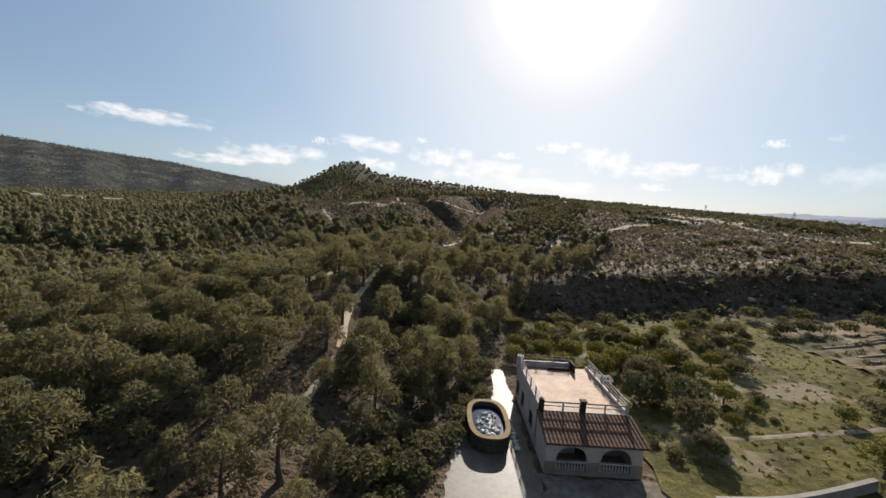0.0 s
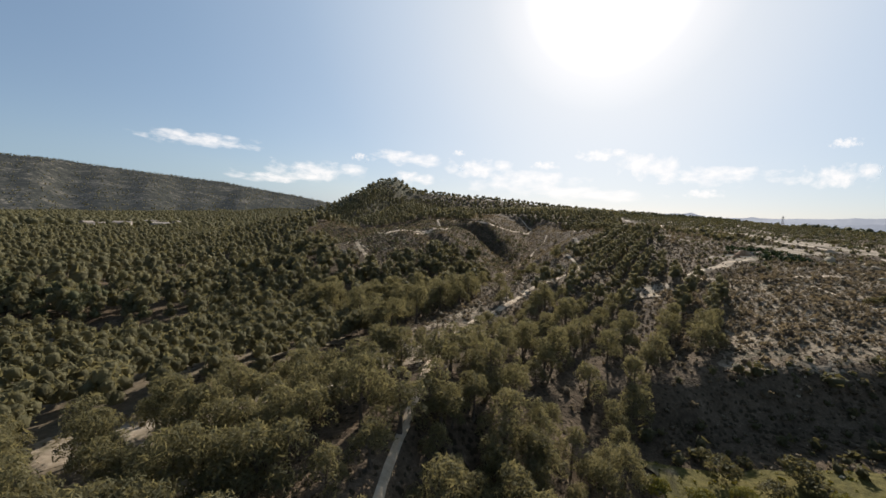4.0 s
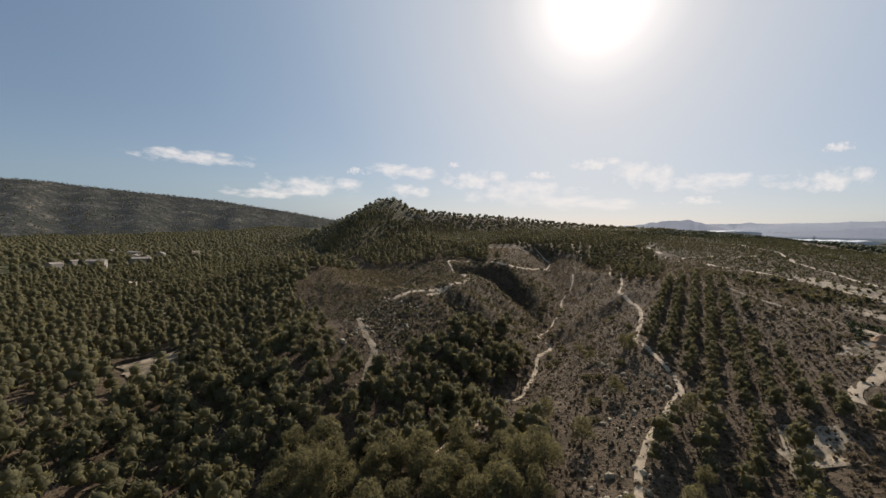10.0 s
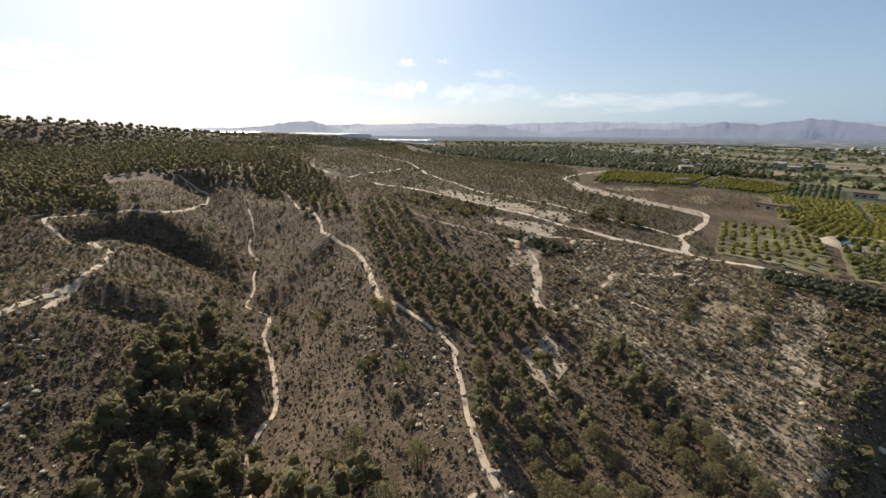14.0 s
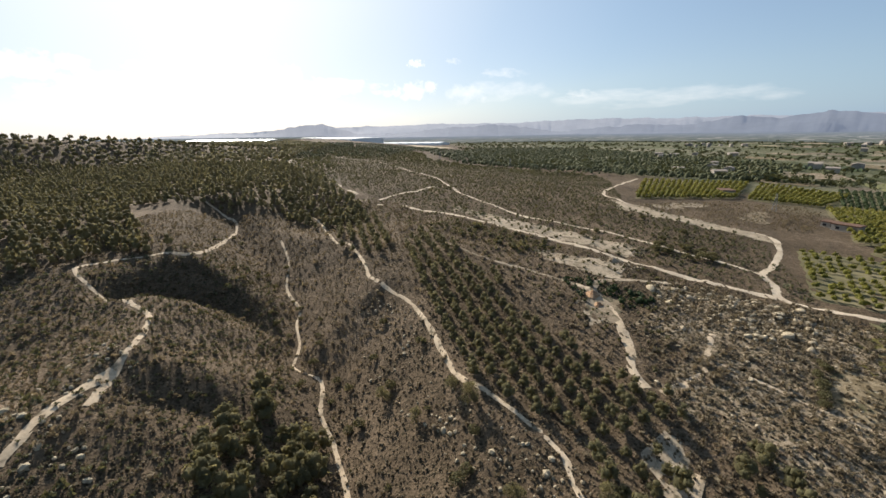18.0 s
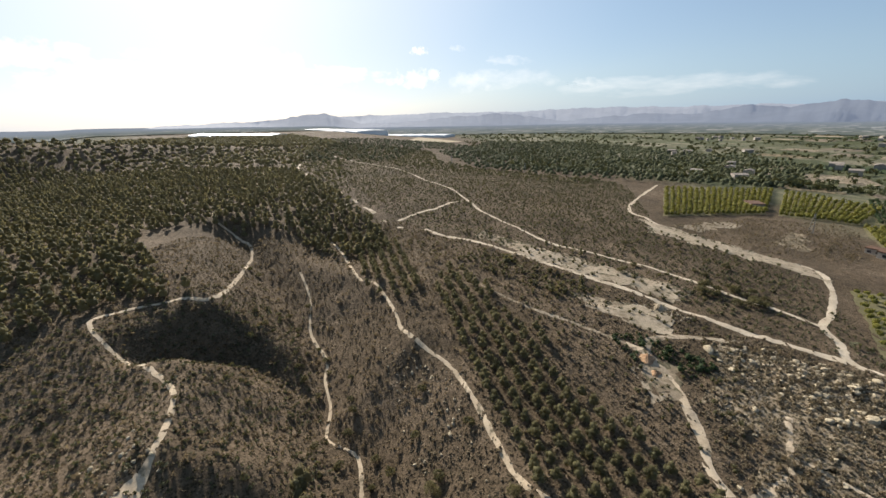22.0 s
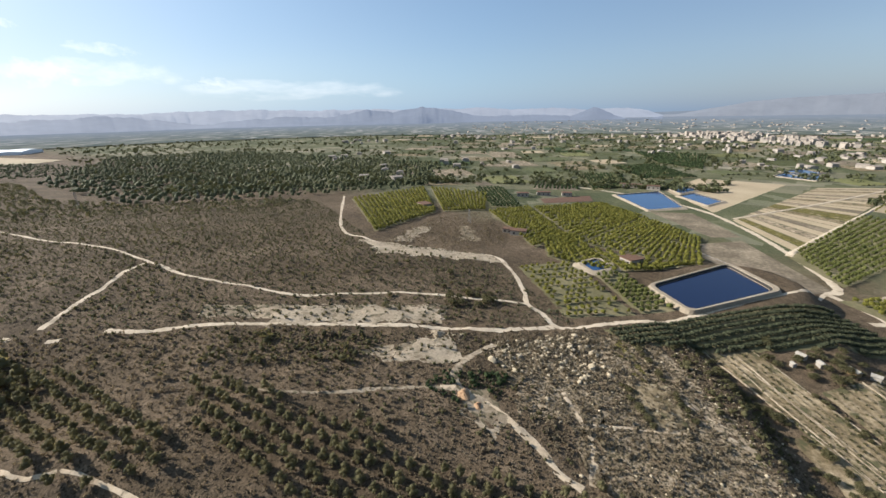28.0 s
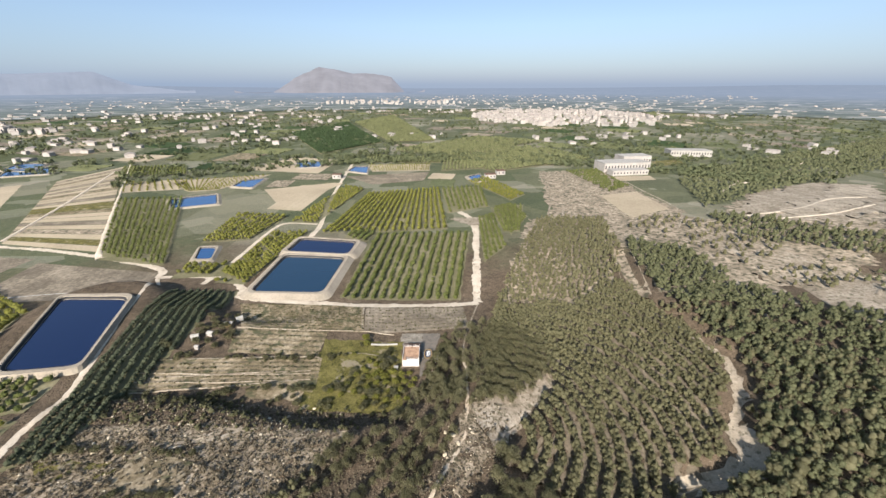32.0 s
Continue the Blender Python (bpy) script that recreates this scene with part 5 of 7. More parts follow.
# old vine and herb rows on the terraces
def tuft_rows(corners, row_gap, gap, label, seed):
    a, b, c, d = (np.array(q, float) for q in corners)
    nu, nv = int(np.hypot(*(b - a)) / gap), int(np.hypot(*(d - a)) / row_gap)
    u, v = (t.ravel()[:, None] for t in np.meshgrid((np.arange(nu) + 0.5) / nu, (np.arange(nv) + 0.5) / nv))
    q = (a * (1 - u) + b * u) * (1 - v) + (d * (1 - u) + c * u) * v
    r = np.random.default_rng(seed)
    q = q[r.uniform(0, 1, len(q)) < 0.75] 
    q = q + r.normal(0, 0.18, q.shape)
    planted("dry_rows", TUFT, q[:, 0], q[:, 1], r.uniform(0.5, 1.2, len(q)), BUSH, label, "dry rows", seed + 1, sink=0.02)


tuft_rows([(99, -10), (37, -7), (33, 15), (84, 19)], 2.6, 1.3, "rows of dry olive tufts on a terrace", 1301)
tuft_rows([(104, 41), (46, 34), (46, 50), (103, 58)], 2.4, 1.1, "rows of dry olive tufts on a long terrace", 1303)
tuft_rows([(86, 19), (48, 16), (48, 33), (82, 35)], 2.8, 1.4, "rows of dry tufts on a grass terrace", 1305)
tuft_rows([(36, -7), (-12, -10), (-14, 10), (33, 14.5)], 2.6, 1.5, "rows of dry tufts on a fallow terrace", 1307)

# grass tufts of the meadow by the house
x, y = scatter([(17, 24), (46, 26), (46, 61), (12, 60), (10, 44), (16, 40)], 0.75, 690, gap=0.2, jitter=0.5)
x, y = thin(x, y, 0.3, 0.72, 691)
planted("meadow_grass", TUFT, x, y, np.random.default_rng(692).uniform(0.2, 0.55, len(x)), CITRUS, "yellow-green grass tufts on the terrace", "grass", 693, sink=0.05)

# ---- scrub, bushes and stones ----
BARE_SPOTS = [[(101, 226), (116, 208), (121, 158), (113, 150), (108, 160), (103, 206)], [(205, 199), (193, 171), (188, 127), (174, 116), (178, 146), (183, 182)], [(98, 160), (99, 150), (88, 142), (85, 154), (86, 166)], [(74, 149), (75, 139), (66, 134), (60, 140)]]
patch("bare_ground", [(116, 210), (122, 157), (112, 149), (102, 214)], BARE_SAND, "wide scraped pale strip beside the track", "bare ground", lift=0.12, ragged=2.0)
patch("bare_ground", [(205, 200), (189, 127), (175, 117), (183, 184)], BARE_SAND, "pale eroded scarp above the dirt road", "bare ground", lift=0.12, ragged=2.0)
patch("bare_ground", [(64, 93), (46, 99), (48, 113), (62, 110)], LIMESTONE_SLOPE, "pale stony clearing on the slope", "bare ground", lift=0.1, ragged=2.0)
patch("bare_ground", [(99, 160), (100, 149), (87, 143), (85, 166)], BARE_SAND, "pale dug ground of a small pit", "bare ground", lift=0.12, ragged=1.5)


def scatter_scrub(*args, **kw):
    """Places for scrub, off the bare ground."""
    x, y = scatter(*args, **kw)
    ok = np.ones(len(x), bool)
    for spot in BARE_SPOTS:
        ok &= ~inside(spot, x, y)
    return x[ok], y[ok]


SCRUBLAND = [(-20, 62), (10, 60), (100, 62), (112, 100), (106, 200), (96, 280), (70, 310), (20, 330), (-40, 300), (-90, 290), (-94, 226), (-84, 186), (-62, 168), (-38, 130), (-20, 110)]
x, y = scatter_scrub(SCRUBLAND, 1.3, 700, gap=0.5, jitter=0.5)
x, y = thin(x, y, 0.06, 0.74, 701)
s = np.random.default_rng(702).gamma(4.0, 0.15, len(x))
_near = y < 175
_x, _y = scatter_scrub([(-20, 100), (0, 86), (20, 78), (100, 66), (108, 100), (104, 160), (40, 170), (-20, 176), (-60, 168), (-44, 138)], 1.0, 706, gap=0.5, jitter=0.5)
_x, _y = thin(_x, _y, 0.21, 0.8, 707)
planted("scrub", LOW_TUFT, _x, _y, np.random.default_rng(708).gamma(4.0, 0.1, len(_x)), SCRUB, "low dry tufts close together on the slopes", "scrub", 709, sink=0.04)
planted("scrub", TUFT_FINE, x[_near], y[_near], s[_near], SCRUB, "dry grey-brown scrub and grass tufts on the slopes", "scrub", 703, sink=0.05, tall=np.full(_near.sum(), 0.9))
planted("scrub", TUFT, x[~_near], y[~_near], s[~_near] * 1.1, SCRUB, "dry grey-brown scrub on the far slopes", "scrub", 704, sink=0.05)
x, y = scatter_scrub([(112, 100), (190, 130), (200, 190), (330, 260), (230, 420), (190, 500), (100, 330), (98, 240), (108, 190)], 1.55, 710, gap=0.5, jitter=0.5)
x, y = thin(x, y, 0.05, 0.85, 711)
planted("scrub", TUFT, x, y, np.random.default_rng(712).gamma(4.0, 0.17, len(x)), SCRUB_OLIVE, "olive-grey scrub on the plateau", "scrub", 713, sink=0.05)
x, y = scatter_scrub([(66, 59), (106, 60), (108, 76), (60, 76), (18, 73), (12, 60)], 1.7, 720, gap=0.2, jitter=0.5)
x, y = thin(x, y, 0.12, 0.55, 721)
planted("scrub", TUFT_FINE, x, y, np.random.default_rng(722).gamma(4.0, 0.26, len(x)), BUSH, "dark green-grey scrub on the shaded scarp", "scrub", 723, sink=0.05)
x, y = scatter_scrub([(18, 76), (60, 80), (106, 78), (108, 104), (98, 134), (60, 126), (34, 110)], 1.2, 716, gap=0.2, jitter=0.5)
planted("scrub", TUFT, x, y, np.random.default_rng(717).gamma(4.0, 0.17, len(x)), SCRUB, "dense low scrub on the north slope", "scrub", 718, sink=0.05)
x, y = scatter_scrub([(84, 175), (100, 170), (98, 222), (80, 224)], 1.8, 724, gap=0.2)
planted("scrub", TUFT_FINE, x, y, np.random.default_rng(725).gamma(4.0, 0.3, len(x)), BUSH, "dark green thicket below the track", "scrub", 726, sink=0.05)
x, y = scatter_scrub([(70, 136), (82, 131), (82, 152), (75, 157), (69, 149)], 1.3, 727, gap=0.2)
planted("scrub", TUFT_FINE, x, y, np.random.default_rng(728).gamma(4.0, 0.3, len(x)), CITRUS_DARK, "dense low green thicket", "scrub", 729, sink=0.05)

x, y = scatter_scrub([(101, 136), (108, 112), (106, 96), (78, 96), (76, 112), (84, 136)], 1.6, 730, gap=0.2)
planted("scrub", TUFT_FINE, x, y, np.random.default_rng(731).gamma(4.0, 0.15, len(x)), SCRUB, "olive scrub growing among boulders", "scrub", 732, sink=0.05)
BUSH_MESH = [mesh_from("bush", *spray_cloud(np.random.default_rng(800 + k), round_lobes(np.random.default_rng(830 + k), 1.5, 1.9), 420, 0.14), BUSH) for k in range(5)]
def bushes(poly, spacing, seed, keep, low, high, label):
    x, y = scatter(poly, spacing, seed, gap=0.6, jitter=0.5)
    rng = np.random.default_rng(seed + 1)
    for k in np.where(rng.uniform(0, 1, len(x)) < keep)[0]:
        ob = tagged(new("bush", BUSH_MESH[k % 5]), label, "bush", "bushes on the slopes")
        sc = rng.uniform(low, high)
        ob.matrix_world = pose(x[k], y[k], float(ground(x[k], y[k])) - 0.1, 0, 0, rng.uniform(0, 360)) @ Matrix.Diagonal((sc, sc, sc * 0.85, 1))


bushes([(-6, 140), (14, 180), (30, 240), (26, 300), (10, 300), (4, 200), (-12, 150)], 7, 900, 0.7, 0.7, 1.6, "dark green bush in the ravine")
bushes([(0, 110), (18, 128), (20, 150), (34, 185), (12, 185), (-4, 140)], 9, 910, 0.6, 0.7, 1.7, "olive-green bush on the ravine slope")
bushes([(104, 63), (16, 62), (20, 55), (104, 58)], 4.0, 920, 0.75, 0.9, 1.9, "dark bush at the foot of the scarp")
bushes([(40, 34), (70, 36), (70, 39), (40, 37)], 3.0, 930, 0.8, 0.9, 1.6, "dark bush in a row along the terrace edge")
bushes([(120, 120), (180, 135), (180, 180), (115, 200)], 13, 940, 0.7, 0.9, 2.0, "dark bush on the scrubland")
x, y = scatter([(108, 120), (180, 132), (190, 190), (240, 260), (210, 420), (130, 400), (104, 300), (106, 220)], 4.2, 741, gap=0.6, jitter=0.5)
x, y = thin(x, y, 0.045, 0.52, 742)
planted("scrub", TUFT_FINE, x, y, np.random.default_rng(743).uniform(0.8, 2.0, len(x)), BUSH, "dark green shrubs on the plateau", "scrub", 744, sink=0.05)
x, y = scatter([(50, 120), (104, 130), (104, 230), (96, 290), (80, 300), (76, 250), (72, 190)], 3.2, 745, gap=0.5, jitter=0.5)
x, y = thin(x, y, 0.07, 0.55, 746)
planted("scrub", TUFT_FINE, x, y, np.random.default_rng(747).uniform(0.7, 1.7, len(x)), BUSH, "dark green shrubs below the track", "scrub", 748, sink=0.05)
x, y = scatter([(-50, 150), (-20, 130), (4, 150), (6, 200), (30, 240), (20, 300), (-40, 290), (-60, 230)], 3.4, 749, gap=0.5, jitter=0.5)
x, y = thin(x, y, 0.08, 0.5, 750)
planted("scrub", TUFT_FINE, x, y, np.random.default_rng(751).uniform(0.4, 1.0, len(x)), BUSH, "dark shrubs on the bare hill", "scrub", 752, sink=0.05)
x, y = scatter([(-88, 285), (-86, 226), (-78, 190), (-56, 160), (-30, 142), (-8, 158), (8, 200), (22, 250), (10, 268), (-30, 262), (-60, 262)], 1.6, 753, gap=0.6, jitter=0.5)
x, y = thin(x, y, 0.11, 0.8, 754)
planted("scrub", TUFT, x, y, np.random.default_rng(755).gamma(5.0, 0.15, len(x)), SCRUB_OLIVE, "olive scrub covering the bare hill", "scrub", 756, sink=0.05)
x, y = scatter_scrub([(203, 185), (268, 160), (305, 122), (290, 112), (212, 110), (190, 150)], 1.7, 757, gap=0.6, jitter=0.5)
x, y = thin(x, y, 0.09, 0.75, 758)
planted("scrub", TUFT, x, y, np.random.default_rng(759).gamma(4.0, 0.17, len(x)), SCRUB, "brown scrub on a bare low hill between roads", "scrub", 760, sink=0.05)
patch("bare_ground", [(206, 182), (246, 166), (240, 158), (203, 172)], BARE, "pale eroded bank of a low bare hill", "bare ground", lift=0.12, ragged=2.0)
patch("bare_ground", [(214, 140), (252, 138), (250, 130), (212, 128)], LIMESTONE_SLOPE, "stony bare ground on a low hill", "bare ground", lift=0.12, ragged=2.0)
x, y = scatter_scrub([(98, 335), (128, 490), (150, 540), (330, 760), (400, 600), (300, 470), (300, 400), (345, 304), (330, 258), (290, 300), (225, 425), (190, 500), (150, 420)], 3.2, 761, gap=0.8, jitter=0.5)
x, y = thin(x, y, 0.03, 0.85, 762)
planted("scrub", TUFT, x, y, np.random.default_rng(763).gamma(4.0, 0.42, len(x)), SCRUB_OLIVE, "olive scrub and shrubs on the far plateau", "scrub", 764, sink=0.05)
bushes([(85, 8), (100, 5), (100, 35), (88, 32)], 4.2, 950, 0.8, 1.0, 2.2, "grey-green bush by the sheds")
bushes([(124, 128), (140, 132), (136, 150), (122, 148)], 3.6, 955, 0.8, 1.2, 2.4, "dark green bush beside the track")


def bush_line(line, gap, low, high, label, seed):
    c = curve_through(line, gap)
    rng = np.random.default_rng(seed)
    for k, (x, y) in enumerate(c):
        if rng.uniform() < 0.15:
            continue
        ob = tagged(new("bush", BUSH_MESH[k % 5]), label, "bush", "bushes on the slopes")
        sc = rng.uniform(low, high)
        x, y = x + rng.normal(0, 0.5), y + rng.normal(0, 0.5)
        ob.matrix_world = pose(x, y, float(ground(x, y)) - 0.1, 0, 0, rng.uniform(0, 360)) @ Matrix.Diagonal((sc, sc, sc * 0.85, 1))


bush_line([(80, 98.5), (72, 98), (64.5, 97)], 1.8, 0.8, 1.5, "dark bush in a hedge across the slope", 961)
bush_line([(99, 85), (80, 84.4), (66, 84.8)], 2.0, 0.8, 1.6, "dark bush in a hedge across the slope", 962)
bush_line([(85.4, 64.4), (75, 57), (61, 53.1), (39, 51.2), (21, 51.5)], 2.0, 1.0, 2.1, "dark bush at the foot of the scarp", 963)
bush_line([(80, 37.8), (67, 37.1), (57, 35.5), (38, 31.7)], 2.4, 0.8, 1.6, "dark bush along the terrace bank", 964)
bush_line([(103, 19), (97, 15), (85, 27), (97, 40), (107, 33)], 3.4, 1.3, 2.6, "grey-green bush by the sheds", 965)


def boulder_mesh(seed, material, fine=2):
    bm = bmesh.new()
    bmesh.ops.create_icosphere(bm, subdivisions=fine, radius=1)
    rng = np.random.default_rng(seed)
    cuts = rng.normal(0, 1, (9, 3))
    cuts /= np.linalg.norm(cuts, axis=1, keepdims=True)
    lim = rng.uniform(0.55, 0.85, 9)
    for v in bm.verts:
        p = np.array(v.co)
        for n, l in zip(cuts, lim):
            d = p @ n
            if d > l:
                p = p - n * (d - l) * 0.9
        v.co = p * (1, 0.8, 0.7)
    me = bpy.data.meshes.new("boulder")
    bm.to_mesh(me)
    bm.free()
    me.materials.append(material)
    return me


BOULDERS = [boulder_mesh(k, ROCK) for k in range(6)]
PEBBLES = [boulder_mesh(20 + k, ROCK, 1) for k in range(6)]
x, y = scatter([(99, 134), (106, 112), (104, 98), (80, 98), (78, 112), (84, 134), (90, 138)], 1.55, 1000, gap=0.3, jitter=0.5)
rng = np.random.default_rng(1001)
for k in range(len(x)):
    if rng.uniform() < 0.25:
        continue
    ob = tagged(new("boulder", BOULDERS[k % 6]), "pale yellowish limestone boulder on a spoil heap", "boulder", "boulders of the spoil heap")
    sc = 0.26 + rng.gamma(1.5, 0.19)
    ob.matrix_world = pose(x[k], y[k], float(ground(x[k], y[k])) + 0.05 * sc, rng.uniform(-20, 20), rng.uniform(-20, 20), rng.uniform(0, 360)) @ Matrix.Diagonal((sc, sc, sc, 1))


def stones(name, poly, spacing, keep, size, label, seed):
    x, y = scatter(poly, spacing, seed, gap=0.45, jitter=0.5)
    x, y = thin(x, y, 0.16, keep, seed + 1)
    rng = np.random.default_rng(seed + 2)
    temps = []
    for me in PEBBLES:
        v = np.array([p.co for p in me.vertices])
        f = np.array([list(p.vertices) for p in me.polygons])
        temps.append((v, f))
    z = ground(x, y)
    vs, fs, base = [], [], 0
    for k in range(len(x)):
        v, f = temps[k % 6]
        m = np.array(Euler(rng.uniform(-0.6, 0.6, 3) + (0, 0, k)).to_matrix())
        sc = size * rng.gamma(2.2, 0.4)
        vs.append(v @ m.T * sc + (x[k], y[k], z[k] + 0.1 * sc))
        fs.append(f + base)
        base += len(v)
    return tagged(new(name, mesh_from(name, np.concatenate(vs), np.concatenate(fs), ROCK)), label, "stones", kind="stuff")


stones("stones", [(-16, 60), (-4, 62), (6, 100), (20, 122), (19, 150), (34, 180), (30, 205), (14, 170), (8, 130), (-6, 96)], 1.5, 0.42, 0.34, "pale broken limestone along the ridge crest", 1100)
stones("stones", [(-52, 150), (-40, 128), (-34, 140), (-34, 176), (-24, 196), (-30, 210), (-46, 192)], 1.4, 0.45, 0.38, "pale broken limestone on the hillside", 1110)
stones("stones", [(44, 100), (68, 106), (78, 112), (70, 126), (48, 122)], 1.6, 0.45, 0.28, "pale stones on the bare slope", 1120)
stones("stones", [(28, 58), (100, 62), (106, 104), (60, 112), (40, 90)], 1.5, 0.5, 0.25, "pale limestone scattered on the north slope", 1150)
stones("stones", [(-43, 43), (-25, 60), (-9, 65), (-1, 85), (-1, 95), (-8, 94), (-16, 82), (-27, 68), (-41, 52)], 1.1, 0.6, 0.15, "pale stones in the clearing", 1130)

x, y = scatter([(-43, 43), (-25, 60), (-9, 65), (-1, 85), (-1, 95), (-8, 94), (-16, 82), (-27, 68), (-41, 52)], 1.3, 733, gap=0.5)
planted("scrub", TUFT_FINE, x, y, np.random.default_rng(734).gamma(4.0, 0.12, len(x)), SCRUB, "low scrub in the stony clearing", "scrub", 735, sink=0.05)

# rubble of the dug pit and a mound of orange earth
ORANGE_EARTH = earthy("orange_earth", [(0.34, (0.20, 0.115, 0.06)), (0.5, (0.34, 0.21, 0.12)), (0.66, (0.48, 0.33, 0.21))], 0.4, 2.0, relief=0.7)
rng = np.random.default_rng(1201)
for k in range(26):
    ob = tagged(new("boulder", BOULDERS[k % 6]), "grey-brown block of rubble at a dug pit", "boulder", "rubble of the pit")
    x, y, sc = 100 + rng.normal(0, 2.2), 150 + rng.normal(0, 3.0), rng.uniform(0.25, 0.65)
    ob.matrix_world = pose(x, y, float(ground(x, y)) + 0.1 * sc, rng.uniform(-20, 20), rng.uniform(-20, 20), rng.uniform(0, 360)) @ Matrix.Diagonal((sc, sc, sc, 1))
def heap(x, y, w, h, material, label, seed):
    r = np.random.default_rng(seed)
    n, rings = 22, 6
    v = [[0, 0, h]]
    for i in range(1, rings + 1):
        s = i / rings
        for a in np.linspace(0, 2 * math.pi, n, endpoint=False):
            rr = w * s * (1 + 0.18 * math.sin(3 * a + seed) + r.normal(0, 0.05))
            v.append([rr * math.cos(a), rr * math.sin(a) * 0.8, h * (1 - s) ** 1.1 + r.normal(0, 0.08) * (1 - s) - (0.5 if i == rings else 0)])
    bm = bmesh.new()
    vs = [bm.verts.new(p) for p in v]
    for i in range(n):
        bm.faces.new((vs[0], vs[1 + i], vs[1 + (i + 1) % n]))
        for k in range(rings - 1):
            p, q = 1 + k * n, 1 + (k + 1) * n
            bm.faces.new((vs[p + i], vs[q + i], vs[q + (i + 1) % n], vs[p + (i + 1) % n]))
    me = bpy.data.meshes.new("earth_mound")
    bm.to_mesh(me)
    bm.free()
    me.materials.append(material)
    ob = tagged(new("earth_mound", me), label, "mound")
    ob.location = (x, y, float(ground(x, y)) - 0.1)


heap(72.3, 145.5, 2.6, 1.6, ORANGE_EARTH, "mound of loose orange earth on bare ground", 3)
heap(68.5, 142.0, 1.8, 1.0, ORANGE_EARTH, "small mound of orange earth on bare ground", 4)
heap(102, 153, 3.4, 1.3, BARE, "grey rubble bank beside the dug pit", 5)


# ---- the house, its tank and yard ----
def box(bm, x0, y0, z0, x1, y1, z1):
    v = [bm.verts.new((x, y, z)) for x in (x0, x1) for y in (y0, y1) for z in (z0, z1)]
    for f in ((0, 1, 3, 2), (4, 6, 7, 5), (0, 4, 5, 1), (2, 3, 7, 6), (0, 2, 6, 4), (1, 5, 7, 3)):
        bm.faces.new([v[i] for i in f])
    return bm


def boxed(name, dims, material, parent, label="", bevel=0.0):
    bm = bmesh.new()
    for d in dims if isinstance(dims, list) else [dims]:
        box(bm, *d)
    if bevel:
        bmesh.ops.bevel(bm, geom=bm.edges[:], offset=bevel, segments=1, affect="EDGES")
    return part(name, bm, material, parent, label)


def rod(bm, a, b, r, n=8):
    a, b = Vector(a), Vector(b)
    d = (b - a).normalized()
    s = d.orthogonal().normalized()
    t = d.cross(s)
    ra, rb = [], []
    for k in range(n):
        o = (s * math.cos(k * 2 * math.pi / n) + t * math.sin(k * 2 * math.pi / n)) * r
        ra.append(bm.verts.new(a + o))
        rb.append(bm.verts.new(b + o))
    for k in range(n):
        bm.faces.new((ra[k - 1], ra[k], rb[k], rb[k - 1]))
    bm.faces.new(ra[::-1])
    bm.faces.new(rb)


def arch_wall(x0, x1, openings, top, depth, material, parent):
    """A wall along x with round-headed openings (centre, half width, sill, spring, head), seen through."""
    bm = bmesh.new()
    xs = {x0, x1}
    for c, w, *_ in openings:
        xs |= set(np.linspace(c - w, c + w, 17))
    xs = sorted(xs)
    for a, b in zip(xs, xs[1:]):
        m = (a + b) / 2
        hole = next((o for o in openings if abs(m - o[0]) < o[1]), None)
        if hole is None:
            box(bm, a, 0, 0, b, depth, top)
            continue
        c, w, sill, spring, head = hole
        box(bm, a, 0, 0, b, depth, sill)
        h = [spring + (head - spring) * math.sqrt(max(0, 1 - ((x - c) / w) ** 2)) for x in (a, b)]
        v = [bm.verts.new(p) for p in ((a, 0, h[0]), (b, 0, h[1]), (b, 0, top), (a, 0, top), (a, depth, h[0]), (b, depth, h[1]), (b, depth, top), (a, depth, top))]
        for f in ((0, 1, 2, 3), (5, 4, 7, 6), (0, 4, 5, 1), (3, 2, 6, 7)):
            bm.faces.new([v[i] for i in f])
    return part("porch_wall", bm, material, parent, "white wall with two round arches")


house = tagged(new("house"), "small white rural house with a roof terrace and arched porch", "house")
house.location = (7.72, 24.9, -0.45)
W, PORCH, BACK, TERRACE = 6.55, 2.4, 11.1, 3.15
arch_wall(0, W, [(1.78, 1.06, 0.30, 1.15, 2.05), (4.78, 1.06, 0.30, 1.15, 2.05)], 2.45, 0.28, WHITE, house)
boxed("plinth", [(-0.03, -0.05, -0.3, W + 0.03, 0.0, 0.34)], STONE_CLAD, house, "brown stone-clad plinth", 0.01)
for a, b in ((-0.04, 0.66), (2.9, 3.66), (5.9, W + 0.04)):
    boxed("pier", (a, -0.06, 0.34, b, 0.0, 1.0), STONE_CLAD, house, "brown stone-clad pier of the porch", 0.01)
boxed("side_wall", (0, 0.28, -0.3, 0.28, PORCH, 2.5), WHITE, house)
boxed("side_wall", (W - 0.28, 0.28, -0.3, W, PORCH, 2.5), WHITE, house)
boxed("porch_floor", (0.28, 0.28, -0.3, W - 0.28, PORCH, 0.06), TILE_TERRACE, house)
boxed("body", (0, PORCH, -0.3, W, BACK, TERRACE - 0.15), WHITE, house, "white rendered walls")
boxed("terrace_floor", (0.22, PORCH + 0.22, TERRACE - 0.15, W - 0.22, BACK - 0.22, TERRACE), TILE_TERRACE, house, "pinkish tiled roof terrace")
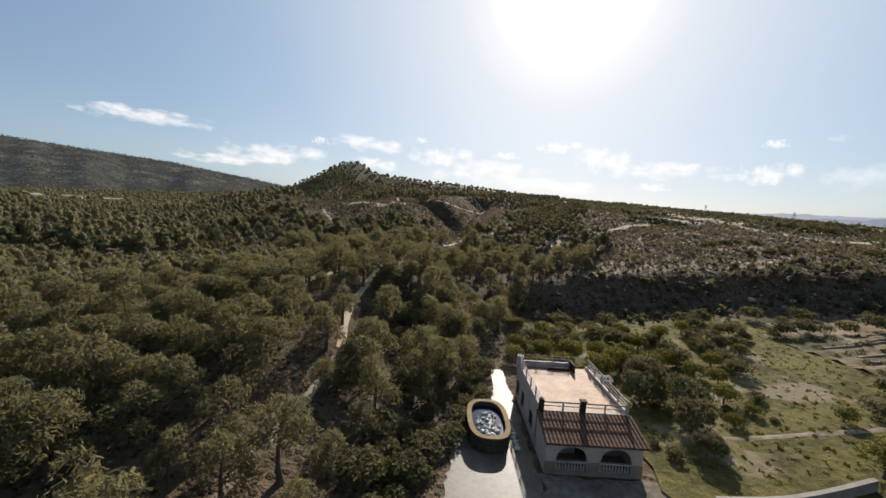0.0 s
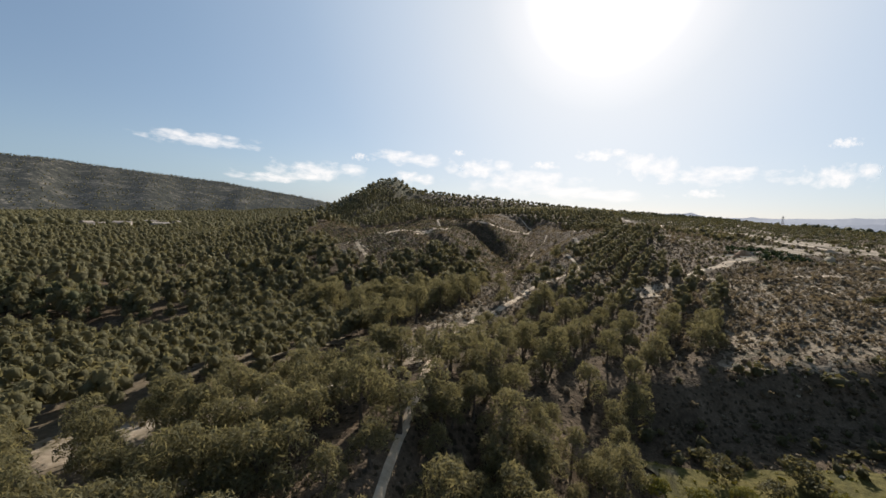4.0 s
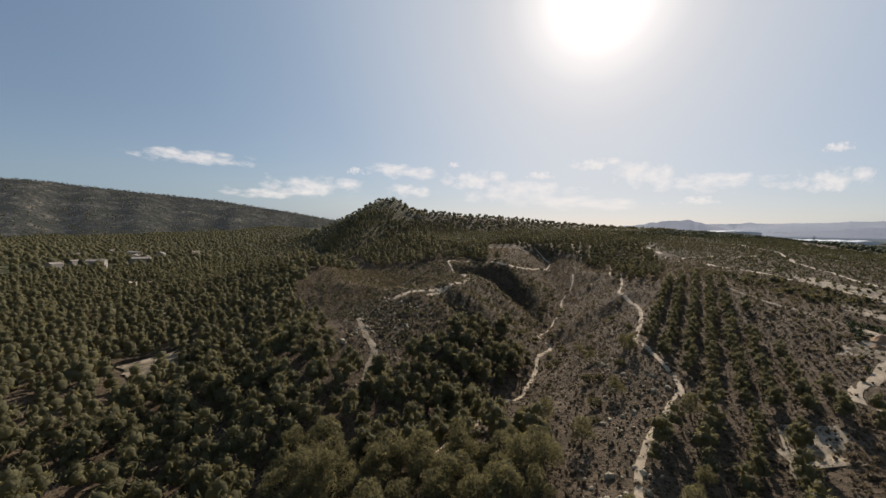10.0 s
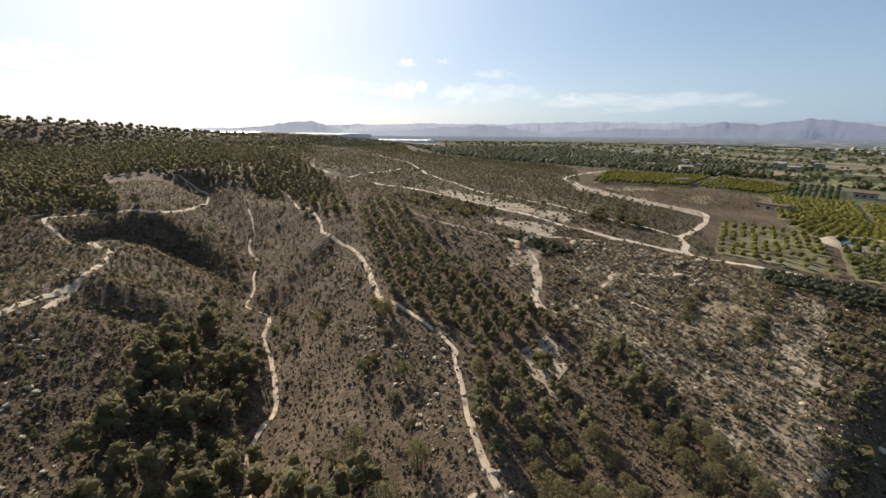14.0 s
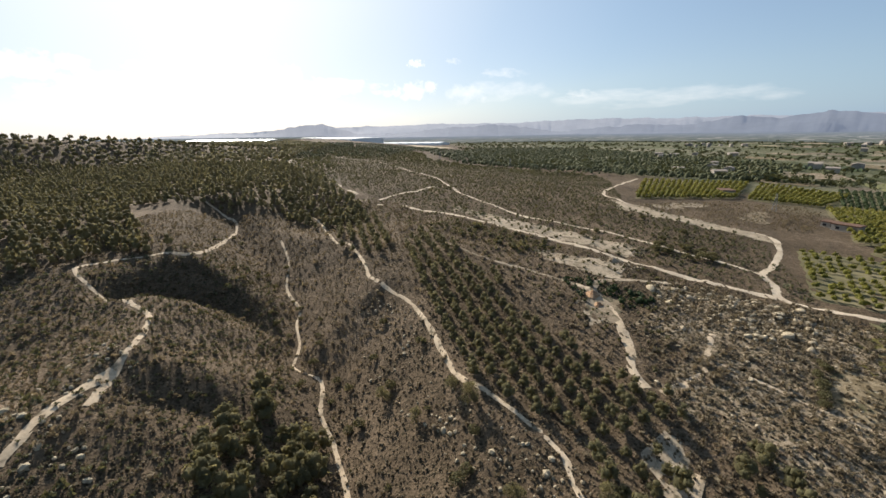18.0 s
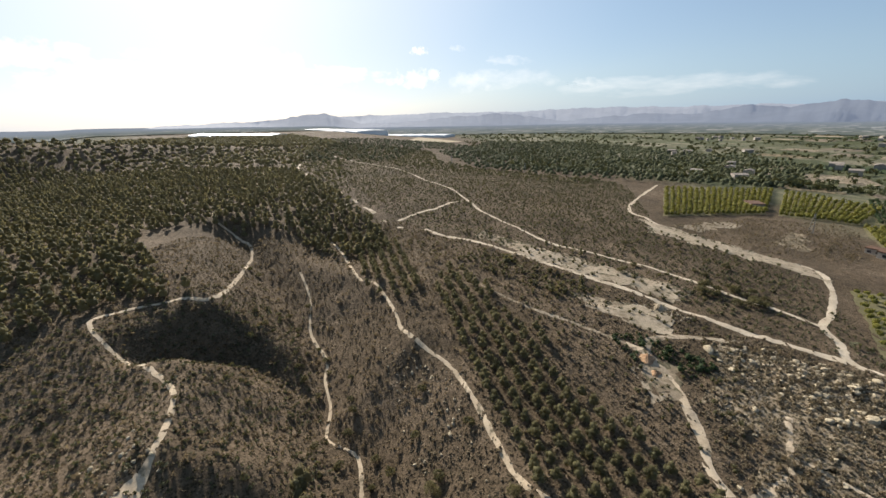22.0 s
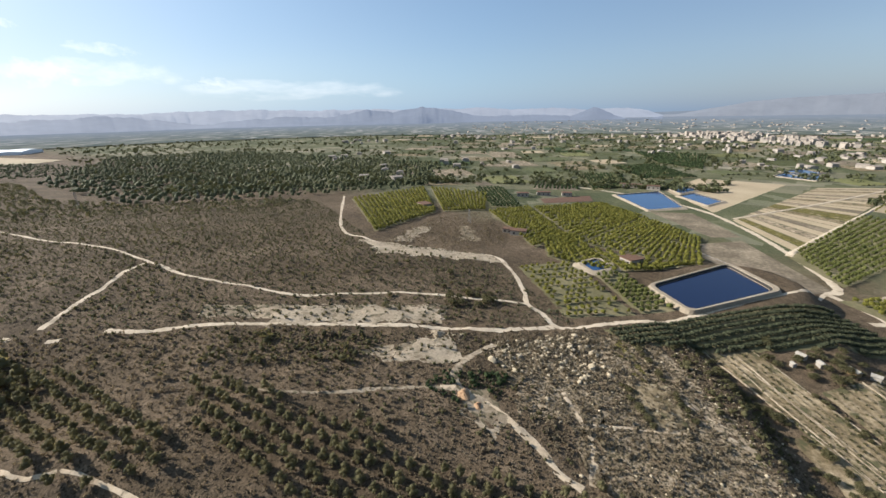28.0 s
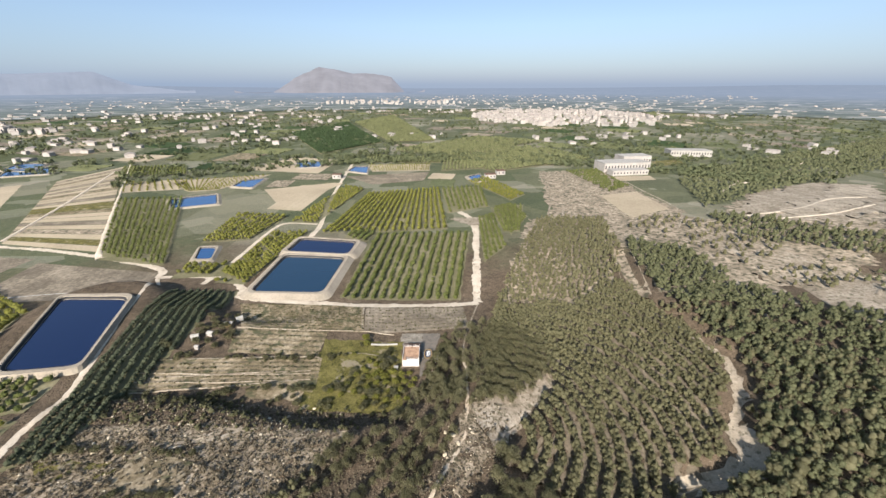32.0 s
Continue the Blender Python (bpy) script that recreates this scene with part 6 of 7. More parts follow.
boxed("parapet", [(0, PORCH, TERRACE - 0.15, W, PORCH + 0.22, TERRACE + 0.12), (0, PORCH + 0.22, TERRACE - 0.15, 0.22, BACK - 0.22, TERRACE + 0.32), (W - 0.22, PORCH + 0.22, TERRACE - 0.15, W, BACK - 0.22, TERRACE + 0.28), (0, BACK - 0.22, TERRACE - 0.15, W - 1.7, BACK, TERRACE + 0.5)], WHITE, house, "low white parapet", 0.015)
boxed("stair_wall", [(W - 1.7, BACK - 1.4, TERRACE, W - 1.55, BACK, TERRACE + 0.75), (W - 3.9, BACK - 0.9, TERRACE, W - 1.7, BACK - 0.75, TERRACE + 0.25)], DARKWOOD, house, "dark low wall at the terrace stair")
boxed("front_door", (2.85, PORCH - 0.06, 0.06, 3.75, PORCH - 0.003, 2.1), DARKWOOD, house, "dark wooden front door")
for a in (0.8, 4.6):
    win = boxed("window", (a, PORCH - 0.05, 0.9, a + 1.1, PORCH - 0.003, 1.95), DARKINSIDE, house, "dark porch window")
    boxed("window_frame", [(a - 0.06, PORCH - 0.07, 0.84, a, PORCH - 0.003, 2.01), (a + 1.1, PORCH - 0.07, 0.84, a + 1.16, PORCH - 0.003, 2.01), (a, PORCH - 0.07, 1.95, a + 1.1, PORCH - 0.003, 2.01)], DARKWOOD, win)
for b in (4.2, 7.4, 9.6):
    win = boxed("side_window", (-0.03, b, 0.9, 0.0, b + 0.9, 1.95), DARKINSIDE, house, "dark side window")
    boxed("window_sill", (-0.12, b - 0.06, 0.82, 0.0, b + 0.96, 0.89), CONCRETE, win)
for c in (1.78, 4.78):
    rail = boxed("balustrade_rail", [(c - 1.05, 0.06, 0.86, c + 1.05, 0.24, 0.96)], WHITE, house, "white balustrade rail")
    for k in range(10):
        bm = bmesh.new()
        x = c - 0.93 + k * 0.206
        for z0, z1, r in ((0.30, 0.42, 0.05), (0.42, 0.60, 0.07), (0.60, 0.86, 0.045)):
            rod(bm, (x, 0.15, z0), (x, 0.15, z1), r, 6)
        part("baluster", bm, WHITE, rail)
# railings of the terrace
def railing(a, b, posts, z=TERRACE + 0.1, high=0.95):
    rail = tagged(part("railing", boxed_rails(a, b, z, high), WHITE, house, "white tubular railing"))
    for k in range(posts):
        p = Vector(a).lerp(Vector(b), k / (posts - 1))
        boxed("railing_post", (p.x - 0.05, p.y - 0.05, z, p.x + 0.05, p.y + 0.05, z + high + 0.05), WHITE, rail)


def boxed_rails(a, b, z, high):
    bm = bmesh.new()
    for h in (0.45, 0.7, high):
        rod(bm, (a[0], a[1], z + h), (b[0], b[1], z + h), 0.035, 6)
    return bm


railing((0.11, PORCH + 0.1, 0), (0.11, BACK - 0.1, 0), 6)
railing((W - 0.11, PORCH + 0.1, 0), (W - 0.11, BACK - 0.6, 0), 6)
railing((0.3, BACK - 0.11, 0), (W - 1.8, BACK - 0.11, 0), 4, TERRACE + 0.35, 0.7)
railing((0.2, PORCH + 0.11, 0), (W - 0.2, PORCH + 0.11, 0), 5, TERRACE, 0.75)
boxed("corner_pillar", [(-0.08, BACK - 0.5, TERRACE - 0.2, 0.5, BACK + 0.06, TERRACE + 1.0)], WHITE, house, "white corner pillar", 0.03)
boxed("corner_pillar", [(-0.03, PORCH - 0.03, TERRACE - 0.1, 0.32, PORCH + 0.3, TERRACE + 0.95)], DARKWOOD, house, "dark corner post", 0.02)
boxed("chimney", [(2.98, PORCH - 0.1, TERRACE - 0.4, 3.34, PORCH + 0.28, TERRACE + 0.9), (2.92, PORCH - 0.16, TERRACE + 0.9, 3.40, PORCH + 0.34, TERRACE + 1.0)], DARKWOOD, house, "short dark chimney", 0.02)
# lean-to roof of curved tiles
roof = boxed("porch_roof", (-0.12, -0.35, 0, W + 0.12, 0, 0.02), ROOF_TILE, house, "brown-red tiled lean-to roof")
bm = bmesh.new()
v = [bm.verts.new(p) for p in ((-0.15, -0.45, 2.46), (W + 0.15, -0.45, 2.46), (W + 0.15, PORCH + 0.05, TERRACE + 0.02), (-0.15, PORCH + 0.05, TERRACE + 0.02), (-0.15, -0.45, 2.36), (W + 0.15, -0.45, 2.36), (W + 0.15, PORCH + 0.05, TERRACE - 0.14), (-0.15, PORCH + 0.05, TERRACE - 0.14))]
for f in ((0, 1, 2, 3), (7, 6, 5, 4), (0, 4, 5, 1), (3, 2, 6, 7), (0, 3, 7, 4), (1, 5, 6, 2)):
    bm.faces.new([v[i] for i in f])
bm.to_mesh(roof.data)
bm.free()
tile_bm = bmesh.new()
_n = 6
ring0 = [(0.13 * math.cos(math.pi * k / _n), 0.0, 0.085 * math.sin(math.pi * k / _n)) for k in range(_n + 1)]
va = [tile_bm.verts.new(p) for p in ring0]
vb = [tile_bm.verts.new((p[0] * 0.85, 0.46, p[2] * 0.85 - 0.012)) for p in ring0]
for k in range(_n):
    tile_bm.faces.new((va[k], va[k + 1], vb[k + 1], vb[k]))
tile_bm.faces.new(va)
tile_me = bpy.data.meshes.new("tile")
tile_bm.to_mesh(tile_me)
tile_bm.free()
tile_me.materials.append(ROOF_TILE)
slope = math.degrees(math.atan2(TERRACE - 2.44, PORCH + 0.5))
for i in range(25):
    for j in range(7):
        t = new("tile", tile_me)
        t.parent = roof
        s = j / 7
        t.matrix_local = pose(-0.02 + i * 0.277, -0.48 + s * (PORCH + 0.5), 2.47 + s * (TERRACE + 0.02 - 2.46), slope + 1.5, 0, ((i * 7 + j * 3) % 5 - 2) * 0.6)
boxed("drain_pipe", (-0.09, PORCH + 0.4, -0.3, -0.01, PORCH + 0.48, TERRACE), CONCRETE, house)

# raised oval tank with pale stones in dark water
tank = tagged(new("water_tank"), "raised oval stone tank with ochre rim and pale stones", "tank")
tank.location = (4.35, 29.5, -0.55)
def oval(a, b, z, n=40):
    out = []
    for k in range(n):
        t = 2 * math.pi * k / n
        c, s = math.cos(t), math.sin(t)
        out.append((a * math.copysign(abs(c) ** 0.7, c), b * math.copysign(abs(s) ** 0.7, s), z))
    return out


def ring_mesh(loops, cap=False):
    bm = bmesh.new()
    rows = [[bm.verts.new(p) for p in l] for l in loops]
    for a, b in zip(rows, rows[1:]):
        for k in range(len(a)):
            bm.faces.new((a[k - 1], a[k], b[k], b[k - 1]))
    if cap:
        bm.faces.new(rows[-1])
    return bm


# stone darker than the cladding: the shade on the tank wall is in its colour
TANK_STONE = earthy("shade_dark_stone", [(0.34, (0.035, 0.03, 0.024)), (0.5, (0.075, 0.062, 0.048)), (0.66, (0.14, 0.118, 0.09))], 1.0, 6.0, relief=0.8)
part("tank_wall", ring_mesh([oval(1.62, 2.95, -0.3), oval(1.58, 2.9, 1.28), oval(1.27, 2.57, 1.28), oval(1.26, 2.55, 0.3)]), TANK_STONE, tank, "stone wall of the tank with shade painted in")
part("rim", ring_mesh([oval(1.64, 2.96, 1.283), oval(1.64, 2.96, 1.38), oval(1.26, 2.56, 1.38), oval(1.26, 2.56, 1.283), oval(1.64, 2.96, 1.283)]), OCHRE, tank, "ochre stone rim")
part("water", ring_mesh([oval(1.265, 2.56, 1.0), oval(0.6, 1.2, 1.0)], True), WATER_DARK, tank)
PALE = painted("pale_stone", (0.72, 0.70, 0.64), grime=0.2, scale=3)
STONE_MESH = [boulder_mesh(40 + k, PALE) for k in range(4)]
rng = np.random.default_rng(77)
for k in range(46):
    a, r = rng.uniform(0, 6.28), math.sqrt(rng.uniform(0, 1))
    st = tagged(new("stone", STONE_MESH[k % 4]), "pale stone lying in the tank", "stone", "stones in the tank")
    sc = rng.uniform(0.13, 0.24)
    st.matrix_world = pose(4.35 + r * 0.98 * math.cos(a), 29.1 + r * 1.75 * math.sin(a), 0.46 + rng.uniform(0, 0.05), 0, 0, rng.uniform(0, 360)) @ Matrix.Diagonal((sc, sc, sc, 1))
for k in range(24):
    st = tagged(new("stone", STONE_MESH[k % 4]), "pale edging stone beside the tank", "stone", "edging stones of the yard")
    sc = rng.uniform(0.2, 0.34)
    x, y = (6.45 + rng.uniform(-0.1, 0.1), 27.4 + k * 0.48) if k < 9 else (2.3 - (k % 5) * 0.42 + rng.normal(0, 0.15), 27.6 + (k - 9) * 0.42 + rng.normal(0, 0.2))
    st.matrix_world = pose(x, y, float(ground(x, y)) + 0.08, 0, 0, rng.uniform(0, 360)) @ Matrix.Diagonal((sc, sc, sc * 0.7, 1))

YARD = painted("pale_yard_concrete", (0.165, 0.138, 0.105), rough=0.5, grime=0.5, scale=0.5)
# dark soil before the porch: the house's shadow is put into this colour
YARD_SHADE = earthy("stony_yard_shade", [(0.35, (0.09, 0.075, 0.055)), (0.5, (0.17, 0.145, 0.11)), (0.65, (0.30, 0.26, 0.2))], 0.3, 2.0)
patch("yard", [(-0.8, 14), (7.2, 14), (7.35, 36), (2.5, 31)], YARD, "pale worn concrete yard beside the house", "yard", lift=0.05, step=0.6, ragged=0.22)
patch("yard", [(5.2, 33), (7.35, 35), (7.38, 42), (6.2, 42)], YARD, "pale worn concrete strip beside the house", "yard", lift=0.06, step=0.9, ragged=0.15)
patch("yard", [(7.3, 14), (16.5, 14), (16.5, 24.5), (7.3, 24.6)], YARD_SHADE, "stony ground in front of the porch, darkened for the house's shadow", "yard", lift=0.055, step=0.9, ragged=0.3)
for line, h in (([(17.5, 22.3), (22, 22.6), (28.5, 23.6)], 0.9),):
    c = curve_through(line, 1.0)
    t = np.gradient(c, axis=0)
    t /= np.linalg.norm(t, axis=1, keepdims=True)
    sd = np.stack([-t[:, 1], t[:, 0]], 1) * 0.16
    z = ground(c[:, 0], c[:, 1])
    loops = [np.column_stack([c + sd, z - 0.2]), np.column_stack([c + sd, z + h]), np.column_stack([c - sd, z + h]), np.column_stack([c - sd, z - 0.2])]
    tagged(new("garden_wall", mesh_from("garden_wall", np.stack(loops, 1).reshape(-1, 3), sheet(len(c), 4), CONCRETE)), "low pale garden wall", "wall")
fig_mesh = [mesh_from("crown", *spray_cloud(np.random.default_rng(60 + k), round_lobes(np.random.default_rng(64 + k), 2.8, 3.2), 1500, 0.13), CITRUS) for k in range(4)]
LOW_TRUNK = trunk_mesh(1.6, 0.12)
rng = np.random.default_rng(5)
GARDEN = [(17.5, 41, 1.2), (22.5, 40.5, 1.1), (27, 35, 0.8), (24.5, 36.5, 0.9), (14, 42, 1.0), (11, 41.5, 0.9), (12.5, 46, 1.0), (16, 46, 1.1), (19.5, 46.5, 1.0), (23, 46.5, 0.95), (26.5, 44, 0.9), (10, 48, 0.9), (29, 39, 0.7), (30, 24.5, 1.1), (31, 20.5, 1.2), (34, 31, 0.6), (9, 44.5, 0.85), (26, 49.5, 0.9), (22, 36.5, 1.0), (24, 42.5, 1.1), (20.5, 43.5, 1.15), (27.5, 40.5, 0.8), (13.5, 50, 0.9), (18, 50.5, 0.8), (31, 43, 0.75), (22.5, 33.5, 0.7), (25.5, 31.8, 0.5), (28, 33, 0.45), (14.5, 54, 0.9), (18.5, 55, 0.85), (22, 53.5, 0.95), (26, 54.5, 0.8), (30, 52, 0.9), (34, 54, 0.8), (38, 52.5, 0.85), (11, 55, 0.8), (33, 48, 0.7), (36.5, 46, 0.6)]
for k, (x, y, s) in enumerate(GARDEN):
    tree = tagged(new("citrus_tree"), "bright yellow-green citrus tree in the grass", "tree", "citrus trees by the house")
    tree.matrix_world = pose(x, y, float(ground(x, y)) - 0.05, 0, 0, k * 53) @ Matrix.Diagonal((s, s, s * 0.95, 1))
    part("trunk", LOW_TRUNK, None, tree)
    part("crown", fig_mesh[k % 4], None, tree)
dark_mesh = [mesh_from("crown", *spray_cloud(np.random.default_rng(160 + k), round_lobes(np.random.default_rng(164 + k), 3.4, 3.6), 1700, 0.15), BUSH) for k in range(2)]
for k, (x, y, s) in enumerate([(21.2, 30.6, 1.05), (22.4, 33.4, 1.15), (19.4, 35.2, 1.1), (21.0, 38.2, 1.25), (20.4, 27.6, 0.75)]):
    tree = tagged(new("carob_tree"), "dense dark green tree beside the house", "tree", "dark trees beside the house")
    tree.matrix_world = pose(x, y, float(ground(x, y)) - 0.05, 0, 0, k * 71) @ Matrix.Diagonal((s, s, s, 1))
    part("trunk", LOW_TRUNK, None, tree)
    part("crown", dark_mesh[k % 2], None, tree)
bushes([(-3.4, 14), (-1.8, 14), (-1.6, 26), (1.0, 32.5), (6.0, 41.5), (5.0, 43), (-0.4, 34.5), (-3.2, 27)], 1.5, 960, 0.85, 0.55, 1.2, "olive bush at the edge of the yard")
bush_line([(-2.2, 17), (-1.8, 21), (-1.6, 25), (-0.9, 29), (0.2, 33), (2.4, 37), (4.6, 41.5)], 1.1, 0.7, 1.5, "olive bush at the edge of the yard", 961)
bush_line([(-4, 22), (-3.6, 28), (-2.4, 34), (0.6, 39)], 1.6, 0.9, 1.9, "grey-green bush at the foot of the pine hill", 968)
bushes([(-0.6, 26), (1.6, 27), (2.4, 31.5), (4.6, 34.5), (5.4, 41), (2, 36)], 1.3, 966, 0.8, 0.6, 1.2, "olive bush in rubble beside the tank")
bushes([(9, 47), (20, 42), (36, 40), (42, 51), (20, 54), (10, 53)], 2.5, 977, 0.62, 0.8, 1.7, "olive-green bush among the citrus trees")
bushes([(20, 27), (30, 32), (34, 46), (20, 48)], 3.2, 975, 0.5, 0.4, 0.9, "olive bush in the grass of the terrace")
bushes([(28, 19), (35, 20), (36, 26), (30, 25)], 2.0, 976, 0.85, 0.8, 1.4, "olive bush at the end of the garden wall")
bushes([(15, 25.5), (18, 25), (20, 40), (15.5, 40)], 2.6, 970, 0.6, 0.5, 0.9, "olive bush beside the house wall")
# sheds among the bushes
def shed(x, y, w, d, h, turn, wall, label):
    w, d, h = w * 0.62, d * 0.62, h * 0.8
    ob = tagged(new("shed"), label, "shed", "sheds on the terraces")
    ob.matrix_world = pose(x, y, float(ground(x, y)) - 0.1, 0, 0, turn)
    boxed("wall", (-w / 2, -d / 2, 0, w / 2, d / 2, h), wall, ob)
    bm = bmesh.new()
    v = [bm.verts.new(p) for p in ((-w / 2 - 0.2, -d / 2 - 0.2, h + 0.01), (w / 2 + 0.2, -d / 2 - 0.2, h + 0.01), (w / 2 + 0.2, 0, h + w * 0.22), (-w / 2 - 0.2, 0, h + w * 0.22), (w / 2 + 0.2, d / 2 + 0.2, h + 0.01), (-w / 2 - 0.2, d / 2 + 0.2, h + 0.01))]
    for f in ((0, 1, 2, 3), (3, 2, 4, 5), (0, 3, 5), (1, 4, 2)):
        bm.faces.new([v[i] for i in f])
    part("roof", bm, CONCRETE, ob, "pale sheet roof")
    boxed("door", (-0.45, -d / 2 - 0.03, 0, 0.45, -d / 2 - 0.002, 1.9), DARKWOOD, ob)


shed(98, 28, 4.2, 3.2, 2.2, 20, CONCRETE, "small white shed with a pale roof")
shed(93.5, 25, 3.6, 3.0, 2.0, -10, CONCRETE, "small grey shed among bushes")
shed(89.5, 18, 5.0, 3.2, 2.2, 5, OCHRE, "small ochre shed among bushes")
shed(88, 12, 4.0, 3.4, 2.4, 40, CONCRETE, "small pale shed among bushes")
shed(94, 34, 2.2, 2.0, 1.8, 0, TOWN, "tiny pale shed on a dry terrace")
shed(16.6, 37.8, 2.2, 2.0, 2.0, 0, WHITE, "small white outbuilding behind the house")


# ---- far buildings ----
def building(x, y, w, d, h, turn, label, wall=TOWN, roof=ROOF_TILE, windows=True, group="far houses"):
    ob = tagged(new("farm_building"), label, "building", group)
    ob.matrix_world = pose(x, y, float(ground(x, y)) - 0.3, 0, 0, turn)
    boxed("wall", (-w / 2, -d / 2, 0, w / 2, d / 2, h), wall, ob)
    boxed("roof", (-w / 2 - 0.3, -d / 2 - 0.3, h + 0.004, w / 2 + 0.3, d / 2 + 0.3, h + 0.5), roof, ob)
    if windows:
        for k in range(max(2, int(w / 4))):
            a = -w / 2 + (k + 0.5) * w / max(2, int(w / 4))
            boxed("window", (a - 0.7, d / 2 + 0.004, h * 0.4, a + 0.7, d / 2 + 0.06, h * 0.75), DARKINSIDE, ob)


building(-235, -345, 62, 26, 11, 8, "large pale school block with a flat roof", TOWN, CONCRETE)
building(-230, -316, 46, 14, 6, 8, "low pale school wing", TOWN, CONCRETE)
building(-262, -375, 40, 22, 14, 8, "tall pale school block", TOWN, CONCRETE)
building(-385, -455, 60, 24, 9, -6, "grey sports hall with a low roof", CONCRETE, CONCRETE)
patch("sports_field", [(-205, -300), (-252, -304), (-247, -280), (-203, -276)], FIELD_TAN, "sandy sports ground", lift=0.4, step=8)
patch("sports_field", [(-300, -400), (-350, -420), (-340, -380), (-295, -368)], FIELD_GREEN, "green sports pitch", lift=0.4, step=8)
for x, y, w, d, h, t in ((466, -82, 24, 8, 4, 60), (446, -100, 14, 8, 5, 60), (397, 65, 12, 7, 4, 80), (408, 40, 14, 7, 4, 80), (410, 14, 10, 7, 4, 80), (235, 100, 10, 6, 3.5, 70), (242, 106, 6, 5, 3, 70), (318, 166, 12, 8, 4, 30), (181, 50, 8, 6, 4, 20), (186, 44, 6, 5, 3, 20), (120, -300, 10, 8, 5, 0), (-60, -300, 12, 9, 5, 10), (-75, -320, 10, 8, 5, 10)):
    building(x, y, w, d, h, t, "pale farm building among orchards")
patch("red_plot", [(384, 50), (415, -14), (384, -6), (361, 50)], ROOF_TILE, "bare reddish plot", lift=0.3, step=6)
rng = np.random.default_rng(31)
def town(cx, cy, rx, ry, n, low, high, label, single=400):
    """Houses in an oval; those past `single` are joined into one growth of walls and one of roofs."""
    rest = []
    for k in range(n):
        a, r = rng.uniform(0, 6.28), math.sqrt(rng.uniform(0, 1))
        w = rng.uniform(7, 15)
        x, y = cx + rx * r * math.cos(a), cy + ry * r * math.sin(a)
        m = pose(x, y, float(ground(x, y)) - 0.5, 0, 0, float(rng.choice([0, 30, 90, 120]))) @ Matrix.Diagonal((w, w * rng.uniform(0.6, 1.0), rng.uniform(low, high), 1))
        if k >= single:
            rest.append(m)
            continue
        ob = tagged(new("town_house"), label, "building", "houses of the far town")
        ob.matrix_world = m
        part("wall", TOWN_BOX, None, ob)
        part("roof", TOWN_ROOF, None, ob)
    for name, src in (("town_walls", TOWN_BOX), ("town_roofs", TOWN_ROOF)) if rest else ():
        v = np.array([[*p.co, 1.0] for p in src.vertices])
        tri = []
        for p in src.polygons:
            q = list(p.vertices)
            tri += [(q[0], q[i], q[i + 1]) for i in range(1, len(q) - 1)]
        vs = np.concatenate([(v @ np.array(m).T)[:, :3] for m in rest])
        fs = np.concatenate([np.array(tri) + i * len(v) for i in range(len(rest))])
        tagged(new(name, mesh_from(name, vs, fs, src.materials[0])), "many pale houses of a far town", "town", kind="stuff")


_bm = box(bmesh.new(), -0.5, -0.5, 0, 0.5, 0.5, 1)
TOWN_BOX = bpy.data.meshes.new("wall")
_bm.to_mesh(TOWN_BOX), _bm.free(), TOWN_BOX.materials.append(TOWN)
_bm = bmesh.new()
_v = [_bm.verts.new(p) for p in ((-0.53, -0.53, 1.001), (0.53, -0.53, 1.001), (0.53, 0, 1.22), (-0.53, 0, 1.22), (0.53, 0.53, 1.001), (-0.53, 0.53, 1.001))]
for _f in ((0, 1, 2, 3), (3, 2, 4, 5), (0, 3, 5), (1, 4, 2), (0, 5, 4, 1)):
    _bm.faces.new([_v[i] for i in _f])
TOWN_ROOF = bpy.data.meshes.new("roof")
_bm.to_mesh(TOWN_ROOF), _bm.free(), TOWN_ROOF.materials.append(TOWN_TILE)
town(-400, -1190, 290, 320, 460, 6, 13, "pale town house seen far off", 60)
town(1230, -770, 260, 90, 150, 6, 13, "white town house seen far off", 30)
town(960, -740, 130, 60, 26, 6, 11, "white house of a far village")
town(240, -2050, 400, 140, 60, 10, 20, "pale house of a distant town", 10)
for cx, cy, n in ((700, -600, 10), (500, -500, 7), (330, -620, 8), (60, -700, 8), (-420, -700, 10), (700, 80, 7), (800, 300, 6), (560, 240, 6), (620, -420, 8), (-250, -620, 8), (-600, -500, 8), (1500, 0, 10), (1300, 400, 10), (-330, 380, 5), (-420, 500, 6)):
    town(cx, cy, 90, 70, n, 4, 7, "pale farmhouse on the plain")

for cx, cy, rx, ry, n in ((900, -900, 700, 450, 150), (1500, -300, 700, 450, 110), (-250, -1700, 800, 420, 130), (-1100, -1500, 600, 500, 100), (1300, -1700, 900, 700, 170), (-600, -2600, 1500, 600, 220), (2500, -900, 800, 900, 140)):
    town(cx, cy, rx, ry, n, 4, 8, "pale farmhouse on the plain", 0)


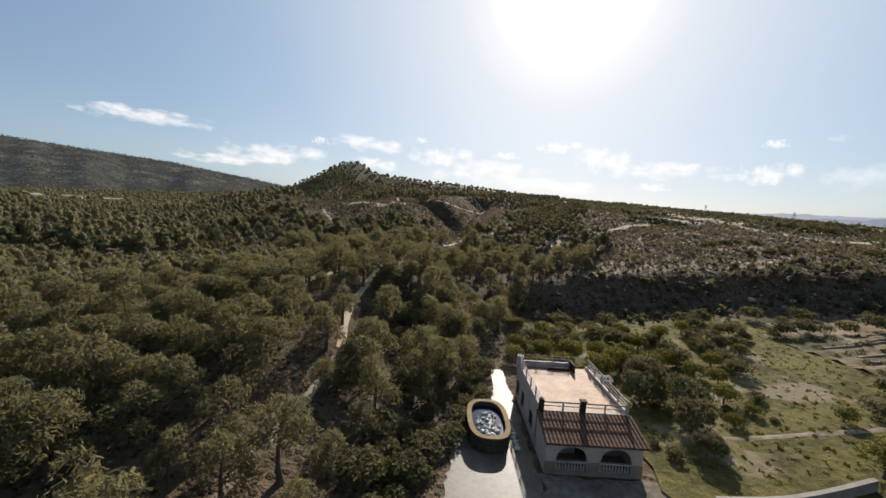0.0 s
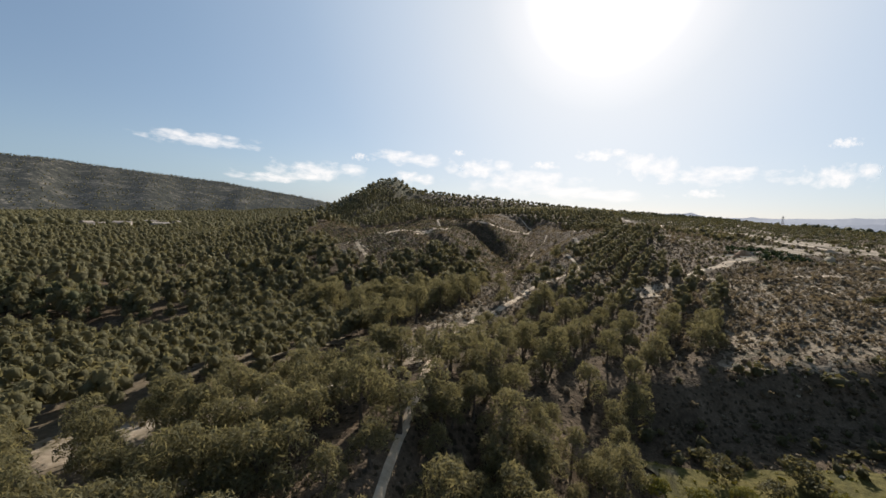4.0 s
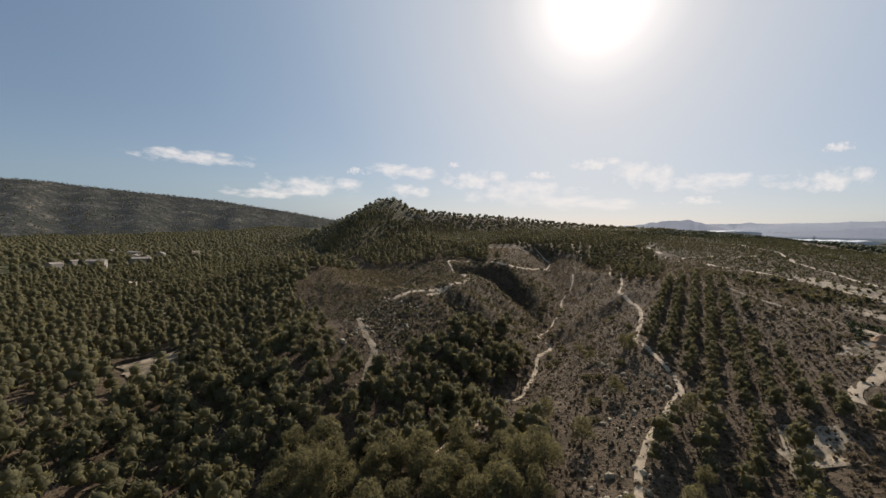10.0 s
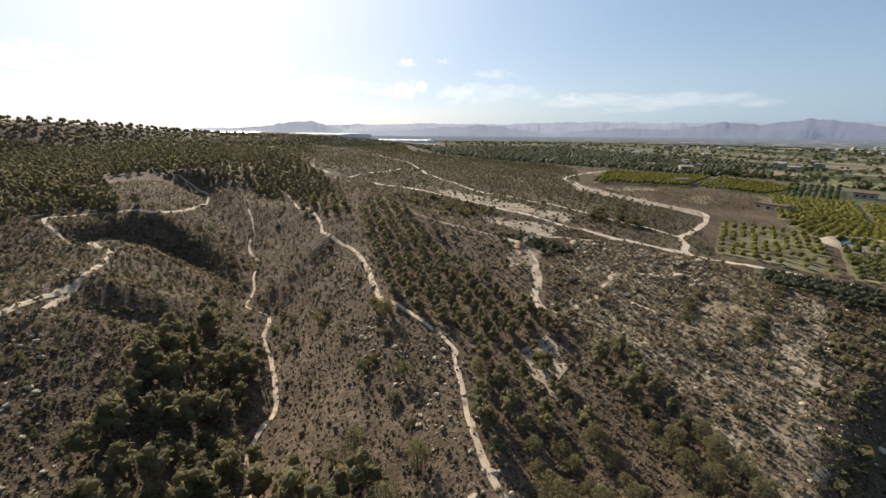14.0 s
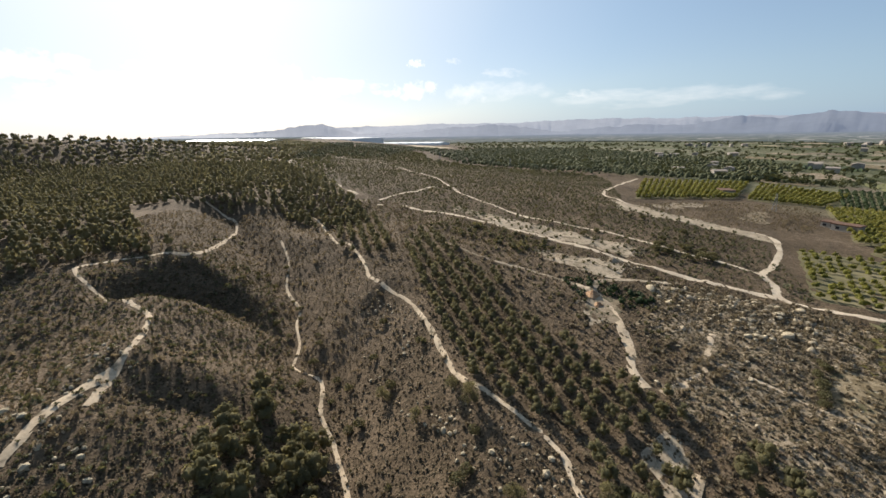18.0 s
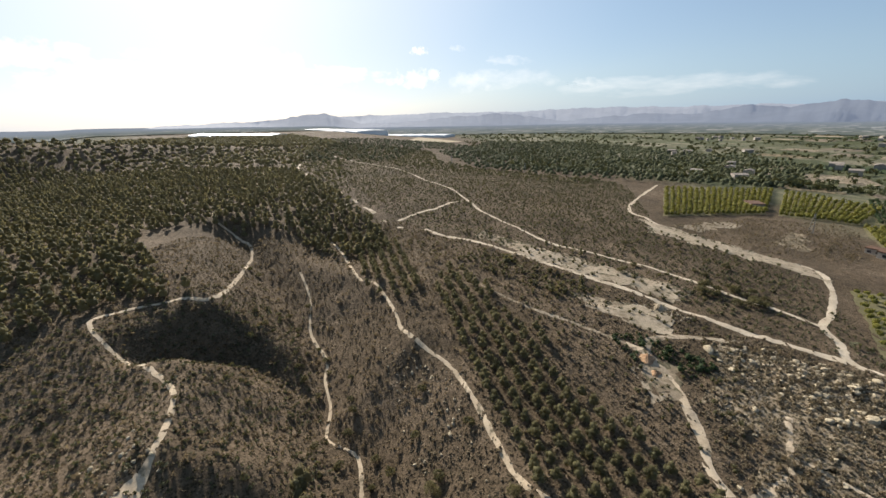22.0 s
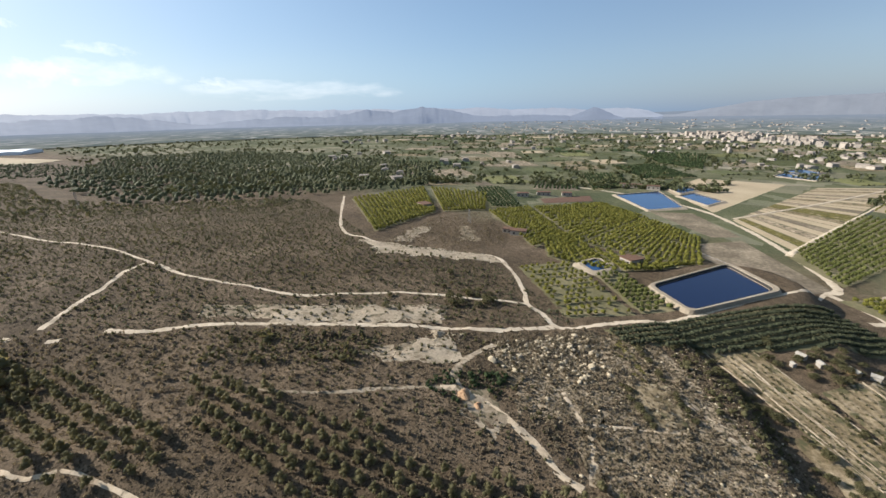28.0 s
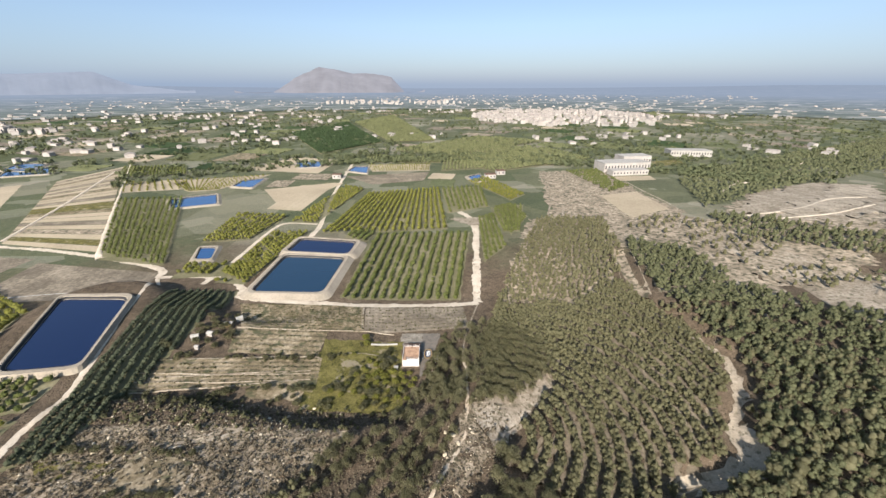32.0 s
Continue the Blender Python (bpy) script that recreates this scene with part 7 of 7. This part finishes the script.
def sheet_house(corners, label):
    """Long low greenhouse: a white sheet over a ridge."""
    ob = tagged(new("greenhouse"), label, "greenhouse", "far greenhouses")
    q = quad_points(corners, 12, 9)
    z = ground(q[..., 0], q[..., 1]).mean() + 5 + 3 * np.sin(np.linspace(0, math.pi, 9))[:, None] * np.ones((1, 12))
    z = z + 0.8 * np.cos(np.arange(12) * math.pi)[None]
    v = np.column_stack([q.reshape(-1, 2), z.ravel()])
    part("sheet", mesh_from("sheet", v, sheet(9, 12), POLY), None, ob)
    c = np.concatenate([q[0], q[1:, -1], q[-1, ::-1][1:], q[::-1, 0][1:]])
    zz = np.concatenate([z[0], z[1:, -1], z[-1, ::-1][1:], z[::-1, 0][1:]])
    n = len(c)
    v = np.concatenate([np.column_stack([c, zz - 0.01]), np.column_stack([c, ground(c[:, 0], c[:, 1]) - 1])])
    i = np.arange(n - 1)
    part("side", mesh_from("side", v, np.stack([i, i + 1, n + i + 1, n + i], 1), POLY), None, ob)


sheet_house([(225, 1381), (345, 1120), (412, 1180), (300, 1440)], "long white sheeted greenhouse far off")
sheet_house([(760, 1900), (693, 1308), (840, 1330), (900, 1800)], "long white sheeted greenhouse far off")
sheet_house([(880, 1416), (985, 1190), (1080, 1230), (960, 1500)], "white peaked greenhouse far off")

# small farms over the plain: strips of orchard, vines and bare soil
def over_placed(x, y):
    hit = ~off_lanes(x, y, 2.0)
    for poly in PLACED:
        p = np.asarray(poly, float)
        if x.max() > p[:, 0].min() and x.min() < p[:, 0].max() and y.max() > p[:, 1].min() and y.min() < p[:, 1].max():
            hit |= inside(p, x, y)
    return hit.any()


rng = np.random.default_rng(90)
PLOTS = [(FAR_GROVE, 2.2, 6.0), (FAR_GROVE_PALE, 2.2, 6.0), (CITRUS_DARK, 2.2, 6.0), (FIELD_TAN, 0.35, 7.0), (FIELD_BROWN, 0.35, 7.0), (FAR_GROVE, 1.8, 7.5), (ERODED, 0.3, 9.0), (FAR_GROVE, 2.0, 7.5), (FIELD_DRY, 0.4, 6.0)]
for cell, lo, hi, fill in ((72, 430, 1680, 0.85), (52, 120, 760, 0.95), (34, 120, 560, 1.0)):
    for i in range(-int(1000 / cell), int(1750 / cell)):
        for j in range(-int(1600 / cell), int(420 / cell)):
            cx, cy = (i + rng.uniform(-0.2, 0.2)) * cell, (j + rng.uniform(-0.2, 0.2)) * cell
            a = 0.25 * math.sin(cx * 0.004) + 0.3 * math.cos(cy * 0.005) - 0.2
            w, d = cell * rng.uniform(0.36, 0.5), cell * rng.uniform(0.30, 0.48)
            if rng.uniform() < 0.5:
                a += math.pi / 2
            m, high, gap = PLOTS[rng.integers(0, len(PLOTS))]
            r = math.hypot(cx, cy - 100)
            if r > hi or r < lo or (cx < -120 and cy > -500) or (cx < -30 and cy > -200) or (cx > 300 and cy > 120 + 0.15 * cx) or (cx <= 300 and cy > -60 and not (cx > 190 and cy < 0.5 * cx - 60)) or rng.uniform() > fill:
                continue
            c, s = math.cos(a), math.sin(a)
            u, v = (t.ravel() for t in np.meshgrid(np.linspace(-1, 1, 5), np.linspace(-1, 1, 5)))
            if over_placed(cx + u * w * c - v * d * s, cy + u * w * s + v * d * c):
                continue
            corners = [(cx + u * w * c - v * d * s, cy + u * w * s + v * d * c) for u, v in ((-1, -1), (1, -1), (1, 1), (-1, 1))]
            furrowed("farm_plot", corners, m, "small plot of orchard rows on the plain" if high > 1 else "small bare plot on the plain", gap if r > 600 else gap * 0.75, high, lift=0.35 - (0.3 if high > 1 else 0), step=5.5 if r > 600 else 3.0)

# trees and hedges dotted over the plain
rng = np.random.default_rng(88)
a = np.radians(rng.uniform(44, 232, 14000))
r = 480 + 1250 * rng.uniform(0, 1, 14000) ** 1.6
x, y = r * np.sin(a), 80 + r * np.cos(a)
cl = np.sin(x * 0.012 + 2 * np.sin(y * 0.009)) * np.sin(y * 0.013 + 2 * np.sin(x * 0.008))
ok = (cl + rng.uniform(-0.9, 0.9, len(x)) > -0.1) & ~((x < -100) & (y > -250)) & ~inside([(396, -140), (500, -262), (440, -400), (245, -95)], x, y)
planted("plain_trees", PLAIN, x[ok], y[ok], rng.uniform(1.0, 2.8, ok.sum()), FAR_GROVE, "dark trees and hedges scattered over the plain", "trees", 89, tall=np.full(ok.sum(), 0.8))

# ---- pylons on the skyline ----
STEEL = painted("grey_steel", (0.22, 0.22, 0.22), 0.6, 0.6)


def bar(bm, a, b, r):
    a, b = Vector(a), Vector(b)
    d = (b - a).normalized()
    s = d.cross(Vector((0.3, 0.9, 0.2))).normalized() * r
    u = d.cross(s)
    p = [bm.verts.new(e + k) for e in (a, b) for k in (s, u, -s, -u)]
    for i in range(4):
        bm.faces.new((p[i], p[(i + 1) % 4], p[4 + (i + 1) % 4], p[4 + i]))


def pylon(x, y, h):
    ob = tagged(new("power_pylon"), "grey steel lattice pylon on the skyline", "pylon", "pylons on the skyline")
    ob.location = (x, y, float(ground(x, y)) - 0.5)
    for sx, sy in ((-1, -1), (1, -1), (1, 1), (-1, 1)):
        bm = bmesh.new()
        bar(bm, (sx * h * 0.09, sy * h * 0.09, 0), (sx * h * 0.02, sy * h * 0.02, h * 0.94), h * 0.007)
        part("leg", bm, STEEL, ob)
    bm = bmesh.new()
    for k in range(6):
        w0, w1 = h * (0.09 - 0.011 * k), h * (0.09 - 0.011 * (k + 1))
        z0, z1 = h * 0.15 * k, h * 0.15 * (k + 1)
        for c0, c1 in (((-1, -1), (1, -1)), ((1, -1), (1, 1)), ((1, 1), (-1, 1)), ((-1, 1), (-1, -1))):
            bar(bm, (c0[0] * w0, c0[1] * w0, z0), (c1[0] * w1, c1[1] * w1, z1), h * 0.004)
    part("bracing", bm, STEEL, ob)
    for z in (0.74, 0.86):
        bm = bmesh.new()
        bar(bm, (-h * 0.16, 0, h * z), (h * 0.16, 0, h * z), h * 0.008)
        part("cross_arm", bm, STEEL, ob)


for x, y in ((285, 435), (317, 360), (262, 131)):
    pylon(x, y, 12)

# ---- far ranges, their haze painted in as emission ----
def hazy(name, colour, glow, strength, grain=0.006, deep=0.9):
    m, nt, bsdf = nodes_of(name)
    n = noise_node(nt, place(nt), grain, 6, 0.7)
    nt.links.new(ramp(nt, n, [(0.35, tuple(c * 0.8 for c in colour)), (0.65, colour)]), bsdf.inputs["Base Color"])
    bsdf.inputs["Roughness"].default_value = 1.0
    # distance haze put on as a bluish glow of the surface itself
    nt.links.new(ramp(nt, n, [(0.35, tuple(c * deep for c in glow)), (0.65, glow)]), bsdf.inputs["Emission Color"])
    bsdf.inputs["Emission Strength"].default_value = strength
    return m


HAZE_NEAR = hazy("haze_glow_hills", (0.02, 0.025, 0.03), (0.135, 0.165, 0.225), 0.8)
HAZE_FAR = hazy("haze_glow_far_range", (0.03, 0.03, 0.03), (0.235, 0.27, 0.335), 0.8)
HAZE_FAINT = hazy("haze_glow_massif", (0.03, 0.03, 0.03), (0.165, 0.19, 0.23), 0.8)
HAZE_ROCK = hazy("haze_glow_rock", (0.05, 0.045, 0.04), (0.20, 0.20, 0.222), 0.62, 0.005, 0.72)


def far_range(name, peaks, dist, base, material, label, seed, rough=0.05, deep=500):
    """A range across the horizon: peaks as (azimuth, elevation) in degrees, seen from over the ridge."""
    az = np.arange(peaks[0][0], peaks[-1][0] + 0.01, 0.22)
    el = np.interp(az, [p[0] for p in peaks], [p[1] for p in peaks])
    rng = np.random.default_rng(seed)
    for w, a in ((21, 1.0), (9, 0.6), (3, 0.35)):
        el = el + np.convolve(rng.normal(0, 1, len(az) + w - 1), np.ones(w) / w, "valid") * rough * a * math.sqrt(w) * 0.5
    edge = np.clip(np.minimum(az - az[0], az[-1] - az) / 2.5, 0, 1)
    top = 80 + dist * np.tan(np.radians(el)) * 1.0
    top = base + (top - base) * edge
    rows = []
    for s, drop in ((0.0, 0.0), (0.35, 0.35), (0.7, 0.72), (1.0, 1.05)):
        d = dist - deep * s + (np.convolve(rng.normal(0, deep * 0.5, len(az) + 30), np.ones(31) / 31, "valid") if 0 < s < 1 else 0)
        rows.append(np.column_stack([d * np.sin(np.radians(az)), 120 + d * np.cos(np.radians(az)), top + (base - 15 - top) * drop * (1 + (np.convolve(rng.normal(0, 0.3, len(az) + 30), np.ones(31) / 31, "valid") if 0 < s < 1 else 0))]))
    v = np.concatenate(rows[::-1])
    return tagged(new(name, mesh_from(name, v, sheet(4, len(az)), material, True)), label, "mountains", kind="structure")


def plain_ring(name, r0, r1, material, label):
    """The far plain; its haze is painted into the material."""
    az = np.radians(np.arange(-8, 250, 1.0))
    rows = []
    for r in np.linspace(r0, r1, 20):
        x, y = r * np.sin(az), 100 + r * np.cos(az)
        rows.append(np.column_stack([x, y, ground(x, y) + 2.5 + 3 * (r - r0) / (r1 - r0)]))
    return tagged(new(name, mesh_from(name, np.concatenate(rows), sheet(20, len(az)), material, True)), label, "plain", kind="structure")


def haze_glow_plain(name):
    """Farmland with haze painted in as bluish emission, growing from the near rim to the far one."""
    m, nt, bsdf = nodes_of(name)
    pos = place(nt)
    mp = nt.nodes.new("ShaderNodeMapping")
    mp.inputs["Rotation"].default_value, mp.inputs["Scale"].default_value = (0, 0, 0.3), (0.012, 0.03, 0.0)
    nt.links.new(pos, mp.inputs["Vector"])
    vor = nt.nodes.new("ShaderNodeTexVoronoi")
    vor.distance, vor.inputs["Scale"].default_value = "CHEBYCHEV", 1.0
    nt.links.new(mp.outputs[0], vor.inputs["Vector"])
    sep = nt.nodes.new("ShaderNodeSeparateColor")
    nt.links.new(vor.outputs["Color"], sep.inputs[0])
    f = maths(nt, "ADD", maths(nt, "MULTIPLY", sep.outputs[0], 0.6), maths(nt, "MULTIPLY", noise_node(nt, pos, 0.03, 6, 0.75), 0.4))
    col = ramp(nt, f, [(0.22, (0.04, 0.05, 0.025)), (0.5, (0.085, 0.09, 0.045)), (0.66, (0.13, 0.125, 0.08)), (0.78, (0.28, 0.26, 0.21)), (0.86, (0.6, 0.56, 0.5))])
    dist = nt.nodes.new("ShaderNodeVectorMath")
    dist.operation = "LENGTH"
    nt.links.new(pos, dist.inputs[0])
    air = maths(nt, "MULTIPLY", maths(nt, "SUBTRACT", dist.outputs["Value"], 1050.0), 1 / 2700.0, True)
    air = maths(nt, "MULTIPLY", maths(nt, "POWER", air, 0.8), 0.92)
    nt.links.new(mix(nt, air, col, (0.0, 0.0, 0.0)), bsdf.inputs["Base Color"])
    # emission stands in for haze and takes over from the field colours
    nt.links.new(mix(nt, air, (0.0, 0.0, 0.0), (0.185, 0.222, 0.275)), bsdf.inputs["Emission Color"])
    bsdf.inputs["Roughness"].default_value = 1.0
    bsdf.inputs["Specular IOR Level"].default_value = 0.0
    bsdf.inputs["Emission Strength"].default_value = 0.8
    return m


plain_ring("backdrop_plain", 1700, 6900, haze_glow_plain("haze_glow_plain"), "distant farmland fading into painted haze")
far_range("backdrop_far_range", [(6, -0.3), (14, 0.1), (24, 0.45), (32, 0.7), (40, 0.8), (55, 1.0), (70, 1.1), (88, 0.9), (105, 0.6), (118, 0.2)], 4550, 45, HAZE_FAR, "pale blue mountains with painted haze along the horizon", 3, 0.11)
far_range("backdrop_hills", [(18, 0.0), (24, 0.9), (27, 1.0), (31.6, -0.2), (38, -0.3), (45, 0.3), (50.5, 0.7), (53, 0.5), (58.5, -0.4), (63, -0.2), (67.4, 0.2), (74, 0.0), (79.5, 0.9), (83, 0.6), (87, 1.3), (90, 0.8), (94, -0.1), (102, 0.1), (107, -0.3), (109.8, 0.8), (113, -0.4), (118, -1.2)], 3900, 45, HAZE_NEAR, "blue-grey hills with painted haze across the plain", 4, 0.14)
far_range("backdrop_massif", [(118, -0.6), (126, 0.8), (132, 1.2), (137, 1.3), (141, 1.5), (144, 0.2), (150, -0.6)], 4600, 50, HAZE_FAINT, "pale massif with painted haze beyond the plain", 5, 0.04)
far_range("backdrop_rock_mountain", [(154, -1.2), (158, -0.9), (161.5, 1.1), (164.3, 2.3), (166.5, 2.0), (168.5, 1.7), (171, 1.6), (173.6, 1.3), (175.5, -0.8), (178, -1.2)], 4450, 50, HAZE_ROCK, "rocky mountain with painted haze beyond the plain", 6, 0.1)

def far_woods(name):
    """Dense dark wood with paler rocky openings; a faint emission paints the haze over it."""
    m, nt, bsdf = nodes_of(name)
    pos = place(nt)
    f = maths(nt, "ADD", maths(nt, "MULTIPLY", noise_node(nt, pos, 0.012, 5, 0.65), 0.45), maths(nt, "MULTIPLY", noise_node(nt, pos, 0.075, 4, 0.7), 0.55))
    nt.links.new(ramp(nt, f, [(0.40, (0.012, 0.013, 0.010)), (0.50, (0.03, 0.03, 0.022)), (0.56, (0.065, 0.06, 0.046)), (0.63, (0.19, 0.165, 0.13))]), bsdf.inputs["Base Color"])
    bsdf.inputs["Roughness"].default_value = 1.0
    bsdf.inputs["Specular IOR Level"].default_value = 0.0
    # small even glow of the wood itself, in place of haze
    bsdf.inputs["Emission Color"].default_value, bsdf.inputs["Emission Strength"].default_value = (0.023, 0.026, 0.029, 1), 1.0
    bump(nt, bsdf, f, 1.0, 5.0)
    return m


HAZE_WOOD = far_woods("haze_glow_wooded_ridge")
_az = np.arange(-78, -17.9, 0.12)
_top = np.interp(_az, [-78, -64, -52.5, -47.9, -36.9, -28, -23.3, -18], [200, 228, 232, 217, 186, 132, 98, 58])
_rows = []
for _s in np.linspace(1, 0, 31):
    _dist = 2600 - 1250 * _s
    spur = 16 * np.sin(_az * 0.55 + 2.5 * _s) + 9 * np.sin(_az * 1.3 + 1.0 + 3 * _s)
    high = _top * (1 - _s) ** 1.15 - 25 * _s + spur * 4 * _s * (1 - _s) + (rng.normal(0, 1.5, len(_az)) if _s == 0 else 0)
    _rows.append(np.column_stack([_dist * np.sin(np.radians(_az)), 120 + _dist * np.cos(np.radians(_az)), high]))
tagged(new("backdrop_wooded_ridge", mesh_from("backdrop_wooded_ridge", np.concatenate(_rows), sheet(31, len(_az)), HAZE_WOOD, True)), "dark wooded ridge dim with painted haze", "mountains", kind="structure")

# trees over the wooded ridge
_ridge = np.array(_rows)
_rng = np.random.default_rng(77)
_i, _j = _rng.integers(3, len(_ridge), 3600), _rng.integers(0, len(_az), 3600)
_i[:700] = len(_ridge) - 1
_at = _ridge[_i, _j] + _rng.normal(0, 6, (3600, 3)) * (1, 1, 0)
_vs, _fs = [], []
for _k in range(3600):
    _v, _f = PINE_DOT[_k % 6]
    _vs.append(_v * _rng.uniform(1.6, 3.0) + _at[_k] - (0, 0, 2.5))
    _fs.append(_f + _k * len(_v))
tagged(new("ridge_trees", mesh_from("ridge_trees", np.concatenate(_vs), np.concatenate(_fs), PINE, True)), "dark pines over a far wooded ridge", "trees", kind="stuff")

# ---- clouds ----
def cloud_material(seed, soft, dense):
    m = bpy.data.materials.new("cloud")
    m.use_nodes = True
    nt = m.node_tree
    nt.nodes.remove(nt.nodes["Principled BSDF"])
    co = nt.nodes.new("ShaderNodeTexCoord").outputs["UV"]
    mp = nt.nodes.new("ShaderNodeMapping")
    mp.inputs["Location"].default_value = (seed * 3.7, seed * 1.9, 0)
    mp.inputs["Scale"].default_value = (6.0, 2.2, 1)
    nt.links.new(co, mp.inputs["Vector"])
    n = noise_node(nt, mp.outputs[0], 1.0, 7, 0.62)
    sep = nt.nodes.new("ShaderNodeSeparateXYZ")
    nt.links.new(co, sep.inputs[0])
    def bell(v):
        return maths(nt, "SUBTRACT", 1.0, maths(nt, "POWER", maths(nt, "ABSOLUTE", maths(nt, "SUBTRACT", maths(nt, "MULTIPLY", v, 2.0), 1.0)), 2.0), True)
    mask = maths(nt, "MULTIPLY", bell(sep.outputs[0]), bell(sep.outputs[1]))
    a = maths(nt, "MULTIPLY", maths(nt, "SUBTRACT", maths(nt, "ADD", n, maths(nt, "MULTIPLY", mask, 0.42)), 0.70), soft, True)
    a = maths(nt, "MULTIPLY", a, dense)
    # the sunlit white of the clouds is emission; the cards glow by themselves
    em = nt.nodes.new("ShaderNodeEmission")
    em.inputs["Color"].default_value, em.inputs["Strength"].default_value = (1.0, 0.985, 0.96, 1), 0.8
    tr = nt.nodes.new("ShaderNodeBsdfTransparent")
    ms = nt.nodes.new("ShaderNodeMixShader")
    for s, v in zip(ms.inputs, (a, tr.outputs[0], em.outputs[0])):
        nt.links.new(v, s)
    nt.links.new(ms.outputs[0], nt.nodes["Material Output"].inputs["Surface"])
    return m


CLOUDS = [cloud_material(k, 3.6, 0.72) for k in range(4)] + [cloud_material(k + 5, 2.2, 0.38) for k in range(2)]
CLOUD_BANK = [(-37.8, 8.0, 11, 1.7), (-23.7, 5.5, 11, 2.6), (-11, 7.9, 9.6, 2.0), (-18, 7.7, 1.8, 1.0), (-4, 9, 1.5, 0.8), (-1, 7, 8, 2.6), (-10.1, 5.2, 6, 1.7), (6.6, 5, 13, 3.2), (8.2, 7.5, 3.4, 1.1), (15.5, 8.9, 5.4, 1.6), (21.7, 7.2, 7, 3.2), (29.4, 5.8, 10, 2.2), (39.4, 8.8, 2.1, 1.0), (39.2, 5.6, 5, 2.4), (46, 5.0, 5, 2.4), (44.5, 9.0, 1.8, 0.7), (27.5, 3.8, 3.6, 1.1), (51.2, 7.4, 5, 1.1), (50.8, 5.3, 12, 2.4), (61.3, 4.5, 3.2, 1.0), (70, 3.8, 23, 2.2), (-29, 4.2, 10, 1.4), (14, 3.6, 15, 1.8)]
for k, (az, el, wide, high) in enumerate(CLOUD_BANK):
    wide, high = wide * 1.6, high * 1.45
    d = 4750
    me = bpy.data.meshes.new("cloud")
    bm = bmesh.new()
    uv = bm.loops.layers.uv.new("UV")
    n = 7
    rows = []
    for e, w in ((el - high / 2, 0), (el + high / 2, 1)):
        rows.append([(bm.verts.new((d * math.sin(radians(az + wide * (u / (n - 1) - 0.5))) * math.cos(radians(e)), 60 + d * math.cos(radians(az + wide * (u / (n - 1) - 0.5))) * math.cos(radians(e)), 60 + d * math.sin(radians(e)))), (u / (n - 1), w)) for u in range(n)])
    for i in range(n - 1):
        f = bm.faces.new([rows[0][i][0], rows[0][i + 1][0], rows[1][i + 1][0], rows[1][i][0]])
        for loop, q in zip(f.loops, (rows[0][i][1], rows[0][i + 1][1], rows[1][i + 1][1], rows[1][i][1])):
            loop[uv].uv = q
    bm.to_mesh(me)
    bm.free()
    me.materials.append(CLOUDS[k % 4 if az < 43 else 4 + k % 2])
    ob = tagged(new("backdrop_cloud", me), "thin white cloud low in the sky", "cloud", kind="structure")
    ob.visible_shadow = False
